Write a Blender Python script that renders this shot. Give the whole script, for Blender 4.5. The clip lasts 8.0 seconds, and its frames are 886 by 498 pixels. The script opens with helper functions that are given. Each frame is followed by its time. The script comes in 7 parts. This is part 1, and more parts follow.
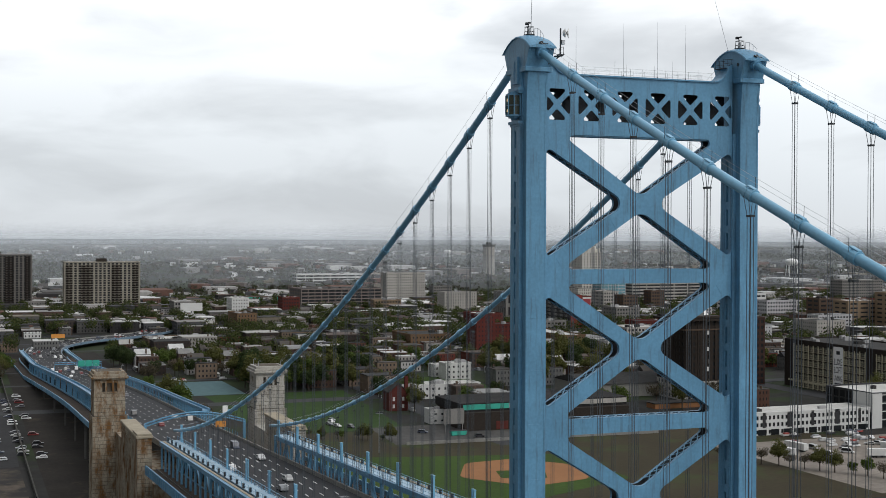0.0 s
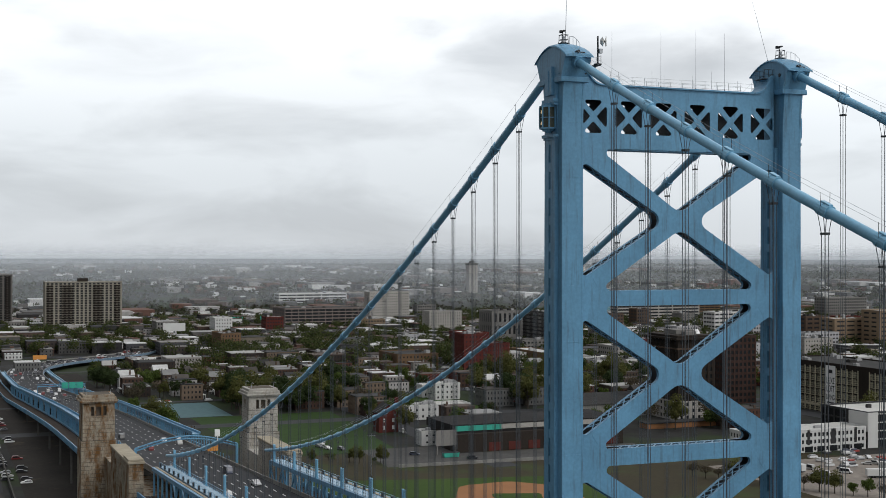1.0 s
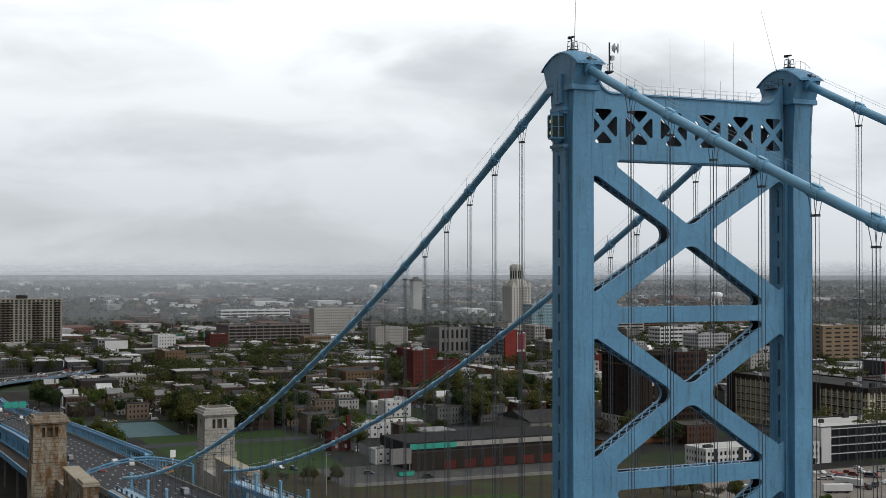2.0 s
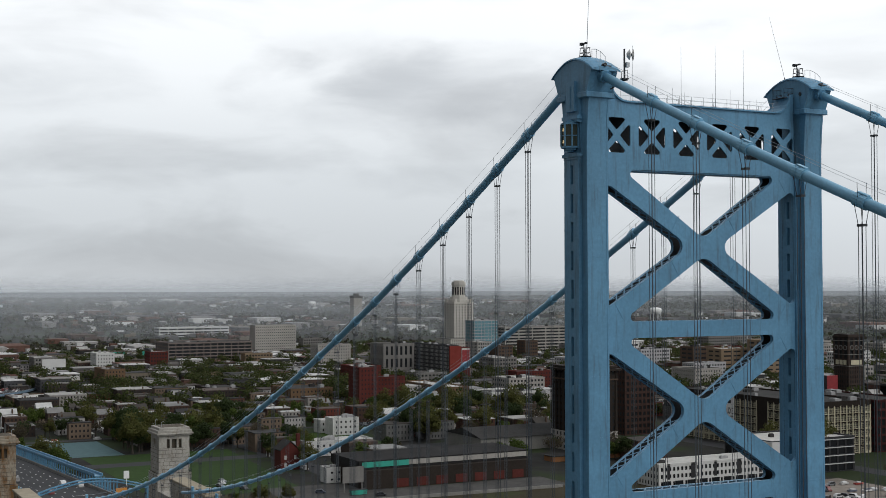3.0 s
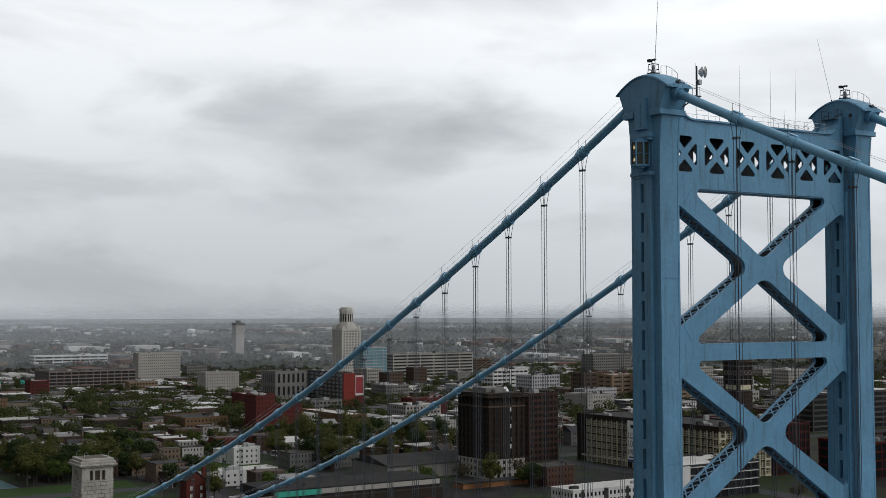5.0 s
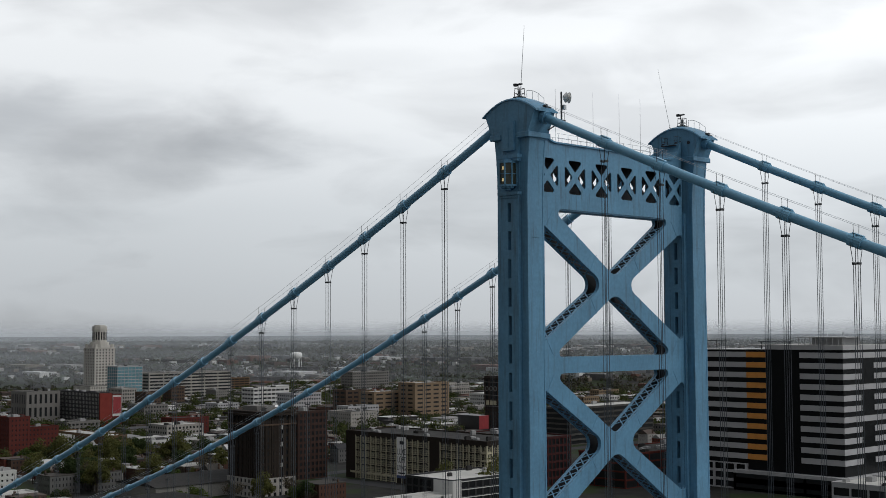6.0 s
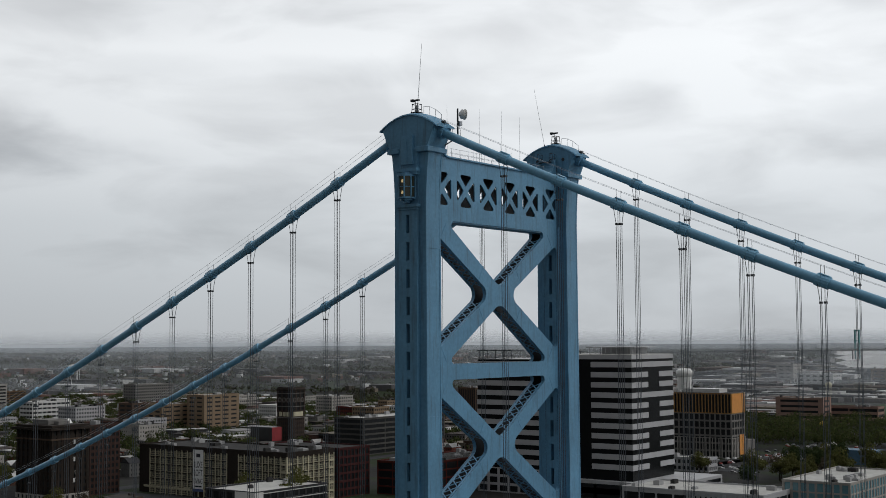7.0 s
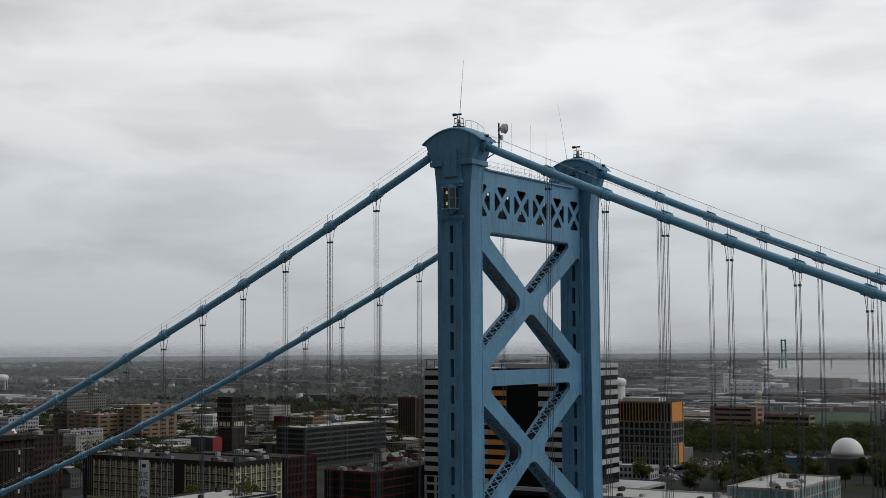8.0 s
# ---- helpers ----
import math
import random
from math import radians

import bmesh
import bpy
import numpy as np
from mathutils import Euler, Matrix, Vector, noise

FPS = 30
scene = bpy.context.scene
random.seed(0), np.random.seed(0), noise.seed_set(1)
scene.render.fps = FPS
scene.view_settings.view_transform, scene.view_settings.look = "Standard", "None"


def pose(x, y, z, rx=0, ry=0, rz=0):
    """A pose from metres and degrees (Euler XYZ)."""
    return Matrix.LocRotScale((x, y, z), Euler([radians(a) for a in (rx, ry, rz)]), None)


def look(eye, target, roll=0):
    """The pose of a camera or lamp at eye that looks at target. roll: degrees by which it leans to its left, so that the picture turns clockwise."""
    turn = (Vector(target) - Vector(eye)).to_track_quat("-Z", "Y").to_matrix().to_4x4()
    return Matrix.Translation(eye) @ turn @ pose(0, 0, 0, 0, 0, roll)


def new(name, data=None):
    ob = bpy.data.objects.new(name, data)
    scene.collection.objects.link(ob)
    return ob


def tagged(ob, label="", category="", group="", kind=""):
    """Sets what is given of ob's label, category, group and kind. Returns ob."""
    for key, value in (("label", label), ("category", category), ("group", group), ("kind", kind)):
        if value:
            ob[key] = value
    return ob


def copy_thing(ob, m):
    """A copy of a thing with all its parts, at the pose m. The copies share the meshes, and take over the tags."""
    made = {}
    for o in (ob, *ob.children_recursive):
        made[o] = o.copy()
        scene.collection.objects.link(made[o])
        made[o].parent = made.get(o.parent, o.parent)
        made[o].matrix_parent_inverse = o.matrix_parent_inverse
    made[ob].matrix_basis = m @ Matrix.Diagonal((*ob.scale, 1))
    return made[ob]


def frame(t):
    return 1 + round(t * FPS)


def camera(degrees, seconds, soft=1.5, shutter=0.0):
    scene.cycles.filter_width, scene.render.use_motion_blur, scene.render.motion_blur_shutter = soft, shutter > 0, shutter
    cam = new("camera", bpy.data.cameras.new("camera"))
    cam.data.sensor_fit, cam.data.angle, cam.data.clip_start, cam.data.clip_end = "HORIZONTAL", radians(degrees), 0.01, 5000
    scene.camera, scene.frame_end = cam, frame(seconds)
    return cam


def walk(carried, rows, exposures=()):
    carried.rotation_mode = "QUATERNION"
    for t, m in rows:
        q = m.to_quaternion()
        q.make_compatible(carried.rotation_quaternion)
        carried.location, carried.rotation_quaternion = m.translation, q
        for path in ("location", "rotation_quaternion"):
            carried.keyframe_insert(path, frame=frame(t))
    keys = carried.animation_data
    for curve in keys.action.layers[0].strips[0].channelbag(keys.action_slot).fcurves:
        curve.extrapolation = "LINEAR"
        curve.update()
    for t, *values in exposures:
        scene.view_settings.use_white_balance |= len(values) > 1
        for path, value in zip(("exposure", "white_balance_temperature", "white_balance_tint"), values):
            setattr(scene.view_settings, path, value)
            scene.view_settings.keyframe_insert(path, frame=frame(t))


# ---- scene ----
from mathutils import geometry

# ---------------------------------------------------------------- camera and its way
# World: x along the bridge (towards the main span), y across it, z up from the river; the tower stands at x = 0.
cam = camera(37.71, 8.0, soft=0.7)
ROWS = [
    (0.0, 129.305, -73.379, 94.683, -0.669, -0.24, 68.922),
    (0.5, 124.597, -74.236, 94.75, -0.263, -0.115, 68.478),
    (1.0, 120.114, -75.450, 94.78, 0.153, -0.080, 68.034),
    (1.5, 115.929, -77.140, 94.76, 0.525, -0.057, 66.876),
    (3.0, 104.731, -83.392, 94.40, 1.594, 0.128, 62.600),
    (3.5, 101.240, -86.006, 94.28, 1.967, 0.182, 61.208),
    (4.0, 98.044, -89.314, 94.15, 2.346, 0.180, 59.055),
    (5.5, 88.766, -101.582, 93.80, 3.319, 0.240, 53.710),
    (6.0, 86.273, -107.161, 93.646, 3.536, 0.220, 46.113),
    (6.5, 83.435, -112.502, 93.480, 3.781, 0.258, 40.060),
    (7.0, 80.028, -117.698, 93.364, 3.988, 0.330, 36.429),
    (7.5, 76.451, -122.656, 93.270, 4.192, 0.360, 34.804),
    (8.0, 72.549, -127.518, 93.191, 4.399, 0.324, 33.243),
]
walk(cam, [(t, pose(x, y, z, 90 + pitch, roll, yaw)) for t, x, y, z, pitch, roll, yaw in ROWS],
     exposures=[(0.0, 0.17), (1.5, 0.05), (3.5, -0.14), (5.5, -0.28), (6.5, -0.40), (8.0, -0.56)])

# ---------------------------------------------------------------- overcast sky and a soft sun
world = bpy.data.worlds.new("overcast_sky")
scene.world = world
world.use_nodes = True
wn, wl = world.node_tree.nodes, world.node_tree.links
wn.clear()


def wnode(kind, **values):
    n = wn.new(kind)
    for key, value in values.items():
        n.inputs[key].default_value = value
    return n


w_out = wn.new("ShaderNodeOutputWorld")
w_bg = wnode("ShaderNodeBackground", Strength=1.0)
w_sky = wn.new("ShaderNodeTexSky")
w_sky.sky_type, w_sky.sun_disc = "NISHITA", False
w_sky.sun_elevation, w_sky.sun_rotation = radians(46), radians(64)
w_tc = wn.new("ShaderNodeTexCoord")
w_sep = wn.new("ShaderNodeSeparateXYZ")
wl.new(w_tc.outputs["Generated"], w_sep.inputs[0])
# cloud base: greyer low down, near white higher up, dimmer again out of view overhead
w_ramp = wn.new("ShaderNodeValToRGB")
w_ramp.color_ramp.elements[0].position, w_ramp.color_ramp.elements[0].color = 0.0, (0.62, 0.645, 0.67, 1)
w_ramp.color_ramp.elements[1].position, w_ramp.color_ramp.elements[1].color = 1.0, (0.78, 0.795, 0.82, 1)
for at, tone in ((0.03, (0.67, 0.70, 0.73, 1)), (0.09, (0.80, 0.83, 0.855, 1)), (0.16, (1.05, 1.07, 1.085, 1)), (0.22, (1.15, 1.165, 1.175, 1)), (0.40, (0.80, 0.815, 0.84, 1))):
    w_ramp.color_ramp.elements.new(at).color = tone
wl.new(w_sep.outputs["Z"], w_ramp.inputs[0])
# long flat cloud banks
w_map = wn.new("ShaderNodeMapping")
w_map.inputs["Scale"].default_value = (1.0, 1.0, 3.2)
wl.new(w_tc.outputs["Generated"], w_map.inputs[0])
w_n1 = wnode("ShaderNodeTexNoise", Scale=6.0, Detail=7.0, Roughness=0.5, Distortion=0.35)
wl.new(w_map.outputs[0], w_n1.inputs["Vector"])
w_r1 = wn.new("ShaderNodeValToRGB")
w_r1.color_ramp.elements[0].position, w_r1.color_ramp.elements[0].color = 0.35, (0.69, 0.71, 0.735, 1)
w_r1.color_ramp.elements[1].position, w_r1.color_ramp.elements[1].color = 0.54, (0.975, 1.0, 1.025, 1)
wl.new(w_n1.outputs["Fac"], w_r1.inputs[0])
w_mul = wn.new("ShaderNodeMixRGB")
w_mul.blend_type, w_mul.inputs[0].default_value = "MULTIPLY", 0.62
wl.new(w_ramp.outputs[0], w_mul.inputs[1])
wl.new(w_r1.outputs[0], w_mul.inputs[2])
# broken banks of darker stratus low over the plain: bearing (degrees left of the bridge's cross axis), height, half length, half depth, weight
w_az = wn.new("ShaderNodeMath")
w_az.operation = "ARCTAN2"
w_neg = wn.new("ShaderNodeMath")
w_neg.operation, w_neg.inputs[1].default_value = "MULTIPLY", -1.0
wl.new(w_sep.outputs["X"], w_neg.inputs[0])
wl.new(w_neg.outputs[0], w_az.inputs[0])
wl.new(w_sep.outputs["Y"], w_az.inputs[1])
w_n2 = wnode("ShaderNodeTexNoise", Scale=8.5, Detail=5.0, Roughness=0.5, Distortion=0.25)
wl.new(w_map.outputs[0], w_n2.inputs["Vector"])
w_last = w_mul.outputs[0]
CLOUDS = ((60.8, 8.4, 10.0, 1.8, 0.34), (66.5, 9.6, 3.6, 1.4, 0.26), (53.0, 8.2, 4.5, 1.2, 0.24), (80.5, 8.6, 5.5, 1.5, 0.24), (62.0, 4.6, 5.0, 0.6, 0.12), (72.0, 5.4, 2.4, 0.6, 0.10),
          (17.0, 8.7, 4.5, 1.2, 0.20), (27.3, 10.6, 1.5, 1.2, 0.16), (17.8, 14.6, 1.5, 0.8, 0.16), (46.0, 11.6, 8.0, 0.7, 0.13), (42.0, 6.2, 6.0, 0.8, 0.10), (88.0, 10.8, 4.0, 1.0, 0.16), (50.0, 14.0, 4.0, 1.0, 0.12))
for bearing, height, long, deep, weight in CLOUDS:
    terms = []
    for source, centre, half in ((w_az.outputs[0], radians(bearing), radians(1.2 * long)), (w_sep.outputs["Z"], math.sin(radians(height)), radians(1.15 * deep))):
        off = wn.new("ShaderNodeMath")
        off.operation, off.inputs[1].default_value = "SUBTRACT", centre
        wl.new(source, off.inputs[0])
        div = wn.new("ShaderNodeMath")
        div.operation, div.inputs[1].default_value = "DIVIDE", half
        wl.new(off.outputs[0], div.inputs[0])
        sq = wn.new("ShaderNodeMath")
        sq.operation, sq.inputs[1].default_value = "POWER", 2.0
        absolute = wn.new("ShaderNodeMath")
        absolute.operation = "ABSOLUTE"
        wl.new(div.outputs[0], absolute.inputs[0])
        wl.new(absolute.outputs[0], sq.inputs[0])
        terms.append(sq.outputs[0])
    both = wn.new("ShaderNodeMath")
    both.operation = "ADD"
    wl.new(terms[0], both.inputs[0])
    wl.new(terms[1], both.inputs[1])
    ragged = wn.new("ShaderNodeMath")
    ragged.operation, ragged.inputs[1].default_value = "MULTIPLY_ADD", 3.6
    wl.new(w_n2.outputs["Fac"], ragged.inputs[0])
    wl.new(both.outputs[0], ragged.inputs[2])
    dense = wn.new("ShaderNodeMapRange")
    dense.interpolation_type = "SMOOTHSTEP"
    for key, value in (("From Min", 3.0), ("From Max", 1.3), ("To Min", 0.0), ("To Max", 1.1 * weight)):
        dense.inputs[key].default_value = value
    wl.new(ragged.outputs[0], dense.inputs["Value"])
    bank = wn.new("ShaderNodeMixRGB")
    bank.blend_type, bank.inputs[2].default_value = "MULTIPLY", (0.40, 0.415, 0.44, 1)
    wl.new(dense.outputs[0], bank.inputs[0])
    wl.new(w_last, bank.inputs[1])
    w_last = bank.outputs[0]
w_skymul = wn.new("ShaderNodeMixRGB")
w_skymul.blend_type, w_skymul.inputs[0].default_value, w_skymul.inputs[2].default_value = "MULTIPLY", 1.0, (0.1, 0.1, 0.1, 1)
wl.new(w_sky.outputs[0], w_skymul.inputs[1])
w_mix = wn.new("ShaderNodeMixRGB")
w_mix.inputs[0].default_value = 0.95
wl.new(w_skymul.outputs[0], w_mix.inputs[1])
wl.new(w_last, w_mix.inputs[2])
# dims the unseen sky behind the camera, so faces turned to -y go darker
w_side = wn.new("ShaderNodeMapRange")
for key, value in (("From Min", -0.9), ("From Max", 0.05), ("To Min", 0.2), ("To Max", 1.0)):
    w_side.inputs[key].default_value = value
wl.new(w_sep.outputs["Y"], w_side.inputs["Value"])
w_scale = wn.new("ShaderNodeVectorMath")
w_scale.operation = "SCALE"
wl.new(w_mix.outputs[0], w_scale.inputs[0])
wl.new(w_side.outputs[0], w_scale.inputs["Scale"])
# and brightens the sky over the river to the north
w_north = wn.new("ShaderNodeMapRange")
for key, value in (("From Min", 0.5), ("From Max", 1.0), ("To Min", 1.0), ("To Max", 1.24)):
    w_north.inputs[key].default_value = value
wl.new(w_sep.outputs["Y"], w_north.inputs["Value"])
w_scale2 = wn.new("ShaderNodeVectorMath")
w_scale2.operation = "SCALE"
wl.new(w_scale.outputs[0], w_scale2.inputs[0])
wl.new(w_north.outputs[0], w_scale2.inputs["Scale"])
wl.new(w_scale2.outputs[0], w_bg.inputs[0])
wl.new(w_bg.outputs[0], w_out.inputs[0])

sun_data = bpy.data.lights.new("sun", "SUN")
sun_data.energy, sun_data.angle, sun_data.color = 1.15, radians(32), (1.0, 0.97, 0.93)
sun = new("sun", sun_data)
sun.matrix_world = look((0, 0, 0), (-0.62, -0.30, -0.72))


# ---------------------------------------------------------------- materials
def material(name, base, rough=0.6, metal=0.0, spread=0.25, scale=0.3, fine=6.0, bump=0.15, each=0.0, stain=None, stain_at=(0.56, 0.72), stain_scale=(0.25, 0.25, 0.06)):
    """A surface with broad and fine variation of tone, fine relief, and optionally stains of another colour."""
    m = bpy.data.materials.new(name)
    m.use_nodes = True
    n, l = m.node_tree.nodes, m.node_tree.links
    b = n["Principled BSDF"]
    b.inputs["Roughness"].default_value, b.inputs["Metallic"].default_value = rough, metal
    b.inputs["Specular IOR Level"].default_value = 0.12 if rough > 0.78 else 0.5
    tc = n.new("ShaderNodeTexCoord")
    place = n.new("ShaderNodeNewGeometry")
    big = n.new("ShaderNodeTexNoise")
    big.inputs["Scale"].default_value, big.inputs["Detail"].default_value = scale, 4
    small = n.new("ShaderNodeTexNoise")
    small.inputs["Scale"].default_value, small.inputs["Detail"].default_value = fine, 5
    for t in (big, small):
        l.new(place.outputs["Position"], t.inputs["Vector"])
    add = n.new("ShaderNodeMath")
    add.operation = "MULTIPLY_ADD"
    add.inputs[1].default_value = 0.55
    l.new(big.outputs["Fac"], add.inputs[0])
    half = n.new("ShaderNodeMath")
    half.operation, half.inputs[1].default_value = "MULTIPLY", 0.45
    l.new(small.outputs["Fac"], half.inputs[0])
    l.new(half.outputs[0], add.inputs[2])
    level = n.new("ShaderNodeMapRange")
    level.inputs["From Min"].default_value, level.inputs["From Max"].default_value = 0.3, 0.7
    level.inputs["To Min"].default_value, level.inputs["To Max"].default_value = 1 - spread, 1 + spread
    l.new(add.outputs[0], level.inputs["Value"])
    tone = n.new("ShaderNodeVectorMath")
    tone.operation = "SCALE"
    tone.inputs[0].default_value = base
    l.new(level.outputs[0], tone.inputs["Scale"])
    last = tone.outputs[0]
    if each:
        info = n.new("ShaderNodeObjectInfo")
        r = n.new("ShaderNodeMapRange")
        r.inputs["To Min"].default_value, r.inputs["To Max"].default_value = 1 - each, 1 + each
        l.new(info.outputs["Random"], r.inputs["Value"])
        t2 = n.new("ShaderNodeVectorMath")
        t2.operation = "SCALE"
        l.new(last, t2.inputs[0])
        l.new(r.outputs[0], t2.inputs["Scale"])
        last = t2.outputs[0]
    if stain:
        mp = n.new("ShaderNodeMapping")
        mp.inputs["Scale"].default_value = stain_scale
        l.new(place.outputs["Position"], mp.inputs[0])
        sn = n.new("ShaderNodeTexNoise")
        sn.inputs["Scale"].default_value, sn.inputs["Detail"].default_value, sn.inputs["Roughness"].default_value = 4.0, 6, 0.6
        l.new(mp.outputs[0], sn.inputs["Vector"])
        sr = n.new("ShaderNodeMapRange")
        sr.inputs["From Min"].default_value, sr.inputs["From Max"].default_value = stain_at
        l.new(sn.outputs["Fac"], sr.inputs["Value"])
        mx = n.new("ShaderNodeMixRGB")
        l.new(sr.outputs[0], mx.inputs[0])
        l.new(last, mx.inputs[1])
        mx.inputs[2].default_value = (*stain, 1)
        last = mx.outputs[0]
    l.new(last, b.inputs["Base Color"])
    if bump:
        bp = n.new("ShaderNodeBump")
        bp.inputs["Strength"].default_value, bp.inputs["Distance"].default_value = bump, 0.05
        l.new(small.outputs["Fac"], bp.inputs["Height"])
        l.new(bp.outputs[0], b.inputs["Normal"])
    return m


def duller(m, level):
    """Less mirror-like: dusty or tinted glass."""
    m.node_tree.nodes["Principled BSDF"].inputs["Specular IOR Level"].default_value = level
    return m


def palette(name, tones, rough=0.8, scale=0.2, fine=1.5, spread=0.2, islands=True):
    """A surface whose separate pieces each take one tone out of several."""
    m = material(name, (1, 1, 1), rough, spread=spread, scale=scale, fine=fine)
    n, l = m.node_tree.nodes, m.node_tree.links
    tone = [x for x in n if x.type == "VECT_MATH"][0]
    ramp = n.new("ShaderNodeValToRGB")
    ramp.color_ramp.interpolation = "CONSTANT"
    while len(ramp.color_ramp.elements) < len(tones):
        ramp.color_ramp.elements.new(0.5)
    for i, c in enumerate(tones):
        ramp.color_ramp.elements[i].position = i / len(tones)
        ramp.color_ramp.elements[i].color = (*c, 1)
    if islands:
        src = n.new("ShaderNodeNewGeometry").outputs["Random Per Island"]
    else:
        src = n.new("ShaderNodeObjectInfo").outputs["Random"]
    l.new(src, ramp.inputs[0])
    l.new(ramp.outputs[0], tone.inputs[0])
    return m


BLUE = material("blue_bridge_paint", (0.115, 0.275, 0.42), 0.42, spread=0.19, scale=0.25, fine=3.0, bump=0.1, stain=(0.07, 0.11, 0.135), stain_at=(0.53, 0.82), stain_scale=(0.5, 0.5, 0.05))
BLUE.node_tree.nodes["Principled BSDF"].inputs["Specular IOR Level"].default_value = 0.3
BLUE_PALE = material("pale_blue_cable_paint", (0.17, 0.385, 0.55), 0.35, spread=0.14, scale=0.4, fine=4.0, bump=0.06, stain=(0.10, 0.17, 0.21), stain_at=(0.62, 0.85))
BLUE_GREY = material("weathered_grey_blue_steel", (0.12, 0.19, 0.26), 0.6, spread=0.25, scale=0.1, fine=1.5, stain=(0.07, 0.08, 0.085), stain_at=(0.5, 0.7))
BLUE_WALK = material("faded_blue_walkway", (0.34, 0.46, 0.55), 0.7, spread=0.2, scale=0.4, fine=2.0)
ROPE = material("grey_wire_rope", (0.055, 0.065, 0.075), 0.6, 0.2, spread=0.15, scale=0.5, fine=12)
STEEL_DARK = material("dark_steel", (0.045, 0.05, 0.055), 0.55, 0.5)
STEEL_PALE = material("galvanised_steel", (0.42, 0.44, 0.46), 0.45, 0.6)
BRASS = material("lantern_glass", (0.05, 0.058, 0.042), 0.2, 0.0, spread=0.3, fine=4)
WHITE = material("white_paint", (0.76, 0.76, 0.74), 0.6, spread=0.08)
ASPHALT = material("asphalt", (0.047, 0.048, 0.051), 0.9, spread=0.25, scale=0.05, fine=1.2)
CONCRETE = material("concrete", (0.22, 0.215, 0.20), 0.85, spread=0.25, scale=0.1, fine=1.5)
BEIGE = material("beige_ledge", (0.33, 0.29, 0.22), 0.8)
GRANITE = material("weathered_granite", (0.29, 0.255, 0.20), 0.85, spread=0.35, scale=0.25, fine=1.6, bump=0.4, stain=(0.15, 0.08, 0.034), stain_at=(0.44, 0.62), stain_scale=(0.12, 0.12, 0.05))
GRANITE_PALE = material("pale_granite", (0.36, 0.345, 0.31), 0.85, spread=0.3, scale=0.25, fine=1.6, bump=0.4, stain=(0.15, 0.11, 0.06), stain_at=(0.58, 0.75), stain_scale=(0.12, 0.12, 0.05))
GRANITE_JOINT = material("granite_joint", (0.105, 0.09, 0.072), 0.95)
GLASS = material("window_glass", (0.014, 0.016, 0.018), 0.3, 0.0, spread=0.4, scale=0.08, fine=0.4, bump=0.0)
duller(GLASS, 0.2)
GLASS_TEAL = material("teal_glass", (0.13, 0.26, 0.30), 0.15, 0.0, spread=0.25, scale=0.08, fine=0.4, bump=0.0)
ORANGE = material("orange_panel", (0.62, 0.26, 0.05), 0.6, spread=0.15)
GREEN_SIGN = material("green_sign", (0.03, 0.33, 0.25), 0.5, spread=0.1)
RED = material("red_cladding", (0.26, 0.025, 0.03), 0.6)
RUST = material("rail_ballast", (0.055, 0.044, 0.036), 0.95, spread=0.3, fine=3)


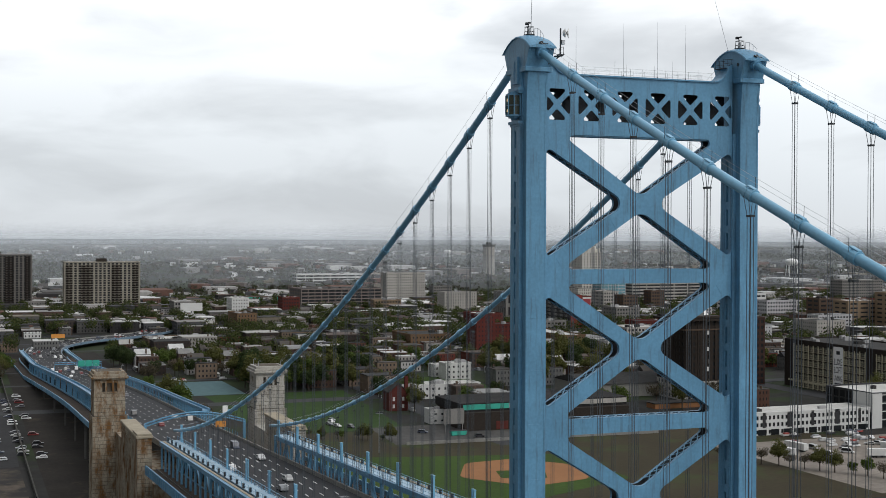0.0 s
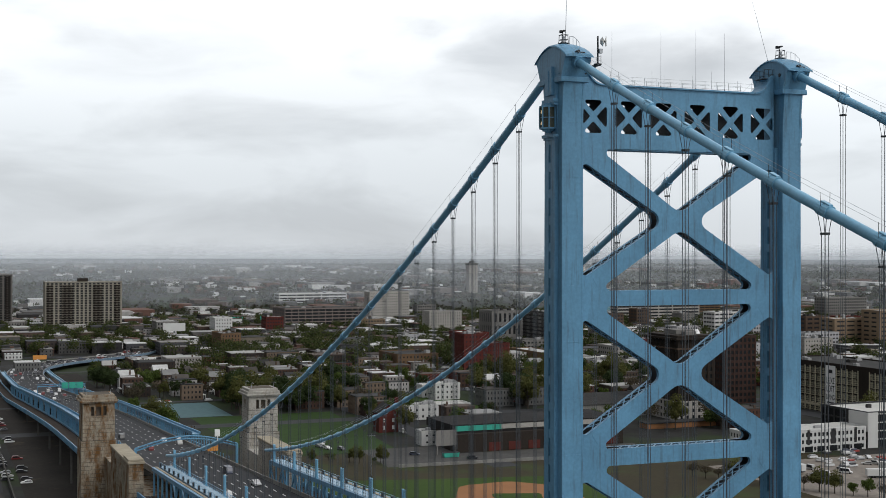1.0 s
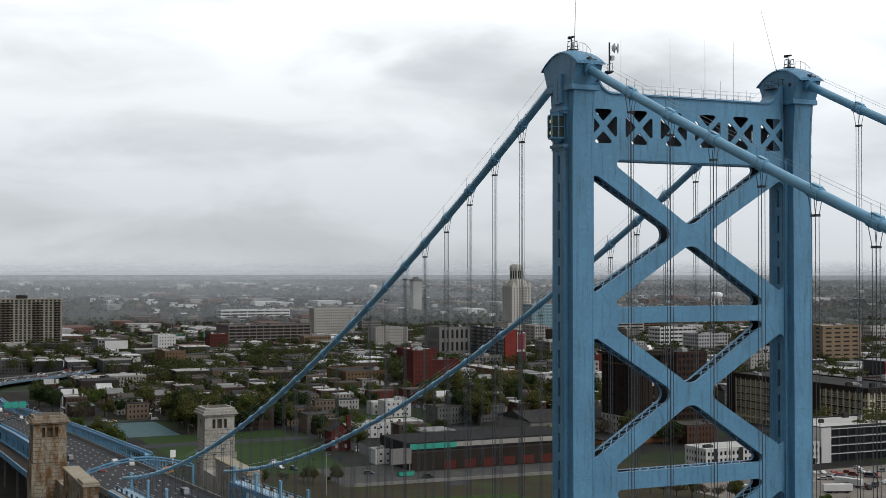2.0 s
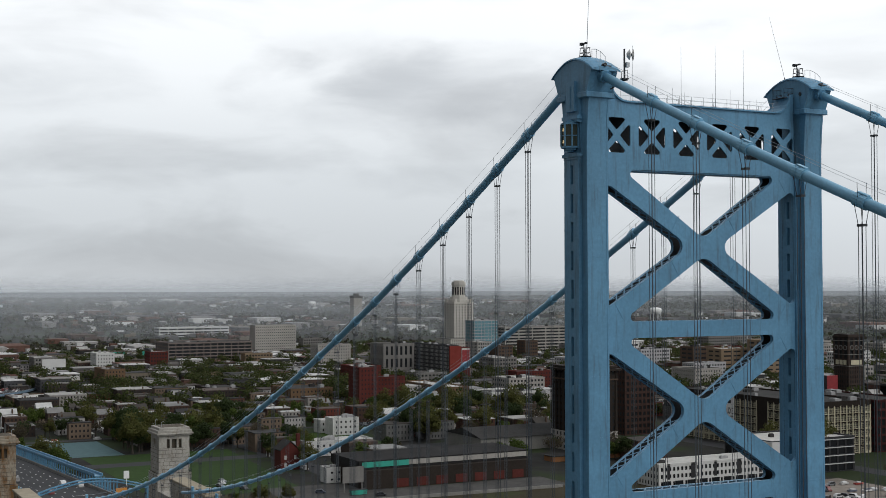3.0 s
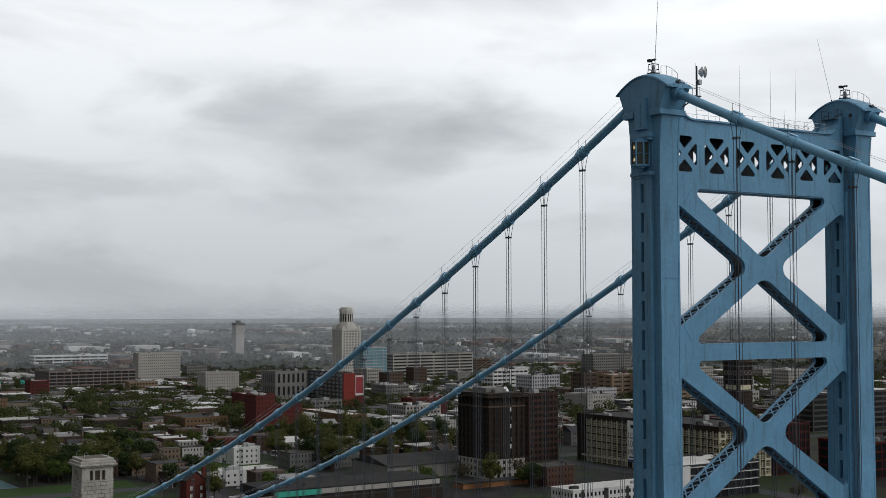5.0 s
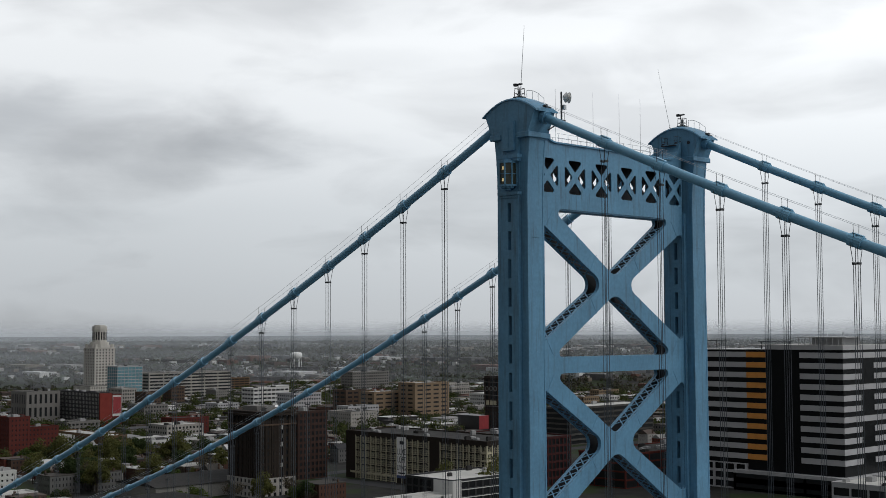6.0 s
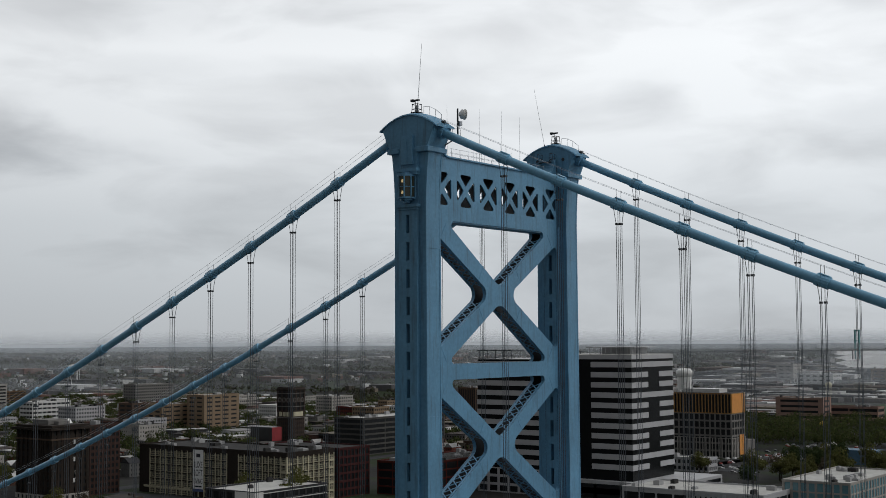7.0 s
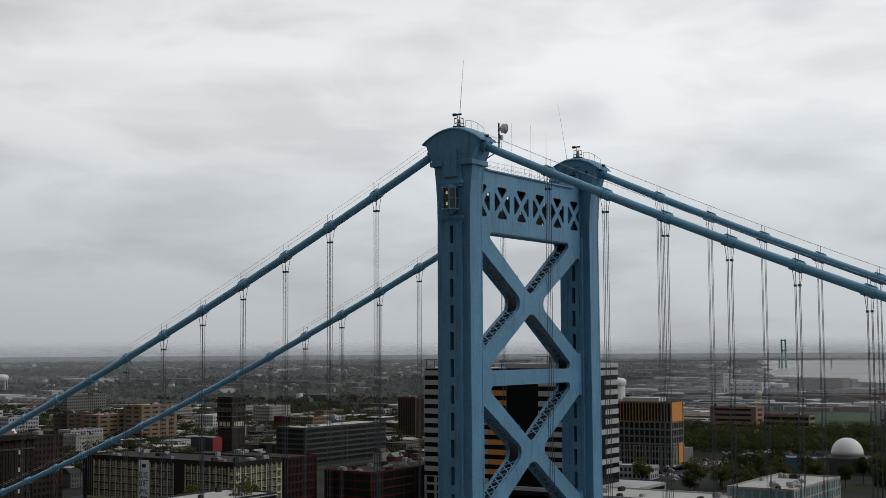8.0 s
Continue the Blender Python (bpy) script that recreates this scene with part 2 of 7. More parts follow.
# ---------------------------------------------------------------- mesh helpers
class Geo:
    """Collects corners and faces of one mesh."""

    def __init__(self):
        self.v, self.f = [], []

    def box(self, x0, x1, y0, y1, z0, z1, bottom=True):
        i = len(self.v)
        self.v += [(x, y, z) for z in (z0, z1) for y in (y0, y1) for x in (x0, x1)]
        self.f += [(i + a, i + b, i + c, i + d) for a, b, c, d in ((4, 5, 7, 6), (0, 1, 5, 4), (1, 3, 7, 5), (3, 2, 6, 7), (2, 0, 4, 6))]
        if bottom:
            self.f.append((i, i + 2, i + 3, i + 1))
        return self

    def beam(self, p, q, w, h, up=(0, 0, 1)):
        """A bar of width w and height h from p to q."""
        p, q = Vector(p), Vector(q)
        d = (q - p).normalized()
        s = d.cross(Vector(up))
        s = s.normalized() if s.length > 1e-4 else Vector((1, 0, 0))
        u = s.cross(d)
        i = len(self.v)
        for c in (p, q):
            self.v += [tuple(c + s * a * w / 2 + u * b * h / 2) for a, b in ((-1, -1), (1, -1), (1, 1), (-1, 1))]
        self.f += [(i + 3, i + 2, i + 1, i), (i + 4, i + 5, i + 6, i + 7)]
        self.f += [(i + k, i + (k + 1) % 4, i + 4 + (k + 1) % 4, i + 4 + k) for k in range(4)]
        return self

    def tube(self, pts, r, n=8, caps=True):
        """A round bar along pts; r is one radius or one for each point."""
        pts = [Vector(p) for p in pts]
        rs = r if isinstance(r, (list, tuple)) else [r] * len(pts)
        i0 = len(self.v)
        for k, p in enumerate(pts):
            d = (pts[min(k + 1, len(pts) - 1)] - pts[max(k - 1, 0)]).normalized()
            ref = Vector((0, 1, 0)) if abs(d.y) < 0.9 else Vector((1, 0, 0))
            a = d.cross(ref).normalized()
            b = d.cross(a)
            self.v += [tuple(p + (a * math.cos(2 * math.pi * j / n) + b * math.sin(2 * math.pi * j / n)) * rs[k]) for j in range(n)]
        for k in range(len(pts) - 1):
            o = i0 + k * n
            self.f += [(o + j, o + (j + 1) % n, o + n + (j + 1) % n, o + n + j) for j in range(n)]
        if caps:
            self.f += [tuple(i0 + j for j in reversed(range(n))), tuple(i0 + (len(pts) - 1) * n + j for j in range(n))]
        return self

    def prism(self, loop, axis, a, b, holes=()):
        """A flat plate: a loop of two coordinates with holes, from a to b along axis ('x', 'y' or 'z')."""
        def spot(p, c):
            return {"x": (c, p[0], p[1]), "y": (p[0], c, p[1]), "z": (p[0], p[1], c)}[axis]
        loops = [list(loop)] + [list(h) for h in holes]
        flat = [p for lp in loops for p in lp]
        tris = geometry.tessellate_polygon([[Vector((p[0], p[1], 0)) for p in lp] for lp in loops])
        i, n = len(self.v), len(flat)
        self.v += [spot(p, a) for p in flat] + [spot(p, b) for p in flat]
        self.f += [(i + t[2], i + t[1], i + t[0]) for t in tris] + [(i + n + t[0], i + n + t[1], i + n + t[2]) for t in tris]
        o = i
        for lp in loops:
            m = len(lp)
            self.f += [(o + k, o + (k + 1) % m, o + n + (k + 1) % m, o + n + k) for k in range(m)]
            o += m
        return self

    def add(self, other, m=None):
        i = len(self.v)
        self.v += [tuple(m @ Vector(p)) for p in other.v] if m else other.v
        self.f += [tuple(i + k for k in fc) for fc in other.f]
        return self

    def mesh(self, name, mat, smooth=False, bevel=0.0):
        me = bpy.data.meshes.new(name)
        me.from_pydata(self.v, [], self.f)
        bm = bmesh.new()
        bm.from_mesh(me)
        if len(bm.faces) < 60000:
            bmesh.ops.recalc_face_normals(bm, faces=bm.faces)
        if bevel:
            edges = [e for e in bm.edges if len(e.link_faces) == 2 and e.calc_face_angle(0) > 0.6]
            bmesh.ops.bevel(bm, geom=edges, offset=bevel, segments=1, affect="EDGES", clamp_overlap=True)
        for fc in bm.faces:
            fc.smooth = smooth
        bm.to_mesh(me)
        bm.free()
        me.materials.append(mat)
        return me


def part(name, geo, mat, parent, label="", smooth=False, bevel=0.0, kind=""):
    ob = new(name, geo if isinstance(geo, bpy.types.Mesh) else geo.mesh(name, mat, smooth, bevel))
    ob.parent = parent
    return tagged(ob, label, kind=kind)


def thing(name, label, category, group="", at=(0, 0, 0), kind=""):
    ob = new(name)
    ob.location = at
    ob.empty_display_size = 0.5
    return tagged(ob, label, category, group, kind)


def solid(name, geo, mat, label, category="", group="", kind="", smooth=False, bevel=0.0):
    return tagged(new(name, geo.mesh(name, mat, smooth, bevel)), label, category, group, kind)


def rounded(pts, r, n=5):
    """The polygon pts with its corners rounded; r is one radius or one for each corner."""
    out = []
    rs = r if isinstance(r, (list, tuple)) else [r] * len(pts)
    for k, p in enumerate(pts):
        p = Vector(p)
        a, b = Vector(pts[k - 1]) - p, Vector(pts[(k + 1) % len(pts)]) - p
        da, db = a.normalized(), b.normalized()
        half = math.acos(max(-1, min(1, da.dot(db)))) / 2
        cut = min(rs[k] / math.tan(half), a.length * 0.45, b.length * 0.45)
        rad = cut * math.tan(half)
        centre = p + (da + db).normalized() * (rad / math.sin(half))
        s, e = p + da * cut - centre, p + db * cut - centre
        turn = math.atan2(s.x * e.y - s.y * e.x, s.dot(e))
        for j in range(n + 1):
            c, sn = math.cos(turn * j / n), math.sin(turn * j / n)
            out.append((centre.x + s.x * c - s.y * sn, centre.y + s.x * sn + s.y * c))
    return out


# ---------------------------------------------------------------- levels
def cable_z(x):
    """Height of the main cables along the bridge."""
    if x < 0:
        return 115.35 + 0.5085 * x + 0.00079 * x * x
    return 115.6 - 0.457 * x + 0.000858 * x * x


def walk_z(x):
    """Height of the raised footways."""
    return 49.5 + 0.05 * x if x < 0 else 49.5 + 0.05 * x - 0.05 * x * x / 533


def road_z(x):
    return walk_z(x) - 5.4


def ground_z(x, y):
    """The plain, rising gently far off to where it meets the sky."""
    d = math.hypot(x - 100, y + 90)
    if d < 2000:
        return 4.0
    return 94 - d * 0.045 * (2000 / d) ** 2.436


CABLE_Y = 13.55
PANEL = 6.27

# ---------------------------------------------------------------- ground and river
def ground_sheet():
    bm = bmesh.new()
    rings = [150, 300, 500, 750, 1000, 1300, 1600, 2000, 2200, 2450, 2700, 3000, 3300, 3600, 3900, 4200, 4500, 4850]
    n = 120
    rows = [[bm.verts.new((100 + r * math.cos(2 * math.pi * k / n), -90 + r * math.sin(2 * math.pi * k / n), 0)) for k in range(n)] for r in rings]
    c = bm.verts.new((100, -90, 0))
    for k in range(n):
        bm.faces.new((c, rows[0][k], rows[0][(k + 1) % n]))
        for a, b in zip(rows, rows[1:]):
            bm.faces.new((a[k], b[k], b[(k + 1) % n], a[(k + 1) % n]))
    # the river bank
    for co, no in (((-72, 0, 0), (1, 0, 0)), ((-70, 0, 0), (1, 0, 0)), ((0, 1480, 0), (0, 1, 0)), ((0, 1500, 0), (0, 1, 0))):
        bmesh.ops.bisect_plane(bm, geom=bm.verts[:] + bm.edges[:] + bm.faces[:], plane_co=co, plane_no=no)
    for v in bm.verts:
        x, y = v.co.x, v.co.y
        river = x > -70.5 and y < 1490 and math.hypot(x - 100, y + 90) < 1950
        v.co.z = -6.0 if river else ground_z(x, y)
    me = bpy.data.meshes.new("ground")
    bm.to_mesh(me)
    bm.free()
    return me


GROUND = material("city_ground", (0.027, 0.0265, 0.025), 0.95, spread=0.55, scale=0.012, fine=0.10, stain=(0.026, 0.037, 0.016), stain_at=(0.48, 0.56), stain_scale=(0.004, 0.004, 0.004))
ground_mesh = ground_sheet()
ground_mesh.materials.append(GROUND)
tagged(new("ground", ground_mesh), "grey-brown city ground reaching the hazy horizon", "ground", kind="structure")

WATER = material("river_water", (0.09, 0.095, 0.09), 0.4, spread=0.15, scale=0.02, fine=0.25, bump=0.5)
solid("water", Geo().box(-71, 1500, -1600, 1485, -1.5, 0), WATER, "flat grey-green river water", "river", kind="structure")
reach = Geo()
def river_edge(d):
    """The bearing of the far river's left bank."""
    return 105.4 + 4.6 * max(0.0, min(1.0, (d - 2440) / 150)) + 0.25 * math.sin(d * 0.023)


rr, aa = list(range(2440, 3650, 55)), [k / 8 for k in range(9)]
for r in rr:
    for u in aa:
        a = radians(90 + (river_edge(r) - 90) * u)
        x, y = 100 + r * math.cos(a), -90 + r * math.sin(a)
        reach.v.append((x, y, ground_z(x, y) + 1.2))
for j in range(len(rr) - 1):
    for k in range(len(aa) - 1):
        i = j * len(aa) + k
        reach.f.append((i, i + 1, i + 1 + len(aa), i + len(aa)))
solid("water", reach, material("far_river_water", (0.24, 0.225, 0.20), 0.35, spread=0.1, scale=0.005, fine=0.05, bump=0.05), "pale far reach of the river", "river", kind="structure")

LAWN_DARK = material("dark_mown_lawn", (0.028, 0.054, 0.014), 0.95, spread=0.3, scale=0.02, fine=0.4)
GRASS = material("spring_grass", (0.036, 0.066, 0.012), 0.95, spread=0.3, scale=0.03, fine=0.6)
LAWN_DRY = material("brown_turf", (0.043, 0.036, 0.021), 0.95, spread=0.25, scale=0.03, fine=0.5, stain=(0.042, 0.055, 0.02), stain_at=(0.5, 0.66), stain_scale=(0.01, 0.01, 0.01))
CLAY = material("orange_infield_clay", (0.27, 0.13, 0.06), 0.95, spread=0.15, scale=0.1)
COURT = material("teal_court", (0.075, 0.13, 0.14), 0.85, spread=0.15)
PALE_GROUND = material("pale_gravel_lot", (0.21, 0.185, 0.16), 0.95, spread=0.3, scale=0.05, fine=0.4)
LOT = material("car_park_asphalt", (0.034, 0.034, 0.035), 0.95, spread=0.3, scale=0.04, fine=0.5)


def patch(name, pts, mat, label, up, category):
    solid(name, Geo().prism(pts, "z", 3.9, 4.0 + up), mat, label, category, kind="structure")


HIGHWAY_DARK = material("worn_street_asphalt", (0.075, 0.073, 0.07), 0.95, spread=0.35, scale=0.08, fine=0.6)
patch("pavement", [(-440, 40), (-235, 40), (-235, 330), (-330, 330), (-400, 262), (-436, 135)], LAWN_DRY, "brown unused sports turf", 0.03, "field")
patch("pavement", [(-376, 68), (-330, 46), (-300, 42), (-262, 96), (-296, 166), (-352, 166), (-364, 112)], GRASS, "green outfield grass", 0.06, "field")
patch("pavement", rounded([(-345, 119), (-318, 106), (-293, 124), (-300, 152), (-330, 157), (-348, 141)], 8, 4), CLAY, "orange clay baseball infield", 0.09, "field")
patch("pavement", rounded([(-326, 124), (-311, 120), (-305, 136), (-320, 142)], 2, 3), GRASS, "green infield square", 0.12, "field")
patch("pavement", [(-590, 62), (-440, 62), (-440, 128), (-590, 142)], LAWN_DARK, "green park lawn", 0.05, "lawn")
patch("pavement", [(-660, 44), (-592, 44), (-592, 86), (-660, 86)], COURT, "teal sports court", 0.05, "court")
patch("pavement", [(-640, 190), (-560, 190), (-560, 232), (-640, 232)], GRASS, "green back lawn", 0.05, "lawn")
patch("pavement", [(-640, -110), (-395, -110), (-395, -46), (-640, -40)], LOT, "dark asphalt car park", 0.04, "car park")
patch("pavement", [(-350, 235), (-240, 235), (-240, 360), (-350, 360)], PALE_GROUND, "pale gravel builders' yard", 0.05, "yard")
patch("road", [(-1500, 150), (-380, 150), (-380, 162), (-1500, 162)], ASPHALT, "grey asphalt street", 0.05, "street")
patch("road", [(-1400, 384), (-300, 384), (-300, 398), (-1400, 398)], ASPHALT, "grey asphalt street", 0.05, "street")
patch("road", [(-560, -400), (-546, -400), (-546, 1300), (-560, 1300)], ASPHALT, "grey asphalt street", 0.06, "street")
patch("road", [(-300, 700), (-280, 700), (-240, 1300), (-262, 1300)], ASPHALT, "wide grey asphalt street", 0.06, "street")
patch("pavement", [(-384, 1300), (-322, 1334), (-404, 1650), (-480, 1610)], LAWN_DARK, "far green lawn", 0.05, "lawn")

patch("road", [(-446, 112), (-396, 108), (-392, 240), (-420, 240), (-420, 150), (-446, 150)], HIGHWAY_DARK, "worn grey street junction beside the field", 0.065, "street")
# street grid of the mid town, and the cloverleaf lawns beyond the viaduct
for k in range(11):
    y = 207 + 54 * k
    if y > 330 and y < 420:
        continue
    patch("road", [(-1560, y - 3.5), (-660, y - 3.5), (-660, y + 3.5), (-1560, y + 3.5)], ASPHALT, "grey asphalt street", 0.04, "street")
for k in range(12):
    x = -1484 + 74 * k
    patch("road", [(x - 3.5, -100), (x + 3.5, -100), (x + 3.5, 1200), (x - 3.5, 1200)], ASPHALT, "grey asphalt street", 0.055, "street")
HIGHWAY = material("pale_highway_concrete", (0.20, 0.195, 0.185), 0.9, spread=0.15, scale=0.05, fine=0.4)
patch("pavement", [(-1560, 140), (-1330, 150), (-1330, 196), (-1420, 206), (-1560, 210)], GRASS, "green roadside lawn", 0.07, "lawn")
patch("pavement", [(-1700, 170), (-1590, 165), (-1590, 240), (-1700, 250)], GRASS, "green roadside lawn", 0.07, "lawn")
for pts in ([(-1720, 205), (-1480, 232), (-1345, 300), (-1345, 320), (-1500, 252), (-1720, 226)], [(-1720, 300), (-1500, 275), (-1380, 330), (-1380, 350), (-1510, 300), (-1720, 322)],
            [(-1330, 205), (-1180, 245), (-1180, 258), (-1330, 222)], [(-1900, 250), (-1720, 262), (-1720, 280), (-1900, 272)]):
    patch("road", pts, HIGHWAY, "pale concrete highway", 0.09, "highway")

# bare earth whose dark colour includes the viaduct's shade
EARTH_SHADED = material("shaded_bare_earth", (0.022, 0.019, 0.016), 0.95, spread=0.4, scale=0.05, fine=0.6, stain=(0.06, 0.045, 0.03), stain_at=(0.6, 0.72), stain_scale=(0.02, 0.02, 0.02))
patch("pavement", [(-880, -34), (-290, -40), (-290, 34), (-880, 34)], EARTH_SHADED, "bare earth darkened for the shade under the viaduct", 0.045, "ground")
patch("pavement", [(-392, -110), (-290, -110), (-290, -46), (-392, -46)], material("worn_brown_lot", (0.075, 0.062, 0.05), 0.95, spread=0.5, scale=0.06, fine=0.5, stain=(0.03, 0.029, 0.028), stain_at=(0.45, 0.6), stain_scale=(0.02, 0.02, 0.02)), "worn brown lot with dark patches", 0.05, "lot")
patch("pavement", [(-372, -98), (-330, -98), (-330, -62), (-372, -62)], LOT, "dark asphalt pad", 0.09, "lot")
fence = thing("boundary_wall", "low dark weathered concrete boundary wall", "wall", at=(-400, -43, 4))
part("wall_slab", Geo().beam((-330, 3, 0.9), (100, -1, 0.9), 0.5, 1.8), material("dark_stained_concrete", (0.07, 0.066, 0.06), 0.95, spread=0.35), fence)

# ---------------------------------------------------------------- bridge tower
LEG_TOP = 112.7


def leg_half(z):
    """Half the length of a leg along the bridge: a slight batter, and a flare under the saddle housing."""
    base = 2.0 + (107 - min(z, 107)) * 0.0028
    return base + (0.42 * ((z - 106.5) / 6.2) ** 2 if z > 106.5 else 0)


def leg_arm(sign, y0, y1):
    """One of the two long sides of the cruciform leg."""
    zs = [-4, 40, 75, 100, 106.5, 108.5, 110.5, LEG_TOP]
    loop = [(sign * 0.24, zs[0])] + [(sign * leg_half(z), z) for z in zs] + [(sign * 0.24, zs[-1])]
    return Geo().prism(loop, "y", y0, y1)


def leg_side(sign):
    """A slotted cover on the outer or inner side of a leg."""
    g = Geo()
    y0, y1 = sorted((sign * 1.2, sign * 1.6))
    for a, b in ((-1.15, -0.22), (0.22, 1.15)):
        g.box(a, b, y0, y1, -4, 106.4)
    z = 105.9
    while z > 0:
        g.box(-0.219, 0.219, y0 + 0.02, y1 - 0.02, z - 2.75, z - 1.85)
        z -= 2.75
    g.box(-0.219, 0.219, y0 + 0.02, y1 - 0.02, 105.9, 106.4)
    return g


tower = thing("bridge_tower", "tall blue-painted riveted steel suspension bridge tower", "bridge tower", at=(0, 0, 0))
mesh_front = leg_arm(1, -1.2, 1.2).mesh("leg_front", BLUE, bevel=0.06)
mesh_back = leg_arm(-1, -1.2, 1.2).mesh("leg_back", BLUE, bevel=0.06)
mesh_side = {s: leg_side(s).mesh("slotted_cover", BLUE) for s in (-1, 1)}
# dark colour behind the slots stands in for the unlit hollow
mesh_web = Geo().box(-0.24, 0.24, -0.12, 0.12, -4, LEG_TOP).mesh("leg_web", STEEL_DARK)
mesh_splice = Geo().box(-1.17, 1.17, -1.26, 1.26, 0, 0.35).mesh("splice_band", BLUE)
for s in (-1, 1):
    leg = new("leg")
    leg.parent = tower
    leg.location = (0, s * CABLE_Y, 0)
    tagged(leg, "slotted cruciform steel leg")
    part("front_column", mesh_front, BLUE, leg)
    part("back_column", mesh_back, BLUE, leg)
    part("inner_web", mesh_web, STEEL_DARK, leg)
    part("slotted_cover", mesh_side[-1], BLUE, leg)
    part("slotted_cover", mesh_side[1], BLUE, leg)
    # splice plates on the front and back faces
    for k, z in enumerate((108.1, 102.5, 97.0, 91.3, 85.6, 79.8, 74.0, 68.0, 62.0)):
        h = leg_half(z)
        part("splice_plate", Geo().box(h - 0.01, h + 0.03, -1.1, 1.1, z, z + 0.12), BLUE, leg)
    for a, b in ((-1.2, -1.0), (1.0, 1.2)):
        zs = [-4, 40, 75, 100, 106.5, 108.5, 110.5, 112.1]
        part("edge_angle", Geo().prism([(leg_half(z) - 0.02, z) for z in zs] + [(leg_half(z) + 0.035, z) for z in reversed(zs)], "y", a, b), BLUE, leg)
    # panel, ledges and lantern on the outer side
    o = s
    y = lambda d: o * d
    yy = lambda a, b: sorted((o * a, o * b))
    part("side_panel", Geo().box(-1.15, 1.15, *yy(1.2, 1.5), 110.6, LEG_TOP).box(-0.75, 0.75, *yy(1.5, 1.78), 111.0, 113.9).box(-0.1, 0.1, *yy(1.78, 1.84), 111.3, 113.5), BLUE, leg)
    part("ledge", Geo().box(-1.35, 1.35, *yy(1.1, 1.85), 110.25, 110.6).box(-1.25, 1.25, *yy(1.1, 1.75), 109.95, 110.25), BLUE, leg)
    part("ledge", Geo().box(-1.35, 1.35, *yy(1.1, 1.85), 106.65, 106.95).box(-1.25, 1.25, *yy(1.1, 1.7), 106.4, 106.65), BLUE, leg)
    part("niche_back", Geo().box(-1.1, 1.1, *yy(1.2, 1.3), 106.95, 109.95), BLUE, leg)
    lantern = Geo()
    oct8 = [(0.9 * math.cos(math.pi * (k + 0.5) / 4), 0.9 * math.sin(math.pi * (k + 0.5) / 4)) for k in range(8)]
    for sc, za, zb in ((1.04, 109.75, 109.9), (0.8, 109.9, 110.08), (0.5, 110.08, 110.2), (1.04, 107.5, 107.66), (0.7, 107.3, 107.5), (0.4, 107.1, 107.3), (1.0, 108.65, 108.72)):
        lantern.prism([(p[0] * sc, o * 1.75 + p[1] * sc) for p in oct8], "z", za, zb)
    for p in oct8:
        lantern.box(p[0] - 0.06, p[0] + 0.06, o * 1.75 + p[1] - 0.06, o * 1.75 + p[1] + 0.06, 107.66, 109.75)
    lamp = part("lantern", lantern, BLUE, leg, "steel framed octagonal lantern")
    bulb = bpy.data.materials.get("lantern_bulb") or material("lantern_bulb", (0.8, 0.6, 0.3))
    bulb.node_tree.nodes["Principled BSDF"].inputs["Emission Color"].default_value = (1.0, 0.75, 0.35, 1)
    bulb.node_tree.nodes["Principled BSDF"].inputs["Emission Strength"].default_value = 0.45
    for zb2 in (107.95, 109.1):
        part("lantern_bulb", Geo().tube([(0.1, o * 2.56, zb2), (0.1, o * 2.56, zb2 + 0.3)], [0.12, 0.07], 8), bulb, lamp, "small lit bulb")
    part("lantern_pane", Geo().prism([(p[0] * 0.92, o * 1.75 + p[1] * 0.92) for p in oct8], "z", 107.66, 109.75), BRASS, lamp, "dull yellowed glass")


def brace_bay(top, top_leg, apex_hi, apex_lo, low_leg, low, seam_hi, seam_lo):
    """Outline and openings of one crossed bay between the legs, in y and z."""
    mid = (apex_hi + apex_lo) / 2
    e = 11.95
    outer = [(-e, seam_lo), (e, seam_lo), (e, seam_hi), (-e, seam_hi)]
    up = [(-10.0, top), (10.0, top), (0, apex_hi - 0.8)]
    down = [(-10.1, low), (0, apex_lo + 0.65), (10.1, low)]
    left = [(-11.9, low_leg), (-11.9, top_leg), (-1.75, mid)]
    right = [(11.9, low_leg), (1.75, mid), (11.9, top_leg)]
    radii = ((0.45, 0.45, 1.7), (0.45, 1.7, 0.45), (0.5, 0.5, 1.0), (0.5, 1.0, 0.5))
    return outer, [up, down, left, right], [rounded(h, r, 6) for h, r in zip((up, down, left, right), radii)]


def lacing(p, q, inset=0.14, step=1.0):
    """Crossed flat bars between the two webs along an edge from p to q."""
    g = Geo()
    p, q = Vector(p), Vector(q)
    d = q - p
    n = max(2, int(d.length * (1 - 2 * inset) / step))
    pts = [p + d * (inset + (1 - 2 * inset) * k / n) for k in range(n + 1)]
    for a, b in zip(pts, pts[1:]):
        g.beam((0.62, a.x, a.y), (-0.62, b.x, b.y), 0.13, 0.04, up=(0, -d.y, d.x))
        g.beam((-0.62, a.x, a.y), (0.62, b.x, b.y), 0.13, 0.04, up=(0, -d.y, d.x))
    return g


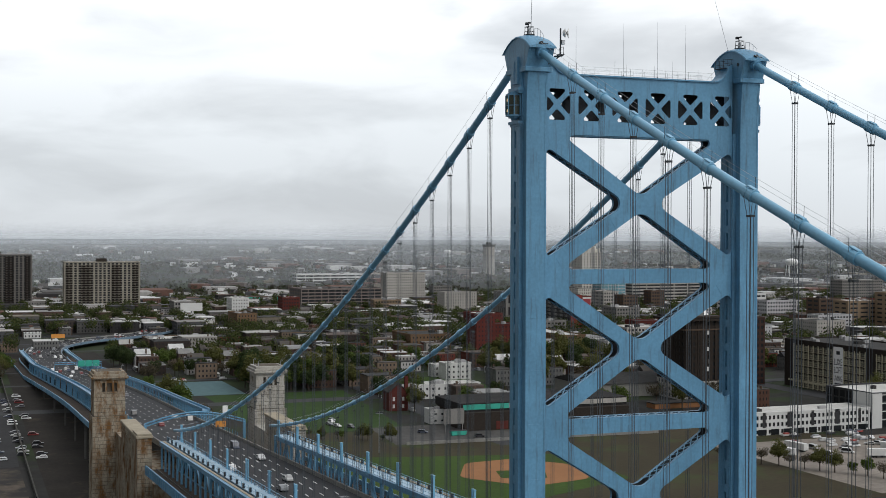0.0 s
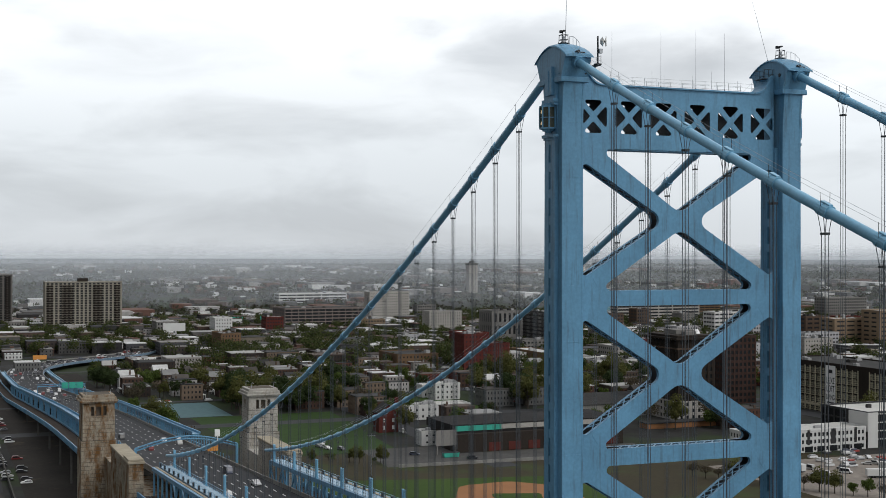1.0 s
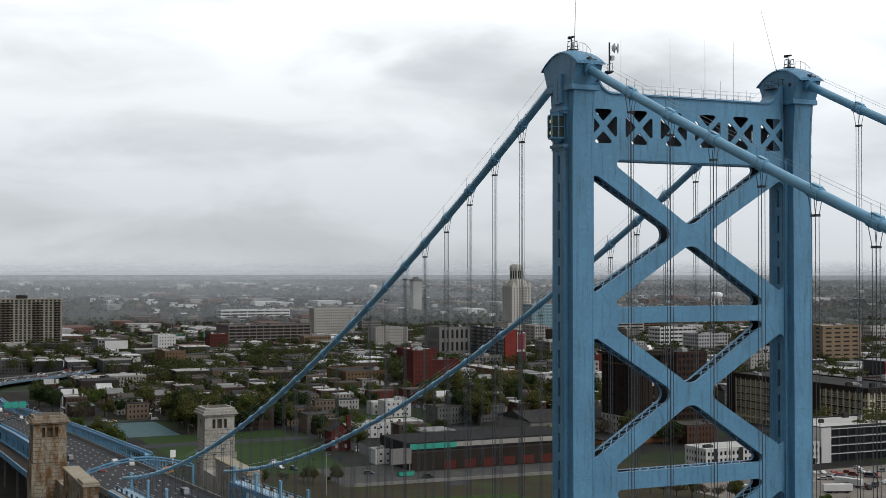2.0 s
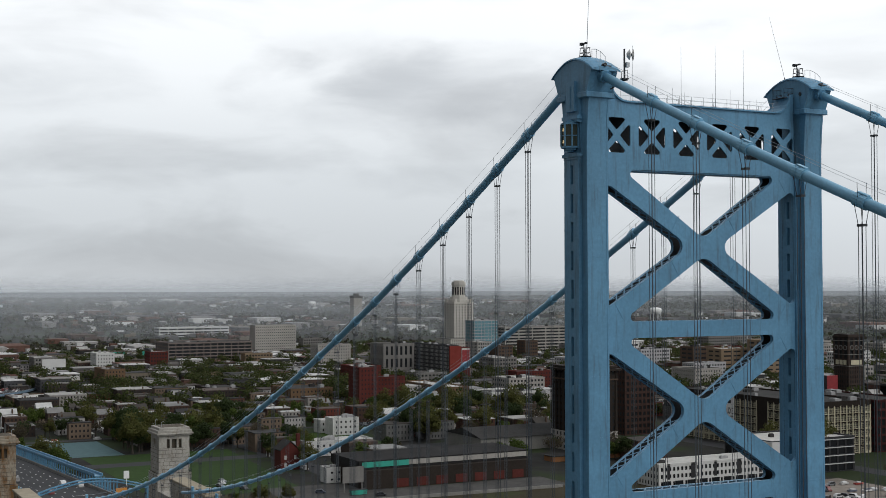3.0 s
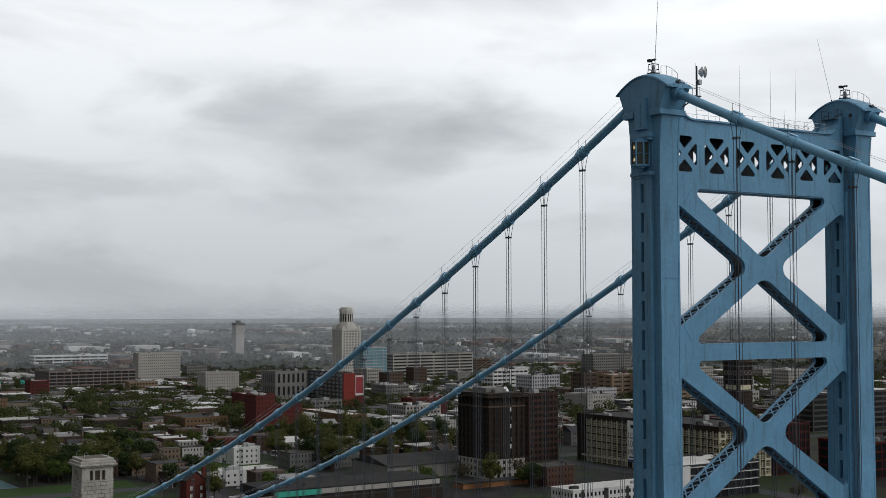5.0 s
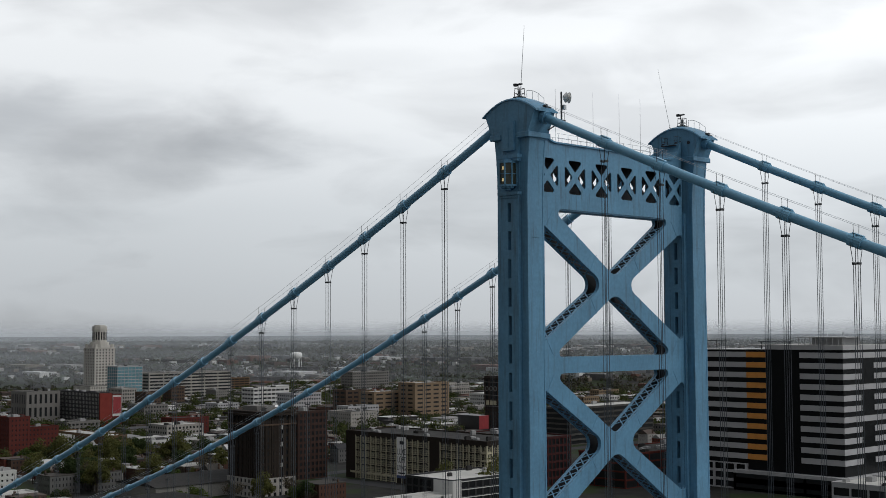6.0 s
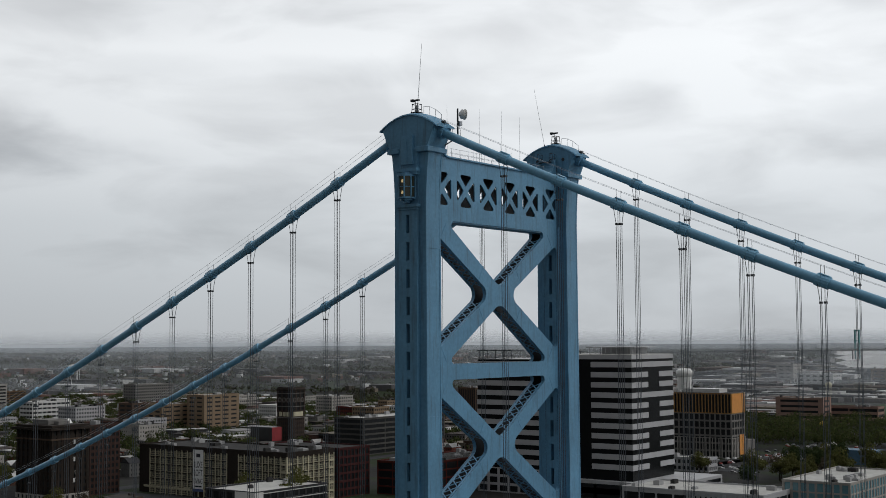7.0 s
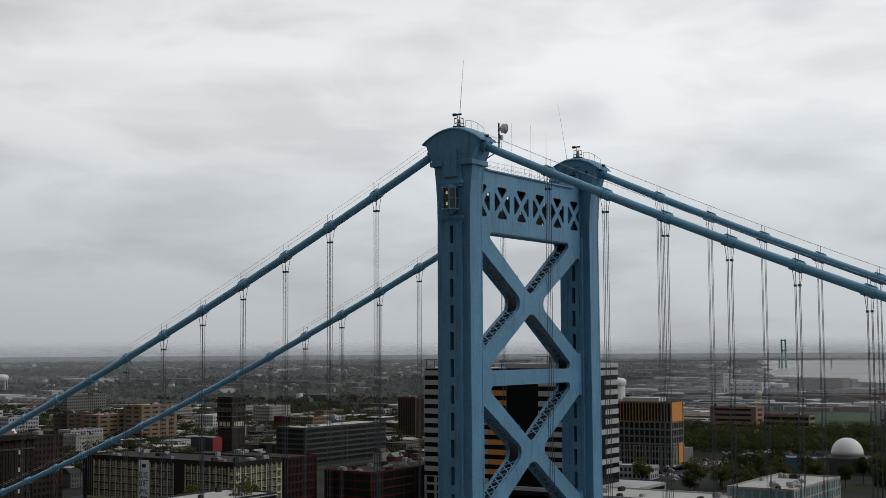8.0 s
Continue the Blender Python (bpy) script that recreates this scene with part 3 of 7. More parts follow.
BAYS = [(105.65, 104.35, 99.75, 96.65, 92.0, 90.8, 106.4, 90.0),
        (89.2, 88.1, 83.4, 80.3, 75.5, 74.25, 90.0, 73.4),
        (72.5, 71.35, 66.75, 63.65, 58.95, 57.9, 73.4, 57.05),
        (56.15, 55.0, 50.35, 47.25, 42.4, 41.4, 57.05, 40.4)]
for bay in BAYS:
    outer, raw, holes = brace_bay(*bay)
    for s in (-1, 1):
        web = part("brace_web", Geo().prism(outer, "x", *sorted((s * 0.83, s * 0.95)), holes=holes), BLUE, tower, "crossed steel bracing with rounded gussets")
        # dark lining puts the shade inside the box into its colour
        part("web_lining", Geo().prism(outer, "x", *sorted((s * 0.79, s * 0.826)), holes=holes), STEEL_DARK, web, "dark sheet standing in for shade inside the box")
        lips = Geo()
        for h in holes:
            i, n = len(lips.v), len(h)
            lips.v += [(s * x, p[0], p[1]) for x in (0.831, 0.52) for p in h]
            lips.f += [(i + k, i + (k + 1) % n, i + n + (k + 1) % n, i + n + k) for k in range(n)]
        part("edge_flange", lips, BLUE, web)
    for h in raw:
        for k in range(3):
            if abs(h[k][0]) > 11.5 and abs(h[(k + 1) % 3][0]) > 11.5:
                continue
            part("lacing", lacing(h[k], h[(k + 1) % 3]), BLUE, tower, "crossed lacing bars", kind="stuff")

strip_mesh = Geo().box(0.94, 0.975, -0.045, 0.045, -0.95, 0.95).mesh("splice_strip", BLUE)
for bay in BAYS[:3]:
    mid = (bay[2] + bay[3]) / 2
    for u in (-1, 1):
        for v in (-1, 1):
            for d in (3.6, 10.4):
                q = part("splice_strip", strip_mesh, BLUE, tower)
                q.matrix_basis = Matrix.Translation((0, u * d, mid + v * d * 0.61)) @ Matrix.Rotation(u * v * math.atan(0.61), 4, "X")

# the portal across the top, with six crossed cut-outs
fillet = [(9.4 + 1.9 * math.sin(a), 112.28 + 1.9 * (1 - math.cos(a))) for a in [radians(d) for d in range(0, 91, 15)]]
portal = [(-11.95, 106.4), (11.95, 106.4), (11.95, 114.4)] + fillet[::-1] + [(-p[0], p[1]) for p in fillet] + [(-11.95, 114.4)]
cuts = []
for k in range(6):
    c, m = -10.55 + 4.22 * k, 108.95
    cuts.append(rounded([(c - 1.25, m + 1.72), (c + 1.25, m + 1.72), (c, m + 0.48)], 0.2, 3))
    cuts.append(rounded([(c - 1.25, m - 1.72), (c, m - 0.48), (c + 1.25, m - 1.72)], 0.2, 3))
    w0, w1 = (1.28 if k == 0 else 1.62), (1.28 if k == 5 else 1.62)
    cuts.append(rounded([(c - w0, m + 1.28 * w0 / 1.62), (c - 0.36, m), (c - w0, m - 1.28 * w0 / 1.62)], 0.18, 3))
    cuts.append(rounded([(c + w1, m + 1.28 * w1 / 1.62), (c + w1, m - 1.28 * w1 / 1.62), (c + 0.36, m)], 0.18, 3))
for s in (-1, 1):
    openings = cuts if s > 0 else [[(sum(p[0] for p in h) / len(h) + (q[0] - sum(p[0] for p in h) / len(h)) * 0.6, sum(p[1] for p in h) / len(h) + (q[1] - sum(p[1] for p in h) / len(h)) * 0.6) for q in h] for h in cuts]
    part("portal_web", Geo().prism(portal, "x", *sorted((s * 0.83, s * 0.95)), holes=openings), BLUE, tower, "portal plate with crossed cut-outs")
    # dark lining for the shade behind the cut-outs
    part("portal_lining", Geo().prism(portal, "x", *sorted((s * 0.79, s * 0.826)), holes=openings), STEEL_DARK, tower, "dark sheet standing in for shade inside the portal box")
flange = Geo()
edge = [(-p[0], p[1]) for p in fillet[::-1]] + fillet
for a, b in zip(edge, edge[1:]):
    flange.beam((0, *a), (0, *b), 2.3, 0.16, up=(0, -(b[1] - a[1]), b[0] - a[0]))
part("portal_flange", flange, BLUE, tower)
part("portal_soffit", Geo().box(-0.83, 0.83, -10.4, 10.4, 105.52, 105.64), BLUE, tower)
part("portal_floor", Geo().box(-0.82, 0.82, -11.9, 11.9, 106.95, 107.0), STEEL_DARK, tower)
rail = Geo()
for s in (-1, 1):
    for k in range(13):
        yk = -9.0 + 1.5 * k
        rail.tube([(s * 1.05, yk, 112.3), (s * 1.05, yk, 113.25)], 0.02, 5)
    for z in (112.8, 113.23):
        rail.tube([(s * 1.05, -9.2, z), (s * 1.05, 9.2, z)], 0.017, 5)
part("portal_railing", rail, STEEL_PALE, tower, "thin galvanised railing")


# saddle housings with their roofs, end hoods and beacons
def housing(s):
    y = s * CABLE_Y
    def shell_of(stations, reach, lift, w):
        """Stations along the bridge, each a section across it with an arched top; the ends lean outwards."""
        g, n = Geo(), 9
        for u in stations:
            top = 115.05 + lift + 1.28 * (1 - abs(u) ** 1.9)
            sec = [(2.4 * u, -w, 112.62)] if lift == 0 else [(reach * u, -w - 0.06, top - 0.4)]
            sec += [(reach * u, w * q, top - 0.26 * abs(q) ** 2.2) for q in (-1, -0.8, -0.5, -0.2, 0.2, 0.5, 0.8, 1)]
            sec += [(2.4 * u, w, 112.62)] if lift == 0 else [(reach * u, w + 0.06, top - 0.4)]
            g.v += [(p[0], y + p[1], p[2]) for p in sec]
        m = 10
        for i in range(len(stations) - 1):
            g.f += [(m * i + k, m * i + m + k, m * i + m + k + 1, m * i + k + 1) for k in range(m - 1)]
            g.f.append((m * i + m - 1, m * i + 2 * m - 1, m * i + m, m * i))
        g.f += [tuple(range(m)), tuple(range(m * len(stations) - 1, m * len(stations) - m - 1, -1))]
        return g

    us = [-1 + k / 8 for k in range(17)]
    h = part("saddle_housing", shell_of(us, 3.3, 0, 1.5), BLUE, tower, "arched steel saddle housing")
    part("housing_roof", shell_of([1.05 * u for u in us], 3.46, 0.08, 1.56), BLUE, h, "weathered curved roof plates")
    part("base_moulding", Geo().box(-2.5, 2.5, y - 1.56, y + 1.56, 112.42, 112.66).box(1.1, 2.62, y - 1.62, y + 1.62, 112.2, 112.72).box(-2.62, -1.1, y - 1.62, y + 1.62, 112.2, 112.72), BLUE, h, bevel=0.04)
    rivets = Geo()
    for k in range(17):
        xk = -2.3 + 4.6 * k / 16
        rivets.box(xk - 0.05, xk + 0.05, y + s * 1.5, y + s * 1.53, 113.0, 113.1)
    part("rivet_row", rivets, BLUE, h, kind="stuff")
    for t in (-1, 1):
        x = t * 3.0
        part("cable_collar", Geo().tube([(t * 2.6, y, cable_z(t * 2.6) + 0.02), (t * 3.55, y, cable_z(t * 3.55) + 0.02)], [0.75, 0.62], 14), BLUE, h)
        part("marker_lamp", Geo().tube([(t * 3.3, y - 0.2, 115.15), (t * 3.75, y - 0.2, 115.15)], 0.17, 8).box(t * 3.5 - 0.1, t * 3.5 + 0.1, y - 0.5, y + 0.6, 115.0, 115.12), STEEL_DARK, h)
    # portholes on the inner side
    yi = y - s * 1.5
    for x in (-1.6, 0.2, 1.9):
        part("porthole", Geo().tube([(x, yi + s * 0.05, 114.3), (x, yi - s * 0.06, 114.3)], 0.2, 10), STEEL_DARK, h)
    # beacon on the crown
    zc = 116.4
    cage = Geo()
    for dx, dy in ((-0.38, -0.38), (0.38, -0.38), (0.38, 0.38), (-0.38, 0.38)):
        cage.tube([(dx, y + dy, zc), (dx * 0.85, y + dy * 0.85, zc + 0.95)], 0.035, 5)
    for z in (zc + 0.45, zc + 0.95):
        for k in range(4):
            c = ((-0.36, -0.36), (0.36, -0.36), (0.36, 0.36), (-0.36, 0.36))
            cage.tube([(c[k][0], y + c[k][1], z), (c[(k + 1) % 4][0], y + c[(k + 1) % 4][1], z)], 0.03, 5)
    cage.box(-0.45, 0.45, y - 0.45, y + 0.45, zc + 0.05, zc + 0.13)
    b = part("beacon_cage", cage, STEEL_DARK, h, "dark steel beacon cage")
    part("beacon_light", Geo().tube([(0, y, zc + 0.1), (0, y, zc + 0.35), (0, y, zc + 0.4), (0, y, zc + 0.75), (0, y, zc + 0.9)], [0.22, 0.22, 0.16, 0.2, 0.08], 10), STEEL_PALE, b)
    part("camera_bracket", Geo().tube([(-0.2, y, zc + 0.9), (-0.2, y, zc + 1.35)], 0.05, 6).box(-0.62, 0.3, y - 0.12, y + 0.12, zc + 1.32, zc + 1.46).box(-0.7, -0.38, y - 0.16, y + 0.16, zc + 1.26, zc + 1.52), STEEL_DARK, b)
    steps = Geo()
    for k in range(4):
        steps.tube([(0.6 + 0.75 * k, y + 0.4, zc - 0.1 - 0.12 * k * k), (0.6 + 0.75 * k, y + 0.4, zc + 0.75 - 0.12 * k * k)], 0.025, 5)
    steps.tube([(0.6 + 0.75 * k, y + 0.4, zc + 0.75 - 0.12 * k * k) for k in range(4)], 0.025, 5)
    part("roof_handrail", steps, STEEL_PALE, h)
    # landing on the inner side, down to the portal
    land = Geo().box(-0.9, 0.9, min(yi, yi - s * 1.3), max(yi, yi - s * 1.3), 113.95, 114.03)
    for k in range(3):
        land.tube([(-0.85, yi - s * (0.15 + 0.55 * k), 114.0), (-0.85, yi - s * (0.15 + 0.55 * k), 115.0)], 0.025, 5)
        land.tube([(0.85, yi - s * (0.15 + 0.55 * k), 114.0), (0.85, yi - s * (0.15 + 0.55 * k), 115.0)], 0.025, 5)
    for z in (114.5, 115.0):
        for x in (-0.85, 0.85):
            land.tube([(x, yi, z), (x, yi - s * 1.3, z)], 0.025, 5)
    part("landing", land, STEEL_DARK, h, "small railed landing")
    return h


near_cap, far_cap = housing(-1), housing(1)


def whip(name, p, q, r, label):
    """A tall aerial from p to q on a short mount."""
    a = thing(name, label, "antenna", "whip aerials", at=p)
    d = Vector(q) - Vector(p)
    part("mount", Geo().tube([(0, 0, 0), tuple(d * 0.06)], r * 2.4, 6), STEEL_DARK, a)
    part("rod", Geo().tube([tuple(d * 0.05), tuple(d * 0.5), tuple(d)], [r, r * 0.8, r * 0.45], 6), STEEL_PALE, a)


whip("whip_antenna", (-0.2, -13.25, 116.3), (0.55, -13.4, 123.6), 0.036, "thin tall whip antenna on the housing roof")
whip("whip_antenna", (-1.0, 12.7, 116.0), (-1.1, 10.6, 122.8), 0.024, "thin whip antenna leaning from the housing")
for yk, top in ((-7.5, 118.2), (-1.5, 118.6), (2.9, 119.0), (6.6, 118.9), (-2.6, 114.3), (4.9, 114.6), (2.5, 114.0), (-9.0, 114.2), (-1.1, 113.9), (8.3, 113.8)):
    whip("whip_antenna", (-0.6, yk, 112.34), (-0.6, yk, top), 0.022, "thin whip antenna on the portal walkway")

dish = thing("dish_antenna", "pale round dish antenna on a dark mast", "antenna", at=(3.7, -11.55, 113.9))
part("mast", Geo().tube([(0, 0, 0), (0, 0, 2.9)], 0.09, 8).box(-0.25, 0.25, -0.35, 0.35, 0.0, 0.1), STEEL_DARK, dish)
part("bowl", Geo().tube([(0.1, 0.2, 2.35), (0.22, 0.45, 2.35), (0.36, 0.74, 2.35), (0.38, 0.78, 2.35)], [0.2, 0.52, 0.56, 0.5], 16), WHITE, dish, "white dish bowl")
part("radio_box", Geo().box(-0.05, 0.3, 0.05, 0.4, 1.15, 1.6), STEEL_PALE, dish)
part("bracket", Geo().box(-0.95, 0.1, -0.3, 0.3, -0.1, 0.0).beam((-0.9, -1.0, -0.9), (0, 0, -0.05), 0.12, 0.12).tube([(-0.9, 0.3, 0), (-0.9, 0.3, 0.9), (0.1, 0.3, 0.9), (0.1, 0.3, 0)], 0.03, 5), STEEL_DARK, dish)

# pier under the tower
pier = thing("bridge_pier", "granite-faced river pier under the blue tower", "pier", at=(0, 0, -6))
for s in (-1, 1):
    part("pier_shaft", Geo().prism(rounded([(-9, s * CABLE_Y - 7), (9, s * CABLE_Y - 7), (9, s * CABLE_Y + 7), (-9, s * CABLE_Y + 7)], 3.0, 4), "z", 0, 15), GRANITE, pier)
part("pier_wall", Geo().box(-5, 5, -7, 7, 0, 12), GRANITE, pier)

# ---------------------------------------------------------------- main cables, hand ropes and suspenders
BAND_X = [-(10.75 + 6.42 * k) for k in range(33)] + [10.6 + PANEL * k for k in range(26)]
band_low = Geo().tube([(-0.62, 0, 0), (-0.6, 0, 0), (-0.5, 0, 0), (-0.12, 0, 0), (-0.1, 0, 0), (0.1, 0, 0), (0.12, 0, 0), (0.5, 0, 0), (0.6, 0, 0), (0.62, 0, 0)],
                      [0.45, 0.53, 0.53, 0.53, 0.49, 0.49, 0.53, 0.53, 0.53, 0.45], 14)
flange_mesh = Geo().box(-0.52, 0.52, -0.2, 0.2, 0.46, 0.6).mesh("band_flange", BLUE_PALE, bevel=0.03)
band_mesh = band_low.mesh("cable_band", BLUE_PALE, smooth=False)
post_mesh = Geo().tube([(0, -0.45, 1.35), (0, -0.42, 0.3), (0, 0.42, 0.3), (0, 0.45, 1.35)], 0.022, 5).mesh("rope_post", STEEL_DARK)
for s in (-1, 1):
    y = s * CABLE_Y
    cable = thing("main_cable", "thick pale blue wrapped suspension cable over the tower", "bridge cable", "main cables", at=(0, y, 0))
    side = [(x, 0, cable_z(x)) for x in [-232 + 229.5 * k / 60 for k in range(61)]]
    main = [(x, 0, cable_z(x)) for x in [2.5 + 300 * k / 70 for k in range(71)]]
    part("side_span_cable", Geo().tube(side, 0.42, 16), BLUE_PALE, cable, smooth=True)
    part("main_span_cable", Geo().tube(main, 0.42, 16), BLUE_PALE, cable, smooth=True)
    for x in BAND_X:
        slope = math.atan(cable_z(x + 0.5) - cable_z(x - 0.5))
        m = Matrix.Translation((x, 0, cable_z(x))) @ Matrix.Rotation(-slope, 4, "Y")
        b = part("cable_band", band_mesh, BLUE_PALE, cable)
        b.matrix_basis = m
        part("band_flange", flange_mesh, BLUE_PALE, b)
        if x > -110:
            p = part("rope_post", post_mesh, STEEL_DARK, cable)
            p.location = (x, 0, cable_z(x))
    for d in (-0.45, 0.45):
        pts = []
        for x in [v[0] for v in side]:
            pts.append((x, d, cable_z(x) + 1.3))
        part("hand_rope", Geo().tube(pts, 0.015, 4), STEEL_PALE, cable, "thin wire hand rope")
        part("hand_rope", Geo().tube([(v[0], d, v[2] + 1.3) for v in main], 0.013, 4), STEEL_PALE, cable, "thin wire hand rope")
    for x in BAND_X:
        z, foot = cable_z(x), walk_z(x) - 0.6
        if z - foot < 1.0:
            continue
        hang = thing("suspender", "four dark wire ropes hanging from a cable band", "suspender rope", "bridge suspenders", at=(x, y, foot))
        low = max(z - foot - 1.75, 0.4)
        for a, b in ((-1, -1), (-1, 1), (1, -1), (1, 1)):
            part("rope", Geo().tube([(a * 0.34, b * 0.46, z - foot), (a * 0.2, b * 0.17, low), (a * 0.2, b * 0.17, 0)], 0.029, 5), ROPE, hang)
        if z - foot > 4:
            for a in (-1, 1):
                part("rope_clamp", Geo().box(a * 0.2 - 0.09, a * 0.2 + 0.09, -0.23, 0.23, low - 0.08, low + 0.1), STEEL_DARK, hang)


# ---------------------------------------------------------------- bridge deck
def strip(xs, y0, y1, z_of, low, high):
    """A long slab that follows the deck's slope."""
    g = Geo()
    for x in xs:
        z = z_of(x)
        g.v += [(x, y0, z + low), (x, y1, z + low), (x, y1, z + high), (x, y0, z + high)]
    for k in range(len(xs) - 1):
        i = 4 * k
        g.f += [(i + a, i + b, i + 4 + b, i + 4 + a) for a, b in ((0, 1), (1, 2), (2, 3), (3, 0))]
    g.f += [(3, 2, 1, 0), tuple(4 * (len(xs) - 1) + k for k in range(4))]
    return g


DECK_X = [-226 + PANEL * k for k in range(85)]
deck = thing("bridge_deck", "blue steel bridge deck with a grey roadway and raised footways", "bridge deck", at=(0, 0, 0))
part("roadway", strip(DECK_X, -11.9, 11.9, road_z, -0.7, 0.0), ASPHALT, deck, "worn grey asphalt roadway")
for s in (-1, 1):
    yy = lambda a, b: sorted((s * a, s * b))
    part("road_barrier", strip(DECK_X, *yy(11.9, 12.3), road_z, -0.7, 1.0), CONCRETE, deck, "grey concrete barrier")
    part("footway", strip(DECK_X, *yy(13.7, 16.6), walk_z, -0.25, 0.0), BLUE_WALK, deck, "faded pale blue footway")
    part("top_chord", strip(DECK_X, *yy(13.1, 13.7), walk_z, -1.2, -0.1), BLUE, deck)
    part("bottom_chord", strip(DECK_X, *yy(13.0, 13.8), walk_z, -9.4, -8.5), BLUE, deck)
    part("outer_chord", strip(DECK_X, *yy(17.9, 18.6), walk_z, -1.1, -0.15), BLUE, deck)
    part("ledge", strip(DECK_X, *yy(17.2, 17.9), walk_z, -0.5, -0.05), BEIGE, deck, "beige ledge")
    part("track_bed", strip(DECK_X, *yy(14.5, 22.0), walk_z, -8.2, -7.7), RUST, deck, "rusty brown track bed")
    part("track_parapet", strip(DECK_X, *yy(22.0, 22.35), walk_z, -9.0, -6.5), BLUE, deck)
    for yr in (19.3, 20.75):
        part("rail", strip(DECK_X, *yy(yr, yr + 0.12), walk_z, -7.7, -7.5), STEEL_DARK, deck)
    for yr, hi in ((13.75, 1.15), (16.5, 1.15)):
        part("hand_rail", strip(DECK_X, *yy(yr, yr + 0.07), walk_z, hi - 0.07, hi), BLUE_PALE, deck)
        part("hand_rail", strip(DECK_X, *yy(yr, yr + 0.05), walk_z, hi - 0.6, hi - 0.55), BLUE, deck)
stiff_mesh = Geo().box(-0.3, 0.3, 17.75, 18.2, -7.7, -1.1).mesh("stiffener", BLUE)
beam_mesh = Geo().box(-0.15, 0.15, 13.6, 18.0, -1.3, -0.26).box(-0.12, 0.12, 13.6, 22.0, -9.0, -8.2).mesh("floor_beam", BLUE)
rib_mesh = Geo().box(-0.1, 0.1, 22.35, 22.47, -8.9, -6.5).mesh("parapet_rib", BLUE)
vert_mesh = Geo().box(-0.22, 0.22, 13.2, 13.6, -8.6, -1.1).mesh("truss_post", BLUE)
diag_mesh = [Geo().beam((0, 13.4, -8.9 if a else -0.8), (PANEL, 13.4, -0.8 if a else -8.9), 0.3, 0.42).mesh("truss_diagonal", BLUE) for a in (0, 1)]
rail_mesh = Geo().box(-0.05, 0.05, 13.75, 13.82, 0, 1.15).box(-0.05, 0.05, 16.5, 16.57, 0, 1.15).mesh("rail_post", BLUE)
cover_mesh = Geo().box(-0.28, 0.28, 16.35, 16.75, 0.0, 0.95).mesh("post_box", STEEL_DARK)
for s in (-1, 1):
    for k, x in enumerate(DECK_X[:30]):
        z = walk_z(x)
        for name, me, dx in (("truss_post", vert_mesh, 0), ("truss_diagonal", diag_mesh[k % 2], 0), ("stiffener", stiff_mesh, 0), ("floor_beam", beam_mesh, 0), ("parapet_rib", rib_mesh, 0), ("parapet_rib", rib_mesh, PANEL / 2),
                             ("rail_post", rail_mesh, 0), ("rail_post", rail_mesh, PANEL / 2), ("post_box", cover_mesh, 2.0)):
            p = part(name, me, BLUE, deck)
            p.matrix_basis = Matrix.Translation((x + dx, 0, walk_z(x + dx))) @ Matrix.Diagonal((1, s, 1, 1))

lane = [(x, y) for x in [-222 + 9 * k for k in range(30)] for y in (-8.6, -5.1, -1.7, 1.7, 5.1, 8.6)]
dashes = Geo()
for x, y in lane:
    z = road_z(x)
    dashes.box(x, x + 3.0, y - 0.09, y + 0.09, z + 0.004, z + 0.15 + 0.03)
part("lane_marking", dashes, WHITE, deck, "white lane dashes", kind="stuff")

post_twin = Geo()
for dx in (-0.45, 0.45):
    post_twin.box(dx - 0.2, dx + 0.2, -0.2, 0.2, 0, 4.4).box(dx - 0.25, dx + 0.25, -0.25, 0.25, 4.4, 4.55)
post_twin.box(-0.7, 0.7, -0.3, 0.3, -0.5, 0.25)
post_twin = post_twin.mesh("twin_post", BLUE_PALE)
for s in (-1, 1):
    for k in range(8):
        x = -221.8 + 20.2 * k
        t = thing("deck_post", "pale blue twin steel post standing on the footway", "post", "deck posts", at=(x, s * 13.4, walk_z(x) - 0.1))
        part("twin_post", post_twin, BLUE_PALE, t)

# ---------------------------------------------------------------- anchorage with its granite pylons
def ashlar(x0, x1, y0, y1, z0, z1, course=1.15):
    """Stone courses with recessed joints; the stones themselves stand proud of a joint core."""
    stones, core = Geo(), Geo().box(x0 + 0.06, x1 - 0.06, y0 + 0.06, y1 - 0.06, z0, z1 - 0.05)
    rnd = random.Random(int(abs(x0 * 7 + y0 * 3)))
    z, odd = z0, 0
    while z < z1 - 0.2:
        h = min(course, z1 - z)
        for face in range(4):
            a0, a1 = (x0, x1) if face < 2 else (y0 + 0.01, y1 - 0.01)
            a = a0 + (0 if odd else -0.9)
            while a < a1:
                b = a + rnd.uniform(1.7, 2.4)
                p, q = max(a, a0) + 0.05, min(b, a1) - 0.05
                if q - p > 0.1:
                    d = rnd.uniform(0.0, 0.035)
                    if face == 0:
                        stones.box(p, q, y0 - d, y0 + 0.3, z + 0.06, z + h - 0.06)
                    elif face == 1:
                        stones.box(p, q, y1 - 0.3, y1 + d, z + 0.06, z + h - 0.06)
                    elif face == 2:
                        stones.box(x0 - d, x0 + 0.3, p, q, z + 0.06, z + h - 0.06)
                    else:
                        stones.box(x1 - 0.3, x1 + d, p, q, z + 0.06, z + h - 0.06)
                a = b
        z += h
        odd = 1 - odd
    return stones, core


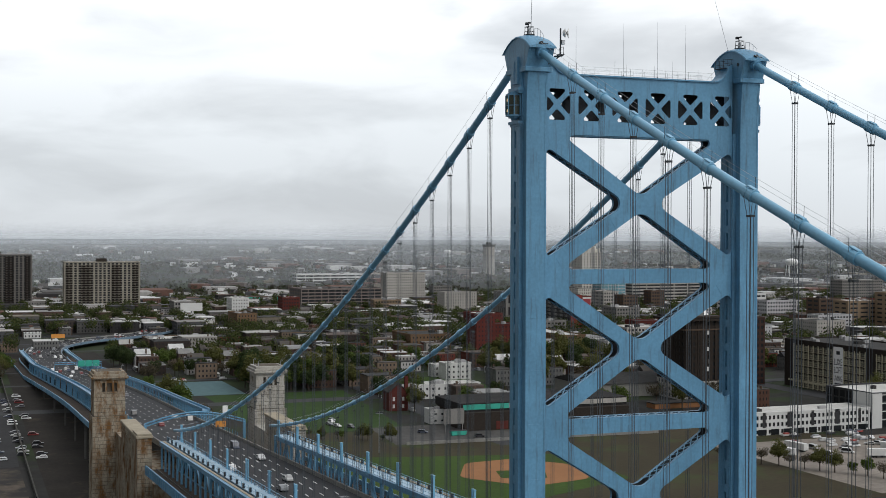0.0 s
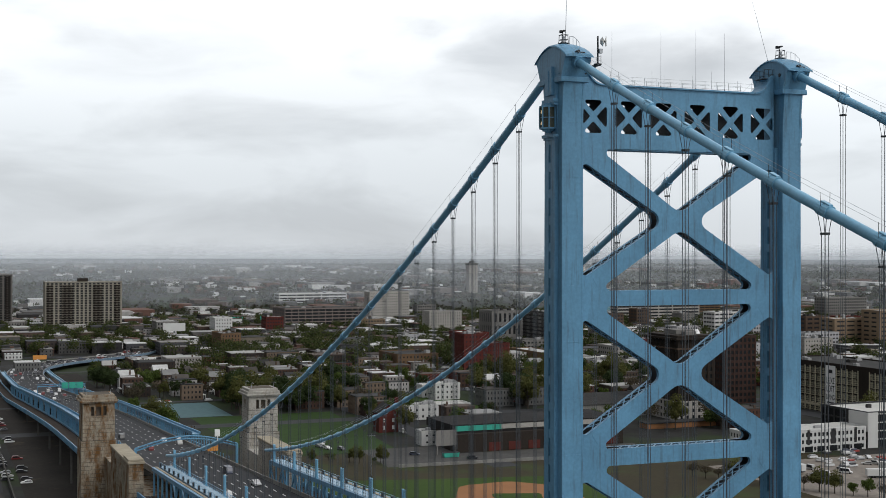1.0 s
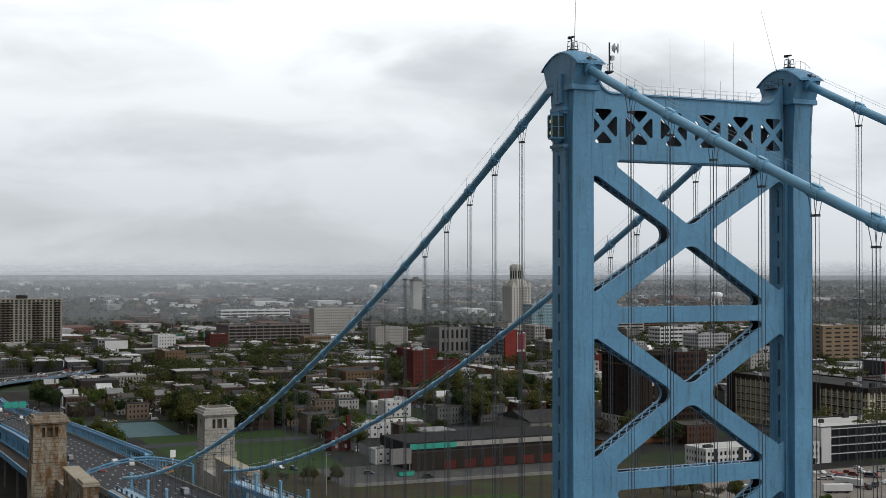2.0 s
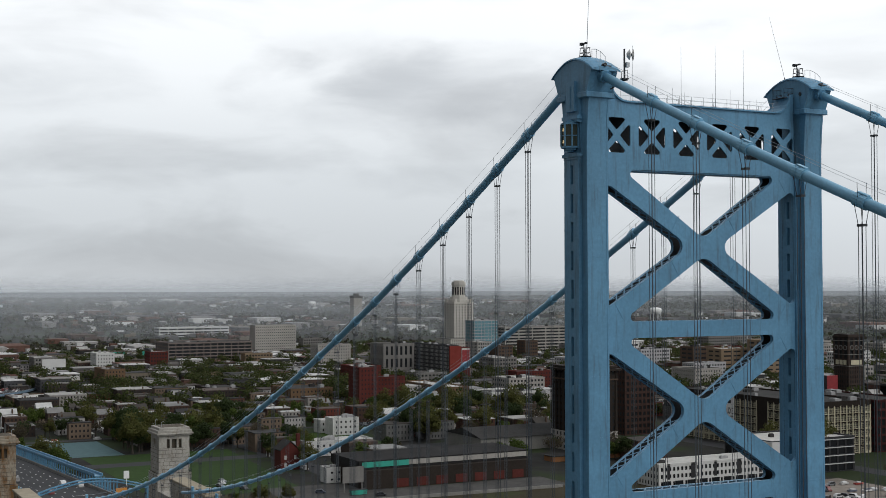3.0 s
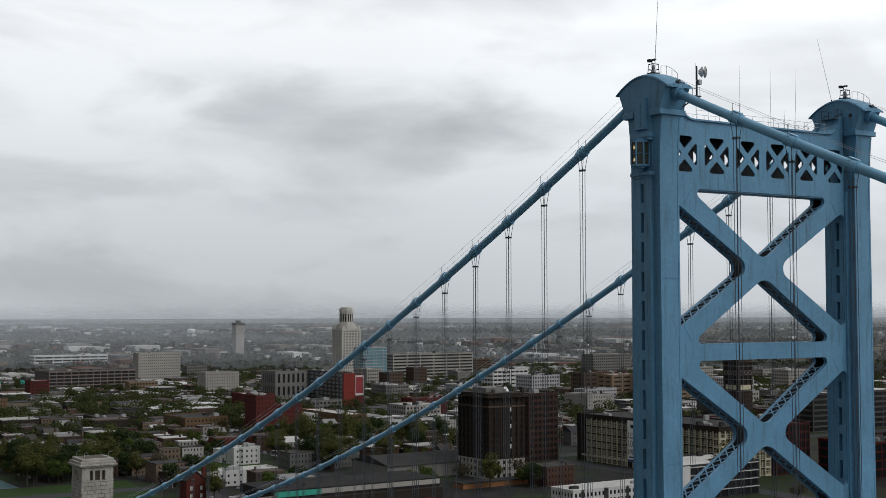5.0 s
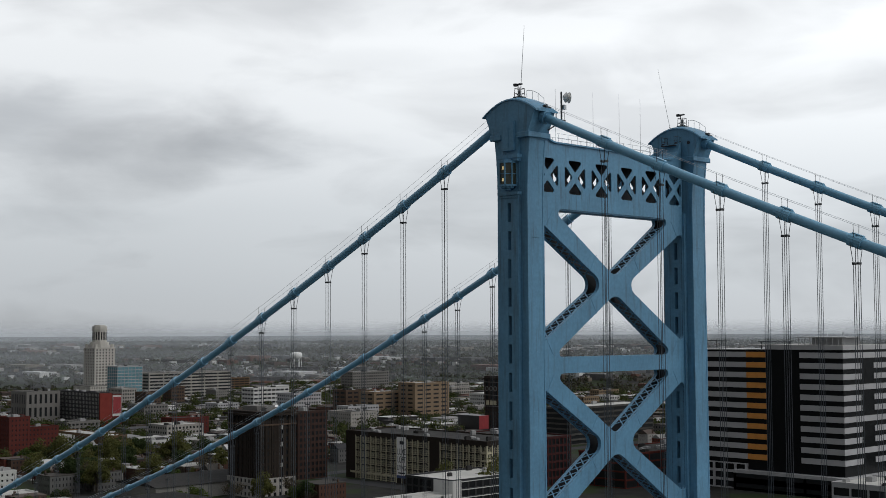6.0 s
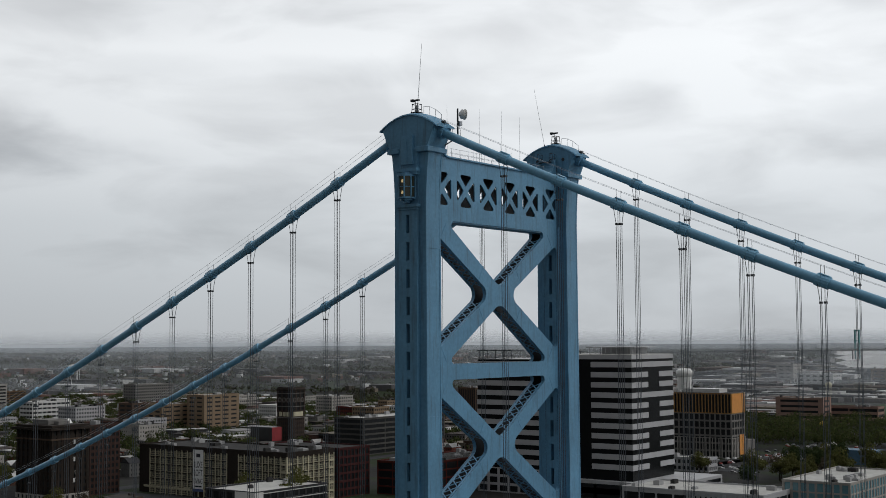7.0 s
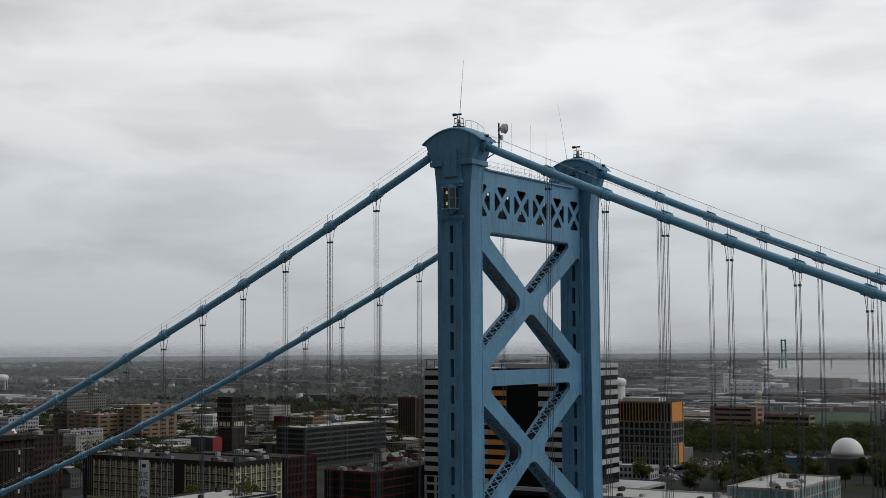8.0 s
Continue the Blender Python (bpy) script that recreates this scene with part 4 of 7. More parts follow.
def pylon(s):
    yc = s * 25.3
    stone = GRANITE if s < 0 else GRANITE_PALE
    label = "tall square granite pylon with a stepped cap, " + ("stained brown" if s < 0 else "pale grey")
    t = thing("anchorage_pylon", label, "pylon", "anchorage pylons", at=(-286, yc, 4))
    w = 5.2
    body, core = ashlar(-w, w, -w, w, 0, 34)
    part("base", body, stone, t, kind="stuff")
    part("base_core", core, GRANITE_JOINT, t)
    body, core = ashlar(-w + 0.5, w - 0.5, -w + 0.5, w - 0.5, 34, 41.5)
    part("shaft", body, stone, t, kind="stuff")
    part("shaft_core", core, GRANITE_JOINT, t)
    # belfry storey with three openings on each side
    bel = Geo().box(-w + 1.6, w - 1.6, -w + 1.6, w - 1.6, 41.5, 45.0)
    part("belfry_core", bel, GRANITE_JOINT, t)
    piers = Geo()
    e = w - 0.55
    for a, b in ((-e, -2.3), (-1.35, -0.75), (0.75, 1.35), (2.3, e)):
        for u in (-1, 1):
            yv = sorted((u * e, u * (e - 1.0)))
            part("belfry_pier", Geo().box(a, b, *yv, 41.5, 44.2), stone, t)
            if min(b, e - 1.01) - max(a, -e + 1.01) > 0.2:
                part("belfry_pier", Geo().box(*yv, max(a, -e + 1.01), min(b, e - 1.01), 41.5, 44.2), stone, t)
    piers.box(-e, e, -e, e, 44.2, 45.2)
    part("belfry_lintel", piers, stone, t)
    cap = Geo()
    for k, (d, z0, z1) in enumerate(((0.1, 45.2, 45.6), (0.45, 45.6, 46.1), (0.05, 46.1, 46.9), (-0.5, 46.9, 47.7))):
        cap.box(-w - d, w + d, -w - d, w + d, z0, z1)
    part("cap", cap, stone, t, bevel=0.08)
    part("roof_well", Geo().box(-w + 1.4, w - 1.4, -w + 1.4, w - 1.4, 47.7, 47.75), GRANITE_JOINT, t)
    lampg = Geo()
    for dx, dy in ((-3.6, -3.6), (3.6, 3.6), (3.6, -3.6)):
        lampg.tube([(dx, dy, 47.7), (dx, dy, 49.2), (dx + 0.4, dy + 0.3, 49.6), (dx + 0.9, dy + 0.6, 49.3)], 0.07, 6)
    part("roof_lamp", lampg, STEEL_PALE, t)
    # lower block towards the span, with tall panels
    b = thing("anchorage_block", "low granite anchorage block with tall recessed panels", "anchorage", "anchorage blocks", at=(-248.5, s * 21.8, 4))
    w = 1.95
    body, core = ashlar(-17, 17, -w, w, 0, 34.2)
    part("masonry", body, stone, b, kind="stuff")
    part("masonry_core", core, GRANITE_JOINT, b)
    part("coping", Geo().box(-17.4, 17.4, -w - 0.35, w + 0.35, 34.2, 34.9).box(8, 17.1, -w - 0.1, w + 0.1, 34.9, 35.5), BEIGE, b, bevel=0.1)
    for k in range(7):
        for u in (-1, 1):
            x = -11 + 3.0 * k
            part("pilaster", Geo().box(x, x + 1.1, *sorted((u * w, u * (w + 0.35))), 14, 32.2), stone, b)
    part("link_wall", Geo().box(-34, -17, -w + 0.3, w - 0.3, 0, 29), stone, b)
    return t


for s in (-1, 1):
    pylon(s)

anchor_hall = thing("anchorage_hall", "granite wall under the roadway between the pylons", "anchorage", at=(-256, 0, 4))
part("wall", Geo().box(-28, 28, -19.8, 19.8, 0, 22), GRANITE, anchor_hall)

# arched steel gantry over the road
gantry = thing("road_gantry", "blue arched steel sign gantry over the roadway", "gantry", at=(-275, 0, 30.35))
arch = Geo()
pts = [(0, -15.5 + 31 * k / 16, 4.7 + 3.0 * math.sin(math.pi * k / 16)) for k in range(17)]
for d in (-0.45, 0.45):
    arch.tube([(d, p[1], p[2]) for p in pts], 0.16, 6)
    arch.tube([(d, p[1], p[2] + 0.8) for p in pts], 0.16, 6)
for a, b in zip(pts, pts[1:]):
    arch.beam((-0.45, a[1], a[2]), (0.45, b[1], b[2] + 0.9), 0.12, 0.12)
part("arch", arch, BLUE, gantry)
for s in (-1, 1):
    part("leg", Geo().box(-0.5, 0.5, s * 15.4 - 0.35, s * 15.4 + 0.35, -0.5, 5.4), BLUE, gantry)
part("orange_sign", Geo().box(0.6, 0.75, 6.2, 9.4, 3.6, 5.4), ORANGE, gantry, "orange sign panel")
part("white_sign", Geo().box(0.6, 0.75, 8.4, 10.0, 8.0, 10.2).box(0.62, 0.72, 9.1, 9.3, 6, 8.0), WHITE, gantry, "small white sign panel")

# ---------------------------------------------------------------- approach viaduct
LINE = [(-226, 0), (-360, 0), (-500, 0.5), (-650, -3), (-750, -6), (-830, -7), (-890, 2), (-935, 26), (-975, 62), (-1030, 98), (-1110, 124), (-1220, 140)]


def approach_points():
    out = []
    n = len(LINE)
    for i in range(n - 1):
        p0, p1, p2, p3 = [Vector(LINE[max(0, min(n - 1, i + d))]) for d in (-1, 0, 1, 2)]
        for k in range(6):
            u = k / 6
            out.append(0.5 * ((2 * p1) + (p2 - p0) * u + (2 * p0 - 5 * p1 + 4 * p2 - p3) * u * u + (3 * p1 - p0 - 3 * p2 + p3) * u ** 3))
    out.append(Vector(LINE[-1]))
    return out


APP = approach_points()


def app_z(x):
    return max(44.1 + 0.05 * x, 8.0) if x > -950 else max(8.0 - (-950 - x) * 0.02, 4.15)


def ribbon(pts, a, b, low, high, z_of):
    g = Geo()
    for i, p in enumerate(pts):
        d = (pts[min(i + 1, len(pts) - 1)] - pts[max(i - 1, 0)]).normalized()
        nrm = Vector((d.y, -d.x))
        z = z_of(p.x)
        u, w = p + nrm * a, p + nrm * b
        g.v += [(u.x, u.y, z + low), (w.x, w.y, z + low), (w.x, w.y, z + high), (u.x, u.y, z + high)]
    for k in range(len(pts) - 1):
        i = 4 * k
        g.f += [(i + m, i + n, i + 4 + n, i + 4 + m) for m, n in ((0, 1), (1, 2), (2, 3), (3, 0))]
    g.f += [(3, 2, 1, 0), tuple(4 * (len(pts) - 1) + k for k in range(4))]
    return g


viaduct = thing("approach_viaduct", "curving grey road viaduct with blue steel sides on posts", "viaduct", at=(0, 0, 0))
part("roadway", ribbon(APP, -11.9, 11.9, -0.8, 0.0, app_z), ASPHALT, viaduct, "worn grey asphalt roadway")
for s in (-1, 1):
    yy = lambda a, b: sorted((s * a, s * b))
    near = APP[:33] if s > 0 else APP
    part("barrier", ribbon(APP, *yy(11.9, 12.3), -0.8, 0.95, app_z), CONCRETE, viaduct)
    straight = APP[5:31]
    part("footway", ribbon(straight, *yy(13.6, 16.0), 3.2, 3.5, app_z), BLUE, viaduct)
    part("side_girder", ribbon(straight, *yy(16.0, 16.4), 3.3, 4.3, app_z), BLUE, viaduct)
    part("lower_chord", ribbon(straight, *yy(15.9, 16.5), -2.6, -1.9, app_z), BLUE, viaduct)
    part("inner_rail", ribbon(straight, *yy(13.4, 13.6), 3.5, 4.4, app_z), BLUE, viaduct)
    part("track_bed", ribbon(straight, *yy(16.5, 21.5), -3.4, -2.9, app_z), RUST, viaduct)
    part("outer_girder", ribbon(straight, *yy(21.5, 21.9), -4.8, -2.6, app_z), BLUE, viaduct)
    part("edge_rail", ribbon(APP[24:], *yy(12.3, 12.7), -1.0, 0.9, app_z), BLUE_GREY, viaduct)
CONC_DARK = material("dark_concrete", (0.085, 0.083, 0.078), 0.9, spread=0.25, scale=0.05, fine=0.8)
post = Geo().box(-0.4, 0.4, -0.4, 0.4, -1.0, 0.0).mesh("viaduct_post", CONC_DARK)
for i in range(6, 40, 2):
    p = APP[i]
    z = app_z(p.x) - 1.0
    if z < 6:
        continue
    for y in (-20.5, -12, 12, 20.5):
        if abs(y) > 15 and i > 26:
            continue
        q = part("viaduct_post", post, CONC_DARK, viaduct)
        q.matrix_basis = Matrix.Translation((p.x, p.y + y, z if abs(y) < 15 else z - 3)) @ Matrix.Diagonal((1, 1, z - 4 if abs(y) < 15 else z - 7, 1))
for s in (-1, 1):
    for k in range(96):
        x = -315 - 4.5 * k
        q = part("side_post", Geo().box(-0.3, 0.3, s * 13.5 - 0.15, s * 13.5 + 0.15, 0, 3.5).box(-0.2, 0.2, *sorted((s * 16.0, s * 16.35)), -2.0, 3.3).box(-0.12, 0.12, *sorted((s * 21.9, s * 22.05)), -4.7, -2.6) if k == 0 else bpy.data.objects["side_post" if s < 0 else "side_post.096"].data, BLUE, viaduct)
        q.location = (x, APP[min(range(len(APP)), key=lambda j: abs(APP[j].x - x))].y if x > -830 else 0, app_z(x))
sign_frame = thing("overhead_sign", "green overhead road signs on a blue steel frame", "road sign", at=(-640, -2, app_z(-640)))
part("frame", Geo().tube([(0, -12, 0), (0, -12, 7), (0, 14, 7), (0, 14, 0)], 0.3, 6).tube([(0, -12, 8), (0, 14, 8)], 0.2, 6), BLUE, sign_frame)
for y0, y1 in ((1.0, 4.6), (5.0, 8.6), (9.0, 12.8)):
    part("sign_panel", Geo().box(0.3, 0.45, y0, y1, 5.6, 9.0), GREEN_SIGN, sign_frame, "green sign panel")
sign2 = thing("overhead_sign", "orange sign panel on a frame over the far road", "road sign", at=(-905, 12, app_z(-905)))
part("frame", Geo().tube([(0, -14, 0), (0, -14, 7), (0, 14, 7), (0, 14, 0)], 0.3, 6), STEEL_DARK, sign2)
part("sign_panel", Geo().box(0.3, 0.45, -8.0, 2.0, 5.4, 8.6), ORANGE, sign2, "orange sign panel")

road_dash = Geo()
for p, q in zip(APP, APP[1:]):
    d = q - p
    n = max(1, int(d.length / 9))
    nr = Vector((d.y, -d.x)).normalized()
    for k in range(n):
        for off in (-7.9, -4.8, -1.6, 1.6, 4.8, 7.9):
            a, b = p + d * (k / n) + nr * off, p + d * (k / n + 3.0 / d.length) + nr * off
            road_dash.beam((a.x, a.y, app_z(a.x) + 0.012), (b.x, b.y, app_z(b.x) + 0.012), 0.2, 0.02)
part("lane_marking", road_dash, WHITE, viaduct, "white lane dashes", kind="stuff")

# ---------------------------------------------------------------- city
BRICK_RED = material("red_brick", (0.10, 0.029, 0.024), 0.9, spread=0.25, scale=0.06, fine=1.0)
BRICK_BROWN = material("brown_brick", (0.095, 0.066, 0.05), 0.9, spread=0.25, scale=0.06, fine=1.0)
BRICK_DARK = material("dark_brick", (0.032, 0.026, 0.022), 0.9, spread=0.3, scale=0.06, fine=1.0)
BRICK_TAN = material("tan_brick", (0.145, 0.093, 0.056), 0.9, spread=0.2, scale=0.06, fine=1.0)
TAN_LIGHT = material("light_tan_brick", (0.23, 0.17, 0.115), 0.9, spread=0.2, scale=0.06, fine=1.0)
STONE_GREY = material("grey_stone", (0.19, 0.183, 0.173), 0.9, spread=0.2, scale=0.06, fine=1.0)
STONE_PALE = material("pale_limestone", (0.34, 0.325, 0.30), 0.85, spread=0.18, scale=0.06, fine=1.0)
CREAM = material("cream_frames", (0.52, 0.48, 0.34), 0.7, spread=0.15)
CLAD_BLACK = material("black_cladding", (0.022, 0.022, 0.024), 0.4, spread=0.2)
CLAD_WHITE = material("white_cladding", (0.55, 0.55, 0.535), 0.6, spread=0.1, scale=0.1)
CLAD_GREY = material("grey_panel", (0.40, 0.40, 0.41), 0.6, spread=0.12, scale=0.1)
ROOF_PALE = material("pale_roof", (0.46, 0.455, 0.43), 0.8, spread=0.2, scale=0.06, fine=0.5)
ROOF_DARK = material("tar_roof", (0.042, 0.041, 0.04), 0.95, spread=0.35, scale=0.06, fine=0.5)
UNIT = material("roof_unit_metal", (0.33, 0.33, 0.33), 0.6, 0.2, spread=0.2)


def shell(g, lx, ly, h, storey, band, bay, pier, z0=0.0, depth=0.35):
    """One wall sheet round a glazed core, with a real recess for every window."""
    floors = max(1, round((h - z0) / storey))
    st = (h - z0) / floors
    zs = [z0]
    for k in range(floors):
        zs += [z0 + k * st + band / 2, z0 + (k + 1) * st - band / 2]
    zs.append(h)
    at = {}

    def corner(p):
        key = tuple(round(c, 3) for c in p)
        if key not in at:
            at[key] = len(g.v)
            g.v.append(p)
        return at[key]

    for length, other, turn in ((lx, ly, 0), (ly, lx, 1), (lx, ly, 2), (ly, lx, 3)):
        n = max(1, round(length / bay))
        us = []
        for k in range(n + 1):
            c = -length / 2 + pier / 2 + (length - pier) * k / n
            us += [c - pier / 2, c + pier / 2]

        def spot(u, inward, z):
            p = (u, -other / 2 + inward)
            for _ in range(turn):
                p = (-p[1], p[0])
            return corner((p[0], p[1], z))

        for i in range(len(us) - 1):
            for j in range(len(zs) - 1):
                u0, u1, a, b = us[i], us[i + 1], zs[j], zs[j + 1]
                if u1 - u0 < 0.02 or b - a < 0.02:
                    continue
                front = [spot(u0, 0, a), spot(u1, 0, a), spot(u1, 0, b), spot(u0, 0, b)]
                if i % 2 and j % 2:
                    back = [spot(u0, depth, a), spot(u1, depth, a), spot(u1, depth, b), spot(u0, depth, b)]
                    g.f += [(front[k], front[(k + 1) % 4], back[(k + 1) % 4], back[k]) for k in range(4)]
                else:
                    g.f.append(tuple(front))
    return g


def roof_parts(t, lx, ly, h, wall, roof, units, rnd, parapet=0.9):
    part("roof", Geo().box(-lx / 2 + 0.3, lx / 2 - 0.3, -ly / 2 + 0.3, ly / 2 - 0.3, h - 0.3, h + 0.12), roof, t)
    g, e = Geo(), 0.12
    g.box(-lx / 2 - e, lx / 2 + e, -ly / 2 - e, -ly / 2 + 0.35, h, h + parapet).box(-lx / 2 - e, lx / 2 + e, ly / 2 - 0.35, ly / 2 + e, h, h + parapet)
    g.box(-lx / 2 - e, -lx / 2 + 0.35, -ly / 2 + 0.35, ly / 2 - 0.35, h, h + parapet).box(lx / 2 - 0.35, lx / 2 + e, -ly / 2 + 0.35, ly / 2 - 0.35, h, h + parapet)
    part("parapet", g, wall, t)
    for _ in range(units):
        w, l, q = rnd.uniform(1.5, 4.5), rnd.uniform(1.5, 5), rnd.uniform(1.0, 2.6)
        x, y = rnd.uniform(-lx / 2 + 3, lx / 2 - 3), rnd.uniform(-ly / 2 + 3, ly / 2 - 3)
        part("roof_unit", Geo().box(x - w / 2, x + w / 2, y - l / 2, y + l / 2, h + 0.1, h + q).box(x - w / 3, x + w / 3, y - l / 3, y + l / 3, h + q, h + q + 0.25), UNIT if rnd.random() < 0.7 else ROOF_DARK, t)


def building(name, label, x1, y0, lx, ly, h, wall, roof=None, storey=3.6, band=1.7, bay=3.6, pier=1.5, units=3, glass=None, seed=1, group="", category="building", parapet=0.9):
    """A block with its corner nearest the bridge at (x1, y0), reaching lx away along the bridge and ly across."""
    rnd = random.Random(seed + int(abs(x1)))
    t = thing(name, label, category, group, at=(x1 - lx / 2, y0 + ly / 2, ground_z(x1, y0)))
    part("glazing", Geo().box(-lx / 2 + 0.3, lx / 2 - 0.3, -ly / 2 + 0.3, ly / 2 - 0.3, 0, h - 0.35), glass or GLASS, t, "dark window glass")
    part("wall", shell(Geo(), lx, ly, h, storey, band, bay, pier), wall, t)
    roof_parts(t, lx, ly, h, wall, roof or ROOF_DARK, units, rnd, parapet)
    return t


OFFICE = dict(storey=3.7, band=1.9, bay=3.4, pier=1.3)
PUNCH = dict(storey=3.3, band=2.0, bay=3.0, pier=1.7)
GARAGE = dict(storey=3.4, band=1.5, bay=9.0, pier=0.8)

building("garage_building", "brown multi-storey parking garage with open decks", -1317, 310, 55, 97, 26, material("grey_brown_brick", (0.21, 0.175, 0.16), 0.9, spread=0.2), units=4, storey=3.7, band=1.25, bay=8.0, pier=0.7)
building("white_office", "long low white office block with dark ribbon windows", -1950, 470, 30, 116, 15, CLAD_WHITE, ROOF_PALE, storey=5, band=2.6, bay=14, pier=1.0)
building("grey_slab_block", "plain grey concrete slab office block", -1418, 446, 20, 53, 40.6, STONE_PALE, storey=3.4, band=2.2, bay=2.6, pier=1.5)
building("university_block", "black building with a grid of white windows", -938, 463, 76, 10, 35, CLAD_BLACK, storey=3.4, band=1.2, bay=2.6, pier=1.2, glass=CLAD_WHITE, units=4)
building("stone_hall", "grey classical stone hall with tall windows", -997, 425, 30, 32, 35, STONE_GREY, storey=11, band=3.5, bay=5, pier=2.6)
building("red_brick_tower", "red brick tower block of flats", -759, 296, 20, 15, 30, BRICK_RED, **PUNCH)
building("red_brick_wing", "red brick flats with small windows", -768, 311, 16, 26, 22, BRICK_RED, **PUNCH)
building("tan_row_block", "tan rendered flats with square windows", -755, 366, 74, 18, 13.5, BRICK_TAN, ROOF_PALE, **PUNCH)
building("red_long_block", "long dark red brick block", -848, 481, 19, 35, 16, BRICK_RED, **PUNCH)
building("brown_block", "brown brick block with a flat roof", -795, 257, 43, 33, 13.5, BRICK_TAN, **PUNCH)
building("dark_block", "dark brick block with a flat roof", -842, 212, 45, 26, 12, BRICK_DARK, **PUNCH)
building("white_step_house", "white stepped row of new houses", -621, 218, 12, 17, 9.5, CLAD_WHITE, ROOF_PALE, storey=3.2, band=1.9, bay=3.4, pier=1.9, units=2, category="house", group="white houses")
building("white_step_house", "white stepped row of new houses", -637, 216, 10, 19, 7.2, CLAD_WHITE, ROOF_PALE, storey=3.2, band=1.9, bay=3.4, pier=1.9, units=1, category="house", group="white houses")
building("beige_house", "beige rendered house with a pale roof", -685, 401, 12, 17, 12, STONE_PALE, ROOF_PALE, **PUNCH)
building("white_low_block", "long low white workshop with a flat roof", -537, 168, 14, 38, 7.2, CLAD_WHITE, ROOF_PALE, storey=3.6, band=2.3, bay=4, pier=2.4, units=5)
building("limestone_block", "pale limestone office block", -1197, 440, 22, 38, 26, STONE_PALE, **PUNCH)
building("white_modern_office", "white modern office with dark ribbon windows", -1073, 723, 22, 48, 26, CLAD_WHITE, ROOF_PALE, storey=4.4, band=2.4, bay=6, pier=0.9)
building("teal_glass_block", "block with teal blue glass", -1303, 690, 24, 34, 46, CLAD_GREY, storey=4, band=0.7, bay=5, pier=0.3, glass=GLASS_TEAL)
building("striped_garage", "white striped parking garage", -1323, 745, 40, 122, 36, STONE_PALE, storey=4.2, band=2.0, bay=20, pier=1.2)
building("tan_garage", "tan parking garage with open decks", -1480, 892, 35, 54, 27, BRICK_TAN, **GARAGE)
building("tan_garage", "tan parking garage with open decks", -1415, 911, 20, 50, 23, BRICK_TAN, **GARAGE)
building("brown_office_slab", "broad brown office slab", -1284, 1039, 25, 66, 31, STONE_GREY, ROOF_PALE, **OFFICE)
building("tan_hospital_wing", "tan brick office wing with ribbon windows", -868, 718, 22, 38, 28.5, TAN_LIGHT, ROOF_PALE, storey=4, band=2.6, bay=12, pier=3.0)
building("tan_hospital_wing", "taller tan brick office wing", -838, 744, 24, 46, 37, TAN_LIGHT, ROOF_PALE, storey=4, band=2.6, bay=12, pier=3.4)
building("brown_hospital_wing", "brown brick office wing with a pale roof", -908, 716, 20, 26, 29, BRICK_BROWN, ROOF_PALE, storey=4, band=2.4, bay=8, pier=2.2)
building("brown_tower_block", "brown concrete slab tower with vertical ribs", -633, 900, 20, 31, 42.5, BRICK_BROWN, storey=40, band=2.0, bay=2.2, pier=1.0)
building("grey_glass_office", "long dark grey glass office with horizontal bands", -571, 660, 30, 106, 28, CONC_DARK, ROOF_PALE, storey=4.2, band=1.4, bay=26, pier=0.8, units=8)
building("red_band_block", "dark building with red brick bands", -371, 474, 34, 88, 18.5, BRICK_RED, ROOF_DARK, storey=5.2, band=0.9, bay=11, pier=0.8, units=22)
building("school_block", "low brown school with a pale roof", -862, 71, 34, 48, 9.5, BRICK_BROWN, ROOF_PALE, units=7, **PUNCH)
building("low_shed", "low dark shed with a flat roof", -803, 40, 22, 24, 7, BRICK_DARK, **PUNCH)
building("tan_flats", "tan brick flats with balconies", -1032, 175, 40, 18, 17, BRICK_TAN, **PUNCH)
building("rear_brick_block", "red-brown brick loft block with rows of windows", -537, 372, 24, 22, 40, material("rust_brown_brick", (0.055, 0.034, 0.029), 0.9, spread=0.25), storey=3.7, band=1.5, bay=3.0, pier=1.1)
building("corner_brick_loft", "red brick loft block with white-framed windows", -409, 445, 60, 27, 27.3, material("purple_red_brick", (0.062, 0.024, 0.024), 0.9, spread=0.25), storey=4.4, band=1.2, bay=3.4, pier=0.9, units=6)
building("pale_roof_annexe", "low grey annexe with a pale roof", -296, 689, 30, 14, 8.5, CLAD_GREY, ROOF_PALE, units=2, **OFFICE)
PINK = material("pink_brick", (0.30, 0.20, 0.165), 0.9, spread=0.2)
building("lakeside_office", "office in pink brick bands with brick corners", -396, 1175, 50, 24, 27, PINK, ROOF_PALE, storey=5.5, band=3.2, bay=40, pier=5.0)
building("lakeside_wing", "long low office wing in pink brick bands", -352, 1211, 60, 20, 17.5, PINK, ROOF_DARK, storey=5.5, band=2.9, bay=40, pier=1.0)

